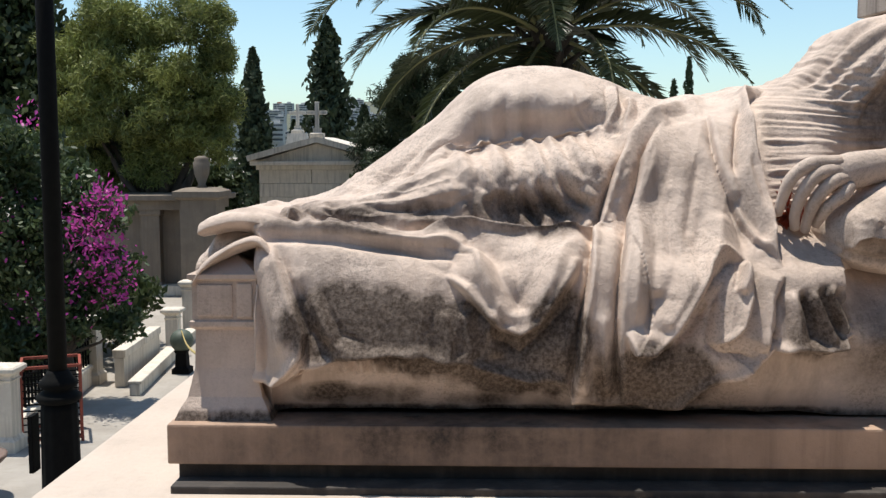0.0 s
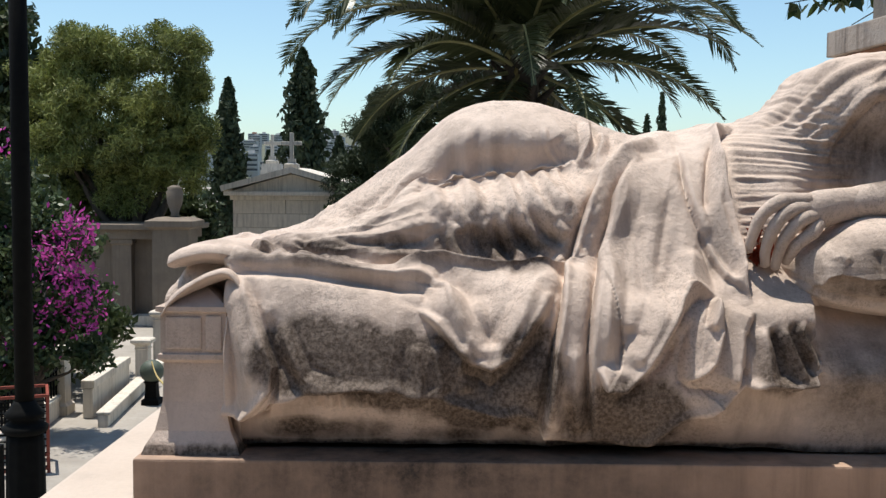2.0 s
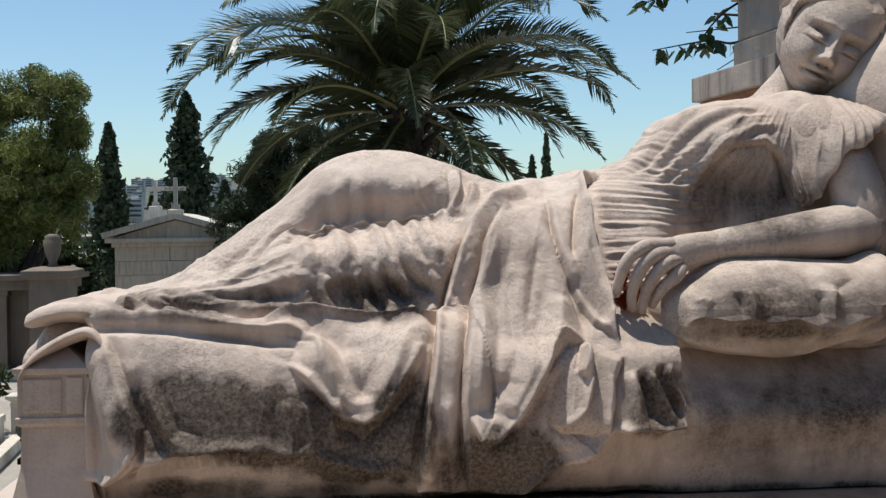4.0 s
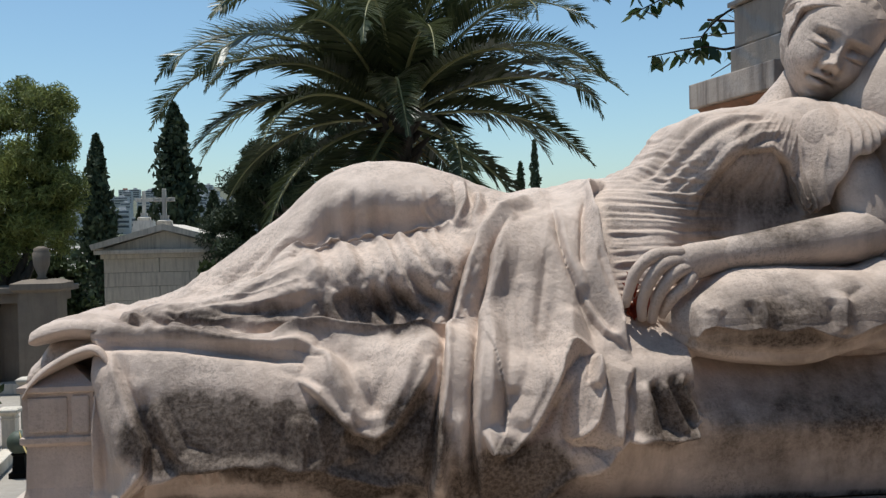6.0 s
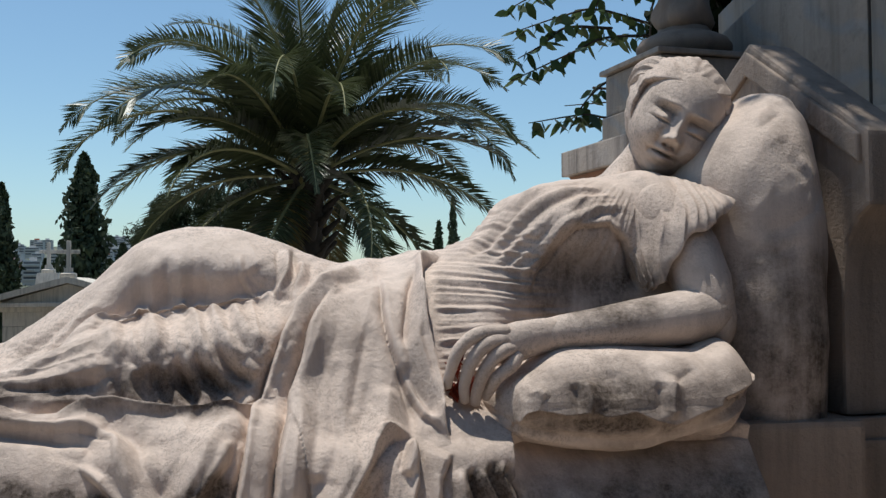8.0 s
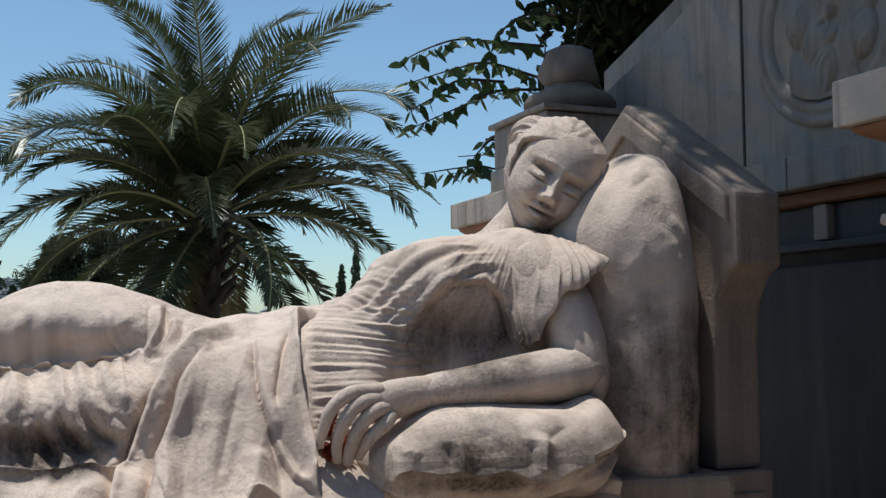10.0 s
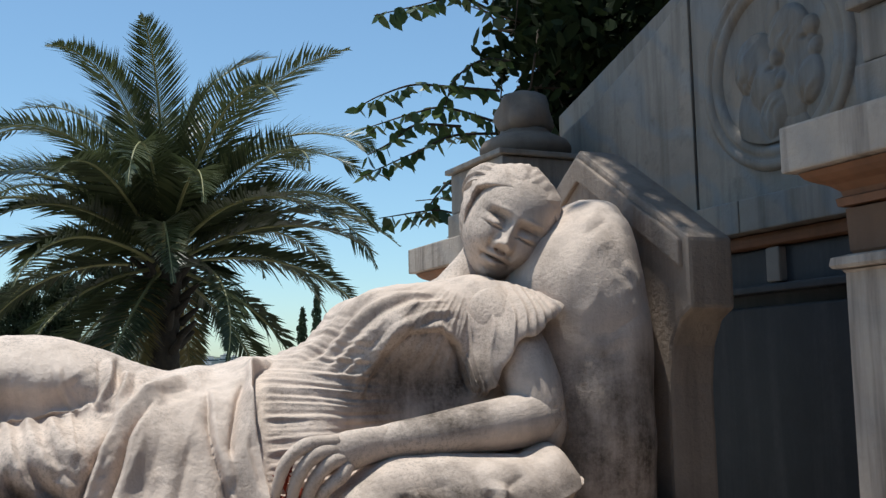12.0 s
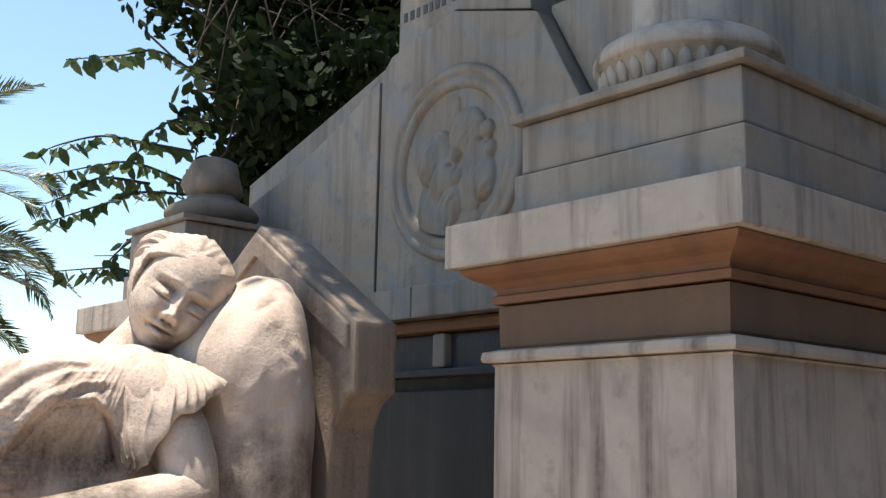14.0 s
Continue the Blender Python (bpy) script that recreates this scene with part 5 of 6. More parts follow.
wing = [(0.857, 1.852), (0.857, 2.432)] + [(0.857 + 0.66 * t, 2.432 - 0.245 * t - 0.020 * math.sin(math.pi * t)) for t in np.linspace(0.06, 1, 14)] + [(1.517, 1.852)]
part("wing", outline(wing, 0.505, 0.60, 0.004), WALLSTONE, tomb, "marble wing with a concave top")
part("wing_backing", outline([(0.845, 1.86), (0.845, 2.555), (1.68, 2.300), (1.68, 1.86)], 0.603, 0.68, 0.004), WALLSTONE, tomb)

PIER = [(0.062, LOW), (0.062, 1.600), (0.058, 1.604), (0.046, 1.592), (0.044, 1.600), (0.046, 1.620), (0.062, 1.626), (0.068, 1.632), (0.066, 1.700), (0.058, 1.704), (0.056, 1.716), (0.064, 1.720), (0.062, 1.728), (0.050, 1.738), (0.034, 1.745), (0.024, 1.752), (0.018, 1.761)]


def pier(b0, b1, block0, block1, flame, a0=0.0, inset=0.035, top=2.078):
    mid = 1.840 + (top - 1.840) * 0.40
    p = thing("pier", "moulded marble pier with cornice" + (" carrying a flaming urn" if flame else " carrying a fluted drum"), "pier", WALL, group="piers of the tomb wall")
    shaft = part("shaft", moulded(a0, 0.85, b0, b1, PIER[:3] + [(0.10, 1.605)]), PIERSTONE, p, "marble shaft streaked by rain")
    part("collar", moulded(a0, 0.85, b0, b1, [(0.070, 1.6055), (0.048, 1.607), (0.045, 1.612), (0.047, 1.624), (0.066, 1.629)]), PIERSTONE, p)
    part("neck", moulded(a0, 0.85, b0, b1, [(0.072, 1.628), (0.068, 1.634), (0.066, 1.700), (0.08, 1.7015)]), NECK, p, "brown-stained neck, darkened for the shade under the cornice")
    part("cyma", moulded(a0, 0.85, b0, b1, PIER[9:] + [(0.05, 1.7615)]), RUSTSTONE, p, "ochre-stained moulding")
    part("cornice", boxes((a0, 0.85, b0, b1, 1.763, 1.838), bev=0.004), PIERSTONE, p)
    part("lower_block", boxes((a0 + inset, 0.80, block0, block1, 1.840, mid), bev=0.005), WALLSTONE, p)
    part("upper_block", boxes((a0 + inset + 0.01, 0.80, block0 + 0.008, block1 - 0.008, mid + 0.003, top - 0.018), bev=0.005), WALLSTONE, p)
    part("cap", boxes((a0 + inset - 0.005, 0.82, block0 - 0.006, block1 + 0.006, top - 0.016, top), bev=0.004), WALLSTONE, p)
    bc = (block0 + block1) / 2
    if flame:
        u = part("urn", lathe([(0.078, 2.08), (0.104, 2.083), (0.128, 2.096), (0.138, 2.112), (0.138, 2.124), (0.126, 2.141), (0.098, 2.155), (0.078, 2.163), (0.074, 2.176), (0.04, 2.178)], 48), URNSTONE, p, "dark weathered urn", smooth=True)
        u.location = (0.34, bc, 0)
        part("flame", lathe([(0.064, 2.170), (0.078, 2.190), (0.080, 2.212), (0.074, 2.236), (0.068, 2.258), (0.056, 2.280), (0.034, 2.294), (0.006, 2.300)], 72, lambda a, i: 1 + 0.16 * abs(math.sin(2.5 * a + i * 0.6)) - 0.08 * math.sin(a * 3 - i)), URNSTONE, u, "carved stone flame", smooth=True)
    else:
        u = part("drum", lathe([(0.128, top - 0.012), (0.128, top + 0.002), (0.142, top + 0.044), (0.150, top + 0.048), (0.153, top + 0.052), (0.152, top + 0.064), (0.142, top + 0.080), (0.120, top + 0.094), (0.092, top + 0.100), (0.088, top + 0.110), (0.088, 2.6)], 80), PIERSTONE, p, "marble drum with a rounded base", smooth=True)
        lobe = bmesh.new()
        bmesh.ops.create_uvsphere(lobe, u_segments=10, v_segments=6, radius=1.0)
        bmesh.ops.scale(lobe, vec=(0.009, 0.0125, 0.022), verts=lobe.verts)
        first = part("gadroon", lobe, PIERSTONE, u, smooth=True)
        for k in range(32):
            g = first if k == 0 else new("gadroon", first.data)
            g.parent = u
            g.matrix_local = Matrix.Rotation(k * math.tau / 32, 4, "Z") @ Matrix.Translation((0.1345, 0, top + 0.024)) @ Matrix.Rotation(radians(16), 4, "Y")
        u.location = (0.215, bc, 0.014)
    return p


pier(-0.58, 0.0, -0.565, -0.13, False, top=2.012)
pier(1.20, 1.70, 1.265, 1.62, True, 0.06, 0.10)


# ---- things below the terrace ----
def flowers_at_hand():
    """Withered red flowers tucked under the statue's hand."""
    rng = random.Random(4)
    t = thing("withered_flowers", "withered dark red flowers lying under the statue's hand", "flowers")
    for k in range(15):
        bm = bmesh.new()
        c = Vector((rng.uniform(0.972, 1.022), rng.uniform(0.098, 0.135), rng.uniform(1.228, 1.318)))
        for j in range(9):
            q = Euler((rng.uniform(0, 6), rng.uniform(0, 6), rng.uniform(0, 6))).to_matrix()
            s = rng.uniform(0.009, 0.018)
            pts = [c + q @ Vector(p) * s for p in ((-1, 0, 0), (0, -0.5, 0.4), (1.2, 0, 0.1), (0, 0.6, 0.35))]
            bm.faces.new([bm.verts.new(p) for p in pts])
        part("bloom", bm, RUSTLEAF, t)
    return t


flowers_at_hand()


def street_lamp(x, y):
    t = thing("street_lamp", "black cast-iron lamp post with a ringed base", "lamp post", pose(x, y, LOW))
    def flute(a, i):
        return 1 - 0.05 * abs(math.sin(6 * a))
    part("base", lathe([(0.17, 0), (0.17, 0.10), (0.13, 0.14), (0.125, 0.30), (0.115, 0.95), (0.11, 1.0)], 48, flute), IRON, t, smooth=True)
    part("collar", lathe([(0.10, 1.0), (0.135, 1.02), (0.14, 1.05), (0.11, 1.07), (0.085, 1.09), (0.115, 1.11), (0.12, 1.135), (0.095, 1.16), (0.075, 1.19), (0.062, 1.21)], 32), IRON, t, smooth=True)
    part("shaft", lathe([(0.058, 1.2), (0.055, 3.0), (0.05, 5.2)], 24), IRON, t, smooth=True)
    door = part("hatch", boxes((-0.19, -0.16, -0.05, 0.06, 0.55, 0.92), bev=0.004), IRON, t, "hatch hanging open")
    return t


street_lamp(-2.20, 4.88)


def fence_post(x, y, h=0.75, w=0.21, group="marble fence posts"):
    t = thing("fence_post", "white marble fence post with a moulded cap", "post", pose(x, y, LOW), group=group)
    part("body", moulded(-w / 2, w / 2, -w / 2, w / 2, [(-0.02, 0), (-0.02, 0.10), (0.0, 0.12), (0.012, 0.14), (0.012, h - 0.14), (0.0, h - 0.12), (0.012, h - 0.11), (0.012, h - 0.08)]), TOMB, t)
    part("cap", moulded(-w / 2, w / 2, -w / 2, w / 2, [(0.008, h - 0.08), (-0.02, h - 0.055), (-0.035, h - 0.045), (-0.035, h - 0.015), (-0.02, h), (0.08, h + 0.015)]), TOMB, t)
    return t


for p in ((-3.66, 7.25), (-3.92, 9.95), (-5.6, 7.2)):
    fence_post(*p)
fence_post(-3.45, 11.5, 0.62, 0.18)
fence_post(-3.62, 12.9, 0.80, 0.20)


def low_wall(x0, y0, x1, y1, h, name="low_wall"):
    d = Vector((x1 - x0, y1 - y0, 0))
    t = thing(name, "low marble kerb wall round a grave plot", "wall", Matrix.Translation((x0, y0, LOW)) @ Matrix.Rotation(math.atan2(d.y, d.x), 4, "Z"))
    L = d.length
    n = max(1, round(L / 0.9))
    for k in range(n):
        part("stone", boxes((k * L / n + 0.004, (k + 1) * L / n - 0.004, -0.055, 0.055, 0, h * 0.78), bev=0.008), TOMB, t)
        part("coping", boxes((k * L / n + 0.003, (k + 1) * L / n - 0.003, -0.075, 0.075, h * 0.785, h), bev=0.012), TOMB, t)
    return t


low_wall(-3.66, 7.4, -3.92, 9.8, 0.24)
low_wall(-3.22, 9.3, -3.60, 13.2, 0.16)
low_wall(-5.5, 7.2, -3.8, 7.2, 0.14)
low_wall(-3.52, 9.7, -3.62, 11.3, 0.42, "balustrade_wall")


def iron_railing(x0, y0, x1, y1, n, h):
    t = thing("iron_railing", "black iron railing between marble posts", "railing", pose(0, 0, LOW))
    d = Vector((x1 - x0, y1 - y0, 0))
    for k in range(n):
        p = Vector((x0, y0, 0)) + d * ((k + 0.5) / n)
        part("bar", boxes((p.x - 0.009, p.x + 0.009, p.y - 0.009, p.y + 0.009, 0.15, h + 0.05), bev=0), IRON, t)
    for z in (0.22, h):
        v, f = tube([(x0, y0, z), (x1, y1, z)], [0.014, 0.014], 6)
        part("rail", mesh_from("rail", v, f, IRON), None, t)
    return t


iron_railing(-3.70, 7.38, -3.90, 9.84, 26, 0.52)
iron_railing(-5.5, 7.22, -3.78, 7.24, 18, 0.52)


def plant_guard(x, y, w, h, turn):
    t = thing("plant_guard", "red-painted iron plant guard with mesh sides", "guard", pose(x, y, LOW, 0, 0, turn))
    r = 0.013
    for sx in (0, w):
        for sy in (0, w):
            part("corner_bar", boxes((sx - r, sx + r, sy - r, sy + r, 0, h), bev=0.003), REDPAINT, t)
    for z in (0.04, h - 0.01):
        for s in (0, w):
            part("rail", boxes((r, w - r, s - r, s + r, z - r, z + r), bev=0.003), REDPAINT, t)
            part("rail", boxes((s - r, s + r, r, w - r, z - r, z + r), bev=0.003), REDPAINT, t)
    for k in range(1, 11):
        z = h * k / 11.5
        for s in (0, w):
            part("wire", boxes((r, w - r, s - 0.004, s + 0.004, z - 0.006, z + 0.006), bev=0), IRON, t)
    return t


plant_guard(-3.58, 7.38, 0.50, 0.70, 22)


def planter(x, y, z, s=1.0, material=CLAY, label="brown clay bowl planter on a foot"):
    t = thing("planter", label, "planter", pose(x, y, z) @ Matrix.Scale(s, 4))
    part("bowl", lathe([(0.10, 0), (0.11, 0.03), (0.06, 0.06), (0.05, 0.12), (0.10, 0.16), (0.19, 0.22), (0.24, 0.27), (0.25, 0.30), (0.22, 0.30), (0.18, 0.27)], 36, lambda a, i: 1 - 0.03 * abs(math.sin(9 * a)) if i in (5, 6) else 1), material, t, smooth=True)
    part("fill", lathe([(0.19, 0.272), (0.17, 0.31), (0.10, 0.335), (0.02, 0.34)], 36, lambda a, i: 1 + 0.06 * math.sin(7 * a + i)), TOMB, t, smooth=True)
    return t


planter(-3.35, 5.95, LOW, 1.1)
planter(-3.52, 13.6, LOW + 0.35, 1.0, CLAY)
bm = boxes((-3.72, -3.32, 13.4, 13.8, LOW, LOW + 0.35), bev=0.01)
tagged(new("planter_block", bm_mesh("planter_block", bm, TOMB)), "square marble block under a clay planter", "block")
ballp = thing("ball_finial", "dark green stone ball on a short pedestal", "finial", pose(-3.05, 10.5, LOW))
part("pedestal", moulded(-0.10, 0.10, -0.10, 0.10, [(0, 0), (0, 0.06), (0.03, 0.08), (0.04, 0.24), (0.02, 0.27)]), IRON, ballp)
part("ball", lathe([(0.012 + 0.125 * math.sin(math.pi * k / 14), 0.385 - 0.13 * math.cos(math.pi * k / 14)) for k in range(15)], 28), plain("dark_green_stone", (0.05, 0.07, 0.05), (0.09, 0.11, 0.08), 12, 0.6), ballp, smooth=True)
rope_line = [(-3.05 + 2.87 * k, 10.5 - 9.55 * k, LOW + 0.50 + 1.56 * k - 0.06 * math.sin(math.pi * k)) for k in np.linspace(0, 1, 24)]
rv, rf = tube(rope_line, [0.006] * 24, 6)
tagged(new("rope", mesh_from("rope", rv, rf, ROPE)), "thin yellow rope hanging beside the terrace", "rope")


# ---- tombs behind ----
def cross(parent, x, y, z, s):
    c = part("cross", boxes((x - 0.055 * s, x + 0.055 * s, y - 0.06 * s, y + 0.06 * s, z + 0.25 * s, z + 1.0 * s), bev=0.01), TOMB, parent, "white marble cross")
    part("arm", boxes((x - 0.29 * s, x - 0.057 * s, y - 0.055 * s, y + 0.055 * s, z + 0.64 * s, z + 0.75 * s), bev=0.01), TOMB, c)
    part("arm", boxes((x + 0.057 * s, x + 0.29 * s, y - 0.055 * s, y + 0.055 * s, z + 0.64 * s, z + 0.75 * s), bev=0.01), TOMB, c)
    part("cross_foot", moulded(x - 0.20 * s, x + 0.20 * s, y - 0.16 * s, y + 0.16 * s, [(0, z - 0.06), (0.0, z + 0.10 * s), (0.09 * s, z + 0.14 * s), (0.09 * s, z + 0.26 * s)]), TOMB, parent)


def mausoleum(x, y, w, eave, group="mausoleums"):
    """Small gabled tomb house; x is its middle, y its front."""
    t = thing("mausoleum", "white marble gabled mausoleum with a cross on its roof", "mausoleum", pose(x, y, LOW), group=group)
    h = eave - LOW
    n = 7
    for k in range(n):
        z0, z1 = h * k / n, h * (k + 1) / n
        cut = w / 2 * (0.35 if k % 2 else -0.1)
        part("course", boxes((-w / 2 + 0.12, cut - 0.006, 0.12, 3.0, z0 + 0.003, z1 - 0.003), bev=0.008), TOMB, t)
        part("course", boxes((cut + 0.006, w / 2 - 0.12, 0.12, 3.0, z0 + 0.003, z1 - 0.003), bev=0.008), TOMB, t)
    part("architrave", boxes((-w / 2 + 0.06, w / 2 - 0.06, 0.06, 3.04, h, h + 0.10), bev=0.01), TOMB, t)
    part("cornice", boxes((-w / 2 - 0.06, w / 2 + 0.06, -0.06, 3.1, h + 0.102, h + 0.20), bev=0.015), TOMB, t)
    rise = 0.40
    bm = bmesh.new()
    g = [(-w / 2 + 0.06, h + 0.20), (w / 2 - 0.06, h + 0.20), (0, h + 0.20 + rise)]
    a = [bm.verts.new((p[0], 0.08, p[1])) for p in g]
    b = [bm.verts.new((p[0], 3.0, p[1])) for p in g]
    bm.faces.new(a), bm.faces.new(b[::-1])
    for k in range(3):
        bm.faces.new((a[k], b[k], b[(k + 1) % 3], a[(k + 1) % 3]))
    part("gable", bm, TOMB, t, "shaded pediment")
    for s in (-1, 1):
        bm = bmesh.new()
        prof = [(s * (w / 2 + 0.10), h + 0.20), (0, h + 0.22 + rise), (0, h + 0.36 + rise), (s * (w / 2 + 0.14), h + 0.32)]
        a = [bm.verts.new((p[0], -0.10, p[1])) for p in prof]
        b = [bm.verts.new((p[0], 3.14, p[1])) for p in prof]
        bm.faces.new(a), bm.faces.new(b[::-1])
        for k in range(4):
            bm.faces.new((a[k], b[k], b[(k + 1) % 4], a[(k + 1) % 4]))
        part("roof_slope", bm, TOMB, t)
    cross(t, 0.0, 0.10, h + 0.34 + rise, 0.80)
    return t


mausoleum(-3.32, 22.4, 2.95, 0.98)
far_cross = thing("tomb_cross", "white marble cross on a tapering tomb stone", "cross", pose(-4.65, 27.5, LOW))
part("stone", moulded(-0.45, 0.45, -0.4, 0.4, [(0, 0), (0, 2.2), (0.1, 2.4), (0.2, 3.1)]), TOMB, far_cross)
cross(far_cross, 0, 0, 3.1, 0.8)


def wall_tomb(x0, x1, y, top):
    t = thing("wall_tomb", "tan marble wall tomb with pilasters and a heavy cornice", "tomb", pose(0, y, LOW))
    h = top - LOW
    part("back", boxes((x0 + 0.15, x1 - 0.15, 0.25, 1.2, 0, h - 0.25), bev=0.01), TOMBTAN_SHADED, t)
    for px in (x0 + 0.12, x0 + (x1 - x0) * 0.55, x1 - 0.42):
        p = part("pilaster", moulded(px, px + 0.34, 0.05, 0.30, [(-0.03, 0), (-0.03, 0.2), (0.0, 0.24), (0.0, h - 0.36), (-0.03, h - 0.33), (-0.03, h - 0.255)]), TOMBTAN_SHADED, t)
    part("lintel", boxes((x0 + 0.05, x1 - 0.05, 0.0, 1.25, h - 0.25, h - 0.08), bev=0.01), TOMBTAN_SHADED, t)
    part("cornice", boxes((x0 - 0.08, x1 + 0.08, -0.12, 1.3, h - 0.078, h + 0.02), bev=0.015), TOMBTAN_SHADED, t)
    part("plinth_course", boxes((x0, x1, -0.1, 1.3, 0.0, 0.18), bev=0.015), TOMB, t)
    return t


wall_tomb(-7.4, -4.35, 17.2, 0.60)
capb = thing("urn_pedestal", "tan marble pedestal topped by a small white urn", "urn", pose(-4.52, 17.0, LOW))
part("pedestal", moulded(-0.42, 0.42, -0.42, 0.42, [(0.10, 0), (0.10, 1.75), (0.0, 1.80), (0.0, 1.90), (0.16, 1.96)]), TOMBTAN_SHADED, capb)
part("urn", lathe([(0.10, 1.96), (0.06, 2.02), (0.13, 2.20), (0.15, 2.40), (0.12, 2.44), (0.13, 2.48), (0.05, 2.52)], 24), TOMBTAN_SHADED, capb, smooth=True)
side_tomb = thing("box_tomb", "shaded white marble box tomb behind the bush", "tomb", pose(-6.6, 12.6, LOW))
part("base", boxes((-1.4, 1.0, -0.5, 1.6, 0, 0.35), bev=0.02), TOMB, side_tomb)
part("chest", boxes((-1.2, 0.75, -0.3, 1.4, 0.352, 1.45), bev=0.02), TOMB, side_tomb)
part("lid", boxes((-1.3, 0.85, -0.4, 1.5, 1.452, 1.60), bev=0.03), TOMB, side_tomb)


# ---- plants ----
def leaf_cloud(centres, sizes, shape, rng, spread=1.0):
    """Many small leaves: centres (n,3), sizes (n,), shape: outline points (u along, v across)."""
    n = len(centres)
    k = len(shape)
    q = rng.normal(size=(n, 3))
    q /= np.linalg.norm(q, axis=1, keepdims=True)
    q[:, 2] = q[:, 2] * 0.8 * spread
    a = np.cross(q, rng.normal(size=(n, 3)))
    a /= np.linalg.norm(a, axis=1, keepdims=True)
    b = np.cross(q, a)
    b /= np.maximum(np.linalg.norm(b, axis=1, keepdims=True), 1e-6)
    V = np.zeros((n, k, 3))
    for j, (u, v) in enumerate(shape):
        V[:, j] = centres + sizes[:, None] * (a * u + b * v)
    return V.reshape(-1, 3), np.arange(n * k).reshape(n, k)


def cloud_mesh(name, V, F, material):
    me = bpy.data.meshes.new(name)
    me.vertices.add(len(V))
    me.vertices.foreach_set("co", np.asarray(V, float).ravel())
    k = F.shape[1]
    me.loops.add(F.size)
    me.loops.foreach_set("vertex_index", F.ravel())
    me.polygons.add(len(F))
    me.polygons.foreach_set("loop_start", np.arange(len(F)) * k)
    me.materials.append(material)
    me.update()
    me.validate()
    return me


OVAL = ((-1, 0), (-0.3, -0.45), (0.5, -0.35), (1, 0), (0.5, 0.35), (-0.3, 0.45))
SPRIG = ((-1, -0.2), (1, -0.1), (1, 0.1), (-1, 0.2))
KITE = ((-1, 0), (0, -0.5), (1, 0), (0, 0.5))


def frond(length, droop, rise, rng, name, parent, dry=False):
    """One feather leaf of a palm, arching out along +x."""
    n = 30
    t = np.linspace(0, 1, n)
    turn = rise - (rise + droop) * t**1.35
    x = length / (n - 1) * (np.cumsum(np.cos(turn)) - np.cos(turn[0]))
    z = length / (n - 1) * (np.cumsum(np.sin(turn)) - np.sin(turn[0]))
    y = length * 0.05 * rng.normal() * t**2
    P = np.stack([x, y, z], 1)
    rib = Pile().put(*tube([tuple(p) for p in P], [0.035 * (1 - 0.93 * s) + 0.003 for s in t], 5))
    ob = part(name, rib.mesh("midrib", DRYFROND if dry else RACHIS), None, parent)
    m = 120
    V, F = [], []
    s = np.linspace(0.10, 0.995, m)
    C = np.stack([np.interp(s, t, P[:, k]) for k in range(3)], 1)
    T = np.gradient(C, axis=0)
    T /= np.linalg.norm(T, axis=1, keepdims=True)
    for side in (-1, 1):
        for i in range(m):
            L = length * 0.150 * (math.sin(math.pi * min(1, 0.12 + s[i] * 0.93)) ** 0.6 + 0.12) * rng.uniform(0.85, 1.1)
            across = np.cross(T[i], (0, 0, 1))
            across /= np.linalg.norm(across) + 1e-9
            up = np.cross(across, T[i])
            d = across * side * 0.80 + T[i] * (0.55 + 0.3 * s[i]) + up * (0.30 + 0.25 * rng.normal() * 0.6) + np.array((0, 0, -0.15))
            d /= np.linalg.norm(d)
            w = np.cross(d, up)
            w = w / (np.linalg.norm(w) + 1e-9) * 0.0135 * (1.0 if not dry else 0.7)
            c = C[i]
            tip = c + d * L + np.array((0, 0, -0.10 * L))
            mid = c + d * L * 0.5 + np.array((0, 0, 0.02 * L))
            k = len(V)
            V += [c - w * 0.5, c + w * 0.5, mid + w, tip, mid - w]
            F.append((k, k + 1, k + 2, k + 3, k + 4))
    tagged(part("leaflet_fringe", cloud_mesh("leaflet_fringe", np.array(V), np.array(F), DRYFROND if dry else FROND), None, ob), kind="stuff")
    return ob


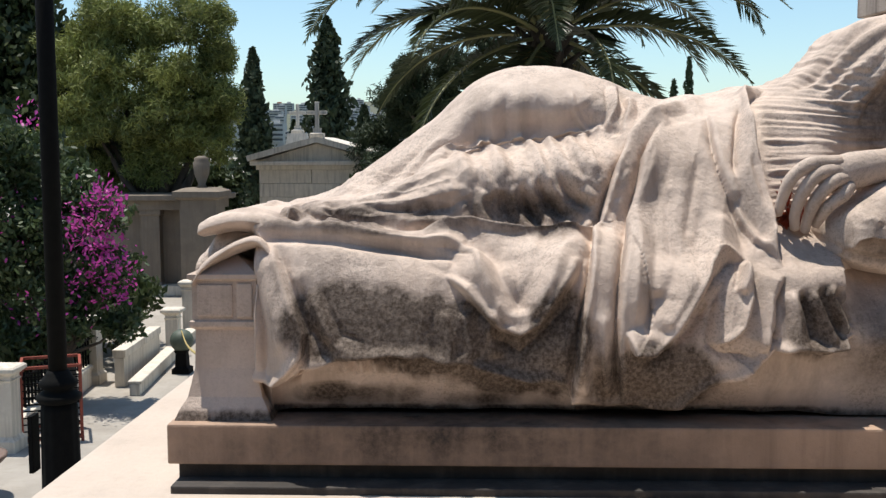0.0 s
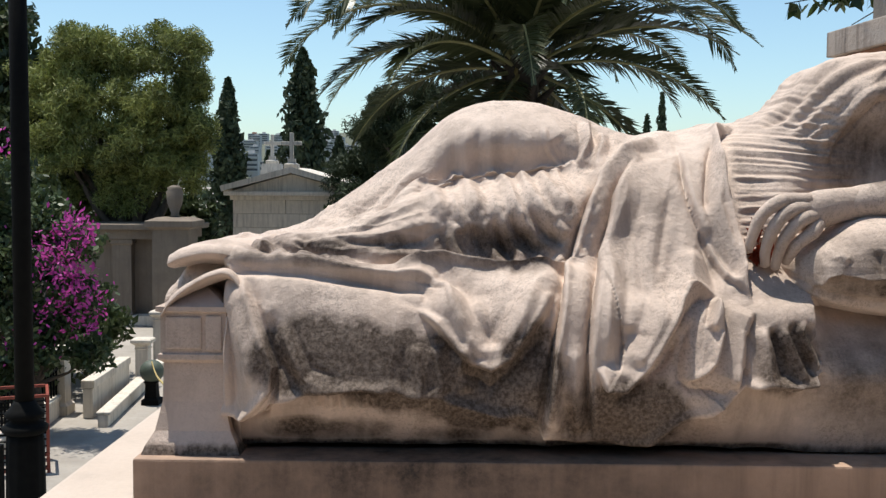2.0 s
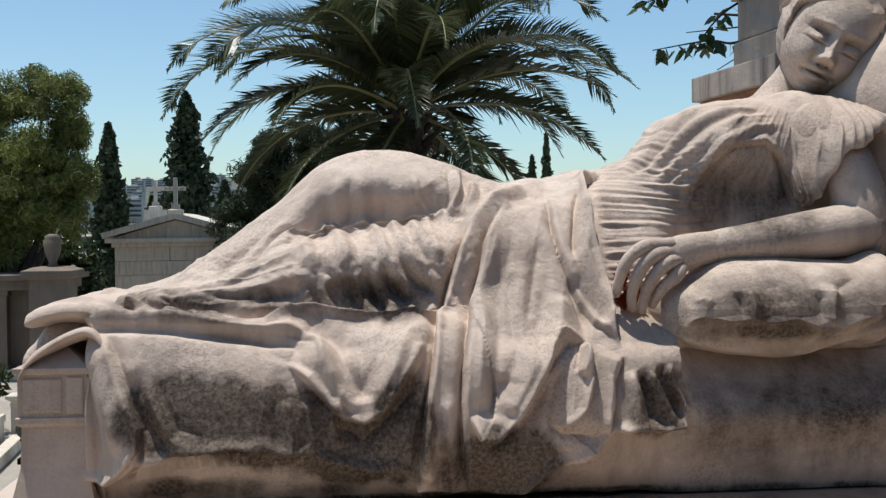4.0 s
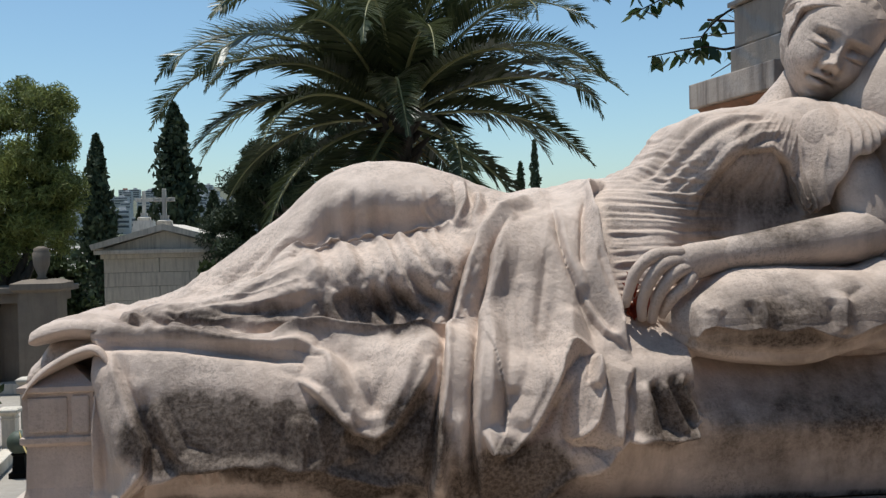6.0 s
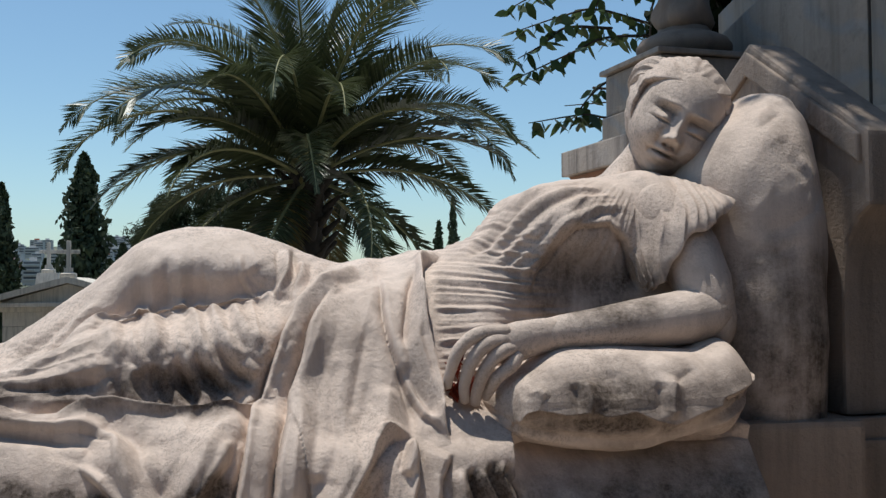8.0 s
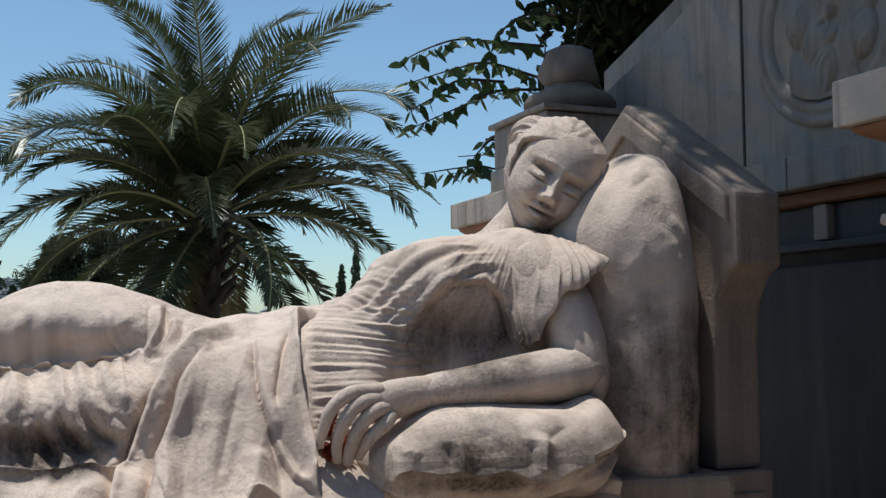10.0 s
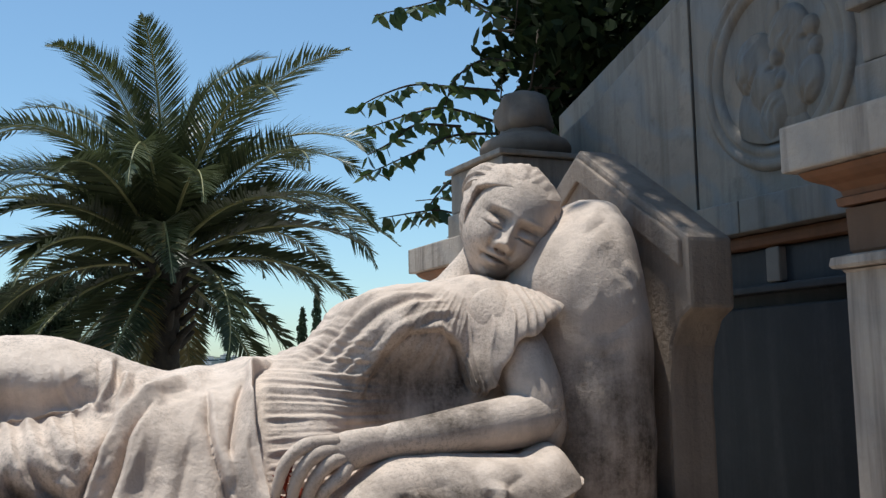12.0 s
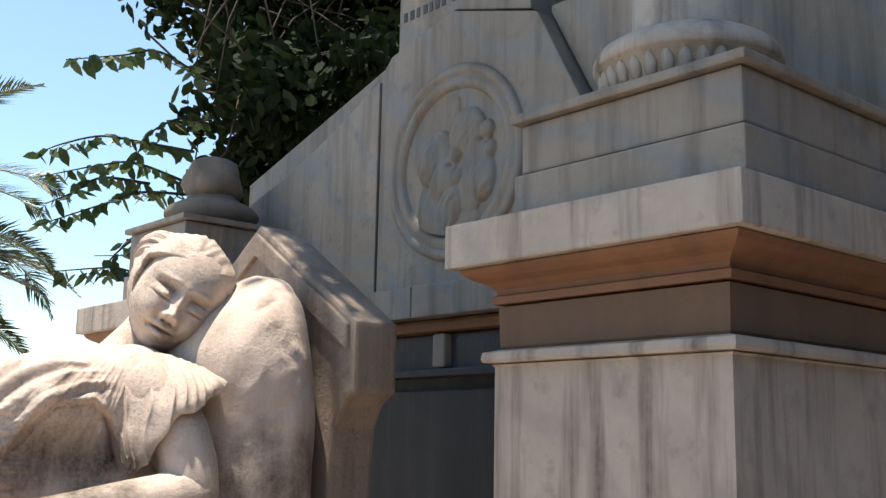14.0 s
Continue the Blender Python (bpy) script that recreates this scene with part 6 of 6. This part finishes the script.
def palm_tree(x, y, ztop):
    rng = np.random.default_rng(11)
    t = thing("palm_tree", "tall date palm with a full crown of arching green fronds", "palm tree", pose(x, y, 0))
    n, m = 60, 28
    prof = [(0.26 - 0.04 * k / n + 0.08 * max(0, k - 0.82 * n) / (0.18 * n), LOW + (ztop - LOW) * k / n) for k in range(n + 1)]
    part("trunk", lathe(prof, m, lambda a, i: 1 + 0.05 * math.sin(7 * a + (i % 2) * math.pi) + 0.03 * (i % 2)), BARK, t, "trunk rough with old leaf bases", smooth=True)
    # stubs of cut leaves under the crown
    for k in range(34):
        a = k * 2.399
        z = ztop - 0.15 - 0.045 * k
        d = Vector((math.cos(a), math.sin(a), 0.9)).normalized()
        b = Vector((0.25 * math.cos(a), 0.25 * math.sin(a), z))
        v, f = tube([b, b + d * 0.22, b + d * 0.36], [0.075, 0.05, 0.03], 6)
        part("leaf_base", mesh_from("leaf_base", v, f, BARK), None, t)
    kinds = 52
    for k in range(kinds):
        u = k / (kinds - 1)
        a = k * 2.39996 + rng.normal() * 0.12
        elev = 87 - 92 * u ** 0.9 - 30 * max(0, u - 0.80) / 0.20 + rng.normal() * 6
        length = 4.2 * (0.86 + 0.16 * math.sin(math.pi * min(1, u + 0.25))) * rng.uniform(0.92, 1.06)
        fr = frond(length, radians(88 + 36 * min(1, 3 * u) - 66 * u + 10 * rng.normal()), 0.08, rng, "frond", t)
        fr.matrix_local = Matrix.Translation((0.16 * math.cos(a), 0.16 * math.sin(a), ztop + 0.25 - 0.55 * u)) @ Matrix.Rotation(a, 4, "Z") @ Matrix.Rotation(-radians(elev), 4, "Y") @ Matrix.Rotation(rng.normal() * 0.3, 4, "X")
    for a, e in ((4.3, -58), (1.0, -64), (2.7, -60)):
        fr = frond(2.6, 0.25, 0.05, rng, "frond", t, True)
        fr["label"] = "dry yellow frond hanging down"
        fr.matrix_local = Matrix.Translation((0.25 * math.cos(a), 0.25 * math.sin(a), ztop - 0.2)) @ Matrix.Rotation(a, 4, "Z") @ Matrix.Rotation(-radians(e), 4, "Y")
    return t


palm_tree(1.50, 15.5, 3.42)


def cypress(x, y, top, width, base=None, seed=0, far=False):
    rng = np.random.default_rng(seed)
    base = LOW if base is None else base
    h = top - base
    t = thing("cypress_tree", "slender dark green cypress tree", "tree", pose(x, y, base), group="cypress trees")
    part("trunk", lathe([(0.12 * width, 0), (0.08 * width, h * 0.5), (0.02 * width, h * 0.97)], 10), TREEBARK, t, smooth=True)
    n = 7000 if not far else 1600
    s = rng.random(n) ** 0.9
    a = rng.random(n) * 2 * math.pi
    # uneven upright plumes
    rad = width / 2 * np.clip(1.15 * (1 - s) ** 0.62, 0.03, 0.95) * np.clip(s * 9, 0.3, 1)
    rad = rad * (0.80 + 0.22 * np.sin(a * 3 + s * 21) + 0.16 * np.sin(a * 5 - s * 43 + 2) + 0.10 * rng.normal(size=n))
    rr = rad * rng.random(n) ** 0.35
    C = np.stack([rr * np.cos(a), rr * np.sin(a), 0.06 * h + 0.94 * h * s], 1)
    V, F = leaf_cloud(C, (0.095 if not far else 0.18) * width ** 0.5 * rng.uniform(0.5, 1.1, n), KITE, rng, 0.5)
    part("crown", cloud_mesh("crown", V, F, CYPRESS), None, t)
    return t


cypress(-6.50, 30.4, 4.5, 1.65, -2.2, 1)
cypress(-4.55, 32.5, 5.65, 2.5, -2.2, 2)
cypress(-3.5, 33.5, 2.9, 1.5, -2.2, 9)
cypress(-5.75, 33.0, 2.4, 1.1, -2.2, 10)
cypress(13.7, 68, 7.4, 1.3, -2, 3, True)
cypress(12.9, 69, 6.0, 1.4, -2, 4, True)


def broad_tree(name, label, x, y, blobs, leaf, material, count, seed, shape=SPRIG, trunk=0.22, base=None, limbs=99):
    """Trunk and limbs to the middle of each clump, and leaves in uneven clumps. blobs: (dx, dy, z, radius)."""
    rng = np.random.default_rng(seed)
    base = LOW if base is None else base
    t = thing(name, label, "tree" if "tree" in name else "shrub", pose(x, y, base))
    fork = Vector((0, 0, (min(b[2] for b in blobs) - base) * 0.75))
    v, f = tube([(0, 0, 0), (0.03, 0.02, fork.z * 0.5), fork], [trunk, trunk * 0.8, trunk * 0.65], 12)
    part("trunk", mesh_from("trunk", v, f, TREEBARK), None, t)
    for dx, dy, z, r in blobs[:limbs]:
        e = Vector((dx, dy, z - base))
        mid = fork.lerp(e, 0.55) + Vector((0, 0, -0.1 * (e - fork).length))
        v, f = tube([fork, mid, e], [trunk * 0.5, trunk * 0.28, trunk * 0.06], 7)
        part("limb", mesh_from("limb", v, f, TREEBARK), None, t)
    C, S = [], []
    total = sum(b[3] ** 2 for b in blobs)
    for dx, dy, z, r in blobs:
        n = int(count * r * r / total)
        sub = rng.normal(size=(26, 3))
        sub /= np.linalg.norm(sub, axis=1, keepdims=True)
        sub = sub * r * rng.uniform(0.35, 1.0, (26, 1))
        pick = rng.integers(0, 26, n)
        g = rng.normal(size=(n, 3))
        g /= np.linalg.norm(g, axis=1, keepdims=True)
        c = sub[pick] + g * (r * 0.40) * rng.random((n, 1)) ** 0.55
        c[:, 2] *= 0.8
        C.append(c + np.array((dx, dy, z - base)))
        S.append(leaf * rng.uniform(0.6, 1.3, n))
    C, S = np.concatenate(C), np.concatenate(S)
    V, F = leaf_cloud(C, S, shape, rng)
    part("crown", cloud_mesh("crown", V, F, material), None, t)
    return t


broad_tree("pine_tree", "broad green pine tree with an uneven crown", -5.75, 18.6,
           [(-1.01, 0, 3.93, 0.68), (-0.22, 0, 3.65, 0.66), (0.67, 0.1, 3.82, 0.73), (1.18, 0, 3.16, 0.55), (-1.68, 0.2, 3.21, 0.77), (-0.67, -0.3, 2.77, 0.77), (0.39, -0.3, 2.77, 0.77), (1.18, 0, 2.28, 0.61), (0.22, -0.4, 1.89, 0.77), (-1.23, -0.3, 2.00, 0.77), (0.95, 0, 1.61, 0.55), (-0.22, 0, 1.34, 0.77), (-1.79, 0, 1.23, 0.77), (-1.34, 0, 0.46, 0.77)], 0.050, PINE, 130000, 21)
broad_tree("dark_tree", "dark evergreen shrub in the shade behind the bush", -5.6, 11.8,
           [(0, 0, 0.2, 0.7), (0.8, 0.2, -0.2, 0.6), (-0.9, 0, 0.4, 0.7), (1.4, 0.4, -0.5, 0.45), (-1.6, 0, 0.6, 0.8), (-0.6, 0, 1.3, 0.8), (0.3, 0.3, 1.1, 0.6)], 0.07, DARKLEAF, 16000, 27, KITE, 0.12)
broad_tree("dark_tree", "low dark hedge behind the railing", -5.0, 9.6,
           [(-0.9, -1.4, -0.75, 0.45), (-0.1, -1.2, -0.8, 0.42), (0.6, -0.9, -0.8, 0.42), (0.7, 0.2, -0.75, 0.42), (0.75, 1.2, -0.75, 0.45), (-0.2, 0.6, -0.6, 0.6), (-1.2, 0.2, -0.5, 0.7), (0.4, 2.1, -0.7, 0.5), (-0.6, 1.8, -0.3, 0.7), (-2.0, -0.6, -0.4, 0.7)], 0.06, DARKLEAF, 15000, 28, KITE, 0.04)
broad_tree("dark_tree", "dense dark evergreen tree", -10.5, 19.5,
           [(-0.6, 0, 4.9, 1.5), (1.2, 0, 4.2, 1.3), (0.4, 0, 3.0, 1.7), (2.2, 0.2, 3.0, 1.3), (-1.4, 0, 3.8, 1.6), (1.2, 0, 1.2, 1.7), (2.9, 0.4, 1.4, 1.3), (-1.3, 0, 1.5, 1.6)], 0.10, DARKLEAF, 52000, 22, KITE, 0.35)
broad_tree("dark_tree", "dark evergreen tree behind the palm", -1.2, 22.0,
           [(0, 0, 2.2, 0.9), (0.8, 0, 1.7, 0.8), (-0.6, 0, 1.4, 0.8), (0.1, 0, 3.0, 0.5), (1.6, 0, 1.1, 0.7)], 0.060, CYPRESS, 26000, 23, SPRIG, 0.2)
broad_tree("dark_tree", "dark conifer behind the palm trunk", -0.32, 21.0,
           [(-0.83, 0, 3.08, 0.42), (-0, 0.2, 3.26, 0.5), (0.6, 0, 3.02, 0.5), (-1.07, 0.2, 2.54, 0.45), (-0.12, 0, 2.54, 0.55), (0.84, 0.2, 3.62, 0.4)], 0.060, CYPRESS, 20000, 26, SPRIG, 0.15)
broad_tree("dark_tree", "low evergreen shrub beside the mausoleum", -1.9, 21.2,
           [(0, 0, 0.6, 0.5), (0.5, 0, 0.3, 0.5), (-0.2, 0, 0.0, 0.5)], 0.09, DARKLEAF, 4000, 24, KITE, 0.1)
broad_tree("dark_tree", "dark shrub beside the urn pedestal", -5.03, 20.5,
           [(0, 0, -0.5, 0.5), (0.2, 0, 0.05, 0.45), (-0.3, 0, -0.2, 0.5), (-0.1, 0, 0.45, 0.42), (-0.5, 0, 0.35, 0.45), (0.2, 0, 0.65, 0.3), (-0.2, 0, 0.85, 0.35), (-0.6, 0, 0.9, 0.4)], 0.08, DARKLEAF, 12000, 29, KITE, 0.06)
bush = broad_tree("bougainvillea_bush", "tall bougainvillea bush with magenta bracts", -3.75, 8.9,
                  [(-0.55, 0, 1.35, 0.42), (-0.1, 0.1, 1.0, 0.45), (-0.9, 0, 0.9, 0.5), (-0.35, -0.1, 0.45, 0.5), (0.35, 0, 0.75, 0.32), (0.45, 0, 0.2, 0.30), (-0.9, 0, 0.15, 0.5), (0.0, 0, -0.1, 0.45), (0.55, 0.1, -0.35, 0.25), (-0.5, 0, -0.5, 0.4)], 0.038, BUSHLEAF, 20000, 25, OVAL, 0.05)
rng = np.random.default_rng(5)
C = []
for cx, cz, r, n in ((0.52, 0.98, 0.10, 110), (0.62, 0.86, 0.09, 80), (0.30, 0.70, 0.13, 150), (0.42, 0.52, 0.16, 190), (0.55, 0.30, 0.15, 150), (0.62, 0.05, 0.10, 90), (0.35, 0.18, 0.10, 60), (-0.55, 0.62, 0.20, 60), (-0.75, 0.85, 0.2, 40), (0.1, 0.0, 0.2, 50), (-0.2, 1.75, 0.10, 30), (-0.3, -0.05, 0.25, 50)):
    g = rng.normal(size=(n, 3)) * r * 0.85
    C.append(g + np.array((cx, -0.28, cz - LOW)))
C = np.concatenate(C)
V, F = leaf_cloud(C, rng.uniform(0.018, 0.034, len(C)), OVAL, rng)
tagged(part("bract_cluster", cloud_mesh("bract_cluster", V, F, BRACT), None, bush), "bright magenta bracts", kind="stuff")


def vine_branch(t, pts, seed, every=0.040, size=0.040):
    """A leafy twig along pts."""
    rng = np.random.default_rng(seed)
    pts = np.array(pts, float)
    q = curve_through(np.arange(len(pts)), pts, np.linspace(0, len(pts) - 1, 12 * len(pts)))
    v, f = tube([tuple(p) for p in q], list(np.linspace(0.007, 0.002, len(q))), 5)
    tw = part("twig", mesh_from("twig", v, f, TWIG), None, t)
    L = np.r_[0, np.cumsum(np.linalg.norm(np.diff(q, axis=0), axis=1))]
    V, F = [], []
    for s in np.arange(0.03, L[-1], every):
        for side in (-1, 1):
            c = np.array([np.interp(s, L, q[:, k]) for k in range(3)]) + rng.normal(size=3) * 0.006
            d = np.array((side * rng.uniform(0.2, 0.9), rng.normal() * 0.5, -rng.uniform(0.3, 1.0)))
            d /= np.linalg.norm(d)
            w = np.cross(d, rng.normal(size=3))
            w /= np.linalg.norm(w)
            n = np.cross(d, w)
            l = size * rng.uniform(0.7, 1.25)
            k = len(V)
            V += [c, c + d * l * 0.5 + w * l * 0.42, c + d * l * 1.1 + w * l * 0.36 - n * l * 0.1, c + d * l * 1.75 - n * l * 0.2, c + d * l * 1.1 - w * l * 0.36 - n * l * 0.1, c + d * l * 0.5 - w * l * 0.42]
            F.append(tuple(range(k, k + 6)))
    part("leaves", cloud_mesh("leaves", np.array(V), np.array(F), VINELEAF), None, tw)


# clumps above z 4.6 hang unseen over the tomb, added to shade wall and headboard
creeper = broad_tree("climbing_shrub", "dense dark climbing shrub behind the tomb wall, with an added overhang out of view", 2.9, 3.1,
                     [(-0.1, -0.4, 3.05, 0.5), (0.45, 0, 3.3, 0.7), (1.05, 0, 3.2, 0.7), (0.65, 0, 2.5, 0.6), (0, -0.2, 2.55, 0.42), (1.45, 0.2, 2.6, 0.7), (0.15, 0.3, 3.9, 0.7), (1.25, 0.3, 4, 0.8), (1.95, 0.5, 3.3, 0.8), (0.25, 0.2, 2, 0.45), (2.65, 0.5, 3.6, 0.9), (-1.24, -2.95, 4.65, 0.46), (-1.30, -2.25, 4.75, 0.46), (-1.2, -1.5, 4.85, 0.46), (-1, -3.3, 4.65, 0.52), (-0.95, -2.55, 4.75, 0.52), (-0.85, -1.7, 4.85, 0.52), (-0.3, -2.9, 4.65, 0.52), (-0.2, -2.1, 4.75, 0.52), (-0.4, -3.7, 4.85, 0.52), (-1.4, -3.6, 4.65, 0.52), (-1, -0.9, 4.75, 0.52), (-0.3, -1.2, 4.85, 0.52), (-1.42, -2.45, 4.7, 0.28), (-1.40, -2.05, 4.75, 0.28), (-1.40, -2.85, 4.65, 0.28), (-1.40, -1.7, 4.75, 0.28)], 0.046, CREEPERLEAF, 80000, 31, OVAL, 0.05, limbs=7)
rng = np.random.default_rng(61)
twigs = Pile()
for k in range(150):
    c = np.array((rng.uniform(-0.55, 1.3), rng.uniform(-0.55, -0.1), rng.uniform(2.1, 3.6) - LOW))
    d = rng.normal(size=3) * np.array((1.0, 0.3, 0.8))
    d *= rng.uniform(0.2, 0.5) / np.linalg.norm(d)
    bend = rng.normal(size=3) * 0.05
    twigs.put(*tube([tuple(c - d), tuple(c + bend), tuple(c + d)], [0.006, 0.005, 0.002], 5))
tagged(part("twig_tangle", twigs.mesh("twig_tangle", TWIG), None, creeper), "tangle of dry brown twigs", kind="stuff")
BR = Vector((2.9, 3.1, LOW))
for k, pts in enumerate((
        [(2.25, 2.55, 2.50), (2.00, 2.45, 2.52), (1.84, 2.38, 2.47), (1.62, 2.32, 2.38)],
        [(2.25, 2.55, 2.45), (2.02, 2.42, 2.40), (1.86, 2.36, 2.32), (1.62, 2.32, 2.20)],
        [(2.25, 2.45, 2.30), (2.05, 2.38, 2.24), (1.92, 2.34, 2.14), (1.84, 2.30, 2.02)],
        [(2.2, 2.45, 2.15), (2.02, 2.36, 2.08), (1.90, 2.32, 2.08), (1.68, 2.30, 2.04)],
        [(2.3, 2.5, 2.75), (2.15, 2.42, 2.72), (2.02, 2.38, 2.62), (1.96, 2.36, 2.48)],
        [(2.25, 2.5, 2.95), (2.05, 2.42, 2.98), (1.90, 2.38, 2.92), (1.68, 2.34, 2.84)],
        [(2.2, 2.45, 2.0), (2.04, 2.36, 1.92), (1.96, 2.34, 1.80)],
        [(2.25, 2.5, 2.62), (2.00, 2.42, 2.60), (1.84, 2.36, 2.58), (1.70, 2.32, 2.52), (1.60, 2.30, 2.46)],
        [(2.05, 2.42, 2.44), (1.85, 2.36, 2.42), (1.74, 2.32, 2.34), (1.64, 2.30, 2.28)])):
    vine_branch(creeper, [Vector(p) - BR for p in pts], 40 + k)


# ---- the far city and trees ----
def hill_z(x, y):
    s = max(0.0, (y - 160) / 1200) ** 2
    return LOW - 8 + 64 * s ** 0.8 * (0.9 + 0.10 * math.sin(x * 0.006 + 0.7) + 0.05 * math.sin(x * 0.021)) * (1 - 0.62 / (1 + math.exp((20 - x) / 70)))


def hill():
    """A long low ridge far behind."""
    nx, ny = 90, 26
    V = []
    for j in range(ny):
        y = 160 + 72 * j
        for i in range(nx):
            x = -1300 + 30 * i
            V.append((x, y, hill_z(x, y) - 40 * max(0, j / (ny - 1) - 0.92)))
    F = [(j * nx + i, j * nx + i + 1, (j + 1) * nx + i + 1, (j + 1) * nx + i) for j in range(ny - 1) for i in range(nx - 1)]
    return tagged(new("hillside", mesh_from("hillside", V, F, HILLSIDE)), "dry built-up hillside on the horizon", "hill", kind="structure")


hill()


def apartment_block(x, y, w, d, floors, seed):
    rng = random.Random(seed)
    t = thing("apartment_building", "far pale apartment building with balconies", "building", pose(x, y, hill_z(x, y) - 3), group="far apartment buildings")
    h = 3.1 * floors + 3
    part("wall", boxes((-w / 2, w / 2, 0, d, 0, h), bev=0), CITYWHITE, t)
    part("roof", boxes((-w * 0.2, w * 0.15, d * 0.3, d * 0.7, h, h + 2.4), bev=0), ROOFTILE if rng.random() < 0.2 else CITYWHITE, t)
    for k in range(1, floors):
        z = 3.1 * k + 3.2
        part("balcony", boxes((-w * 0.46, w * rng.uniform(0.1, 0.46), -1.3, 0.0, z - 0.2, z + 0.75), bev=0), CITYWHITE, t)
        part("window_band", boxes((-w * 0.44, w * 0.44, -0.06, 0.0, z + 0.8, z + 2.2), bev=0), WINDOWDARK, t)
    return t


rng = random.Random(8)
for k in range(190):
    y = 620 + 1150 * (k / 190) + rng.uniform(-14, 14)
    u = rng.uniform(-0.33, -0.02) if k % 4 else rng.uniform(-0.02, 0.34)
    apartment_block(u * y, y, rng.uniform(9, 20), rng.uniform(9, 14), rng.randint(3, 5) if u < -0.02 else 2, k)

rng = np.random.default_rng(9)
C, S = [], []
for k in range(260):
    y = rng.uniform(110, 620)
    x = rng.uniform(-0.40, 0.48) * y
    z = hill_z(x, y) - 1 if y > 160 else LOW - 3
    r = rng.uniform(1.6, 3.6)
    n = 40
    g = rng.normal(size=(n, 3))
    g /= np.linalg.norm(g, axis=1, keepdims=True)
    g = g * r * rng.uniform(0.5, 1.1, (n, 1))
    g[:, 2] = g[:, 2] * rng.uniform(0.7, 1.4) + r
    C.append(g + np.array((x, y, z)))
    S.append(rng.uniform(0.5, 1.1, n))
V, F = leaf_cloud(np.concatenate(C), np.concatenate(S), KITE, rng)
tagged(new("far_woods", cloud_mesh("far_woods", V, F, FARGREEN)), "dark trees scattered before the far city", "trees", kind="stuff")
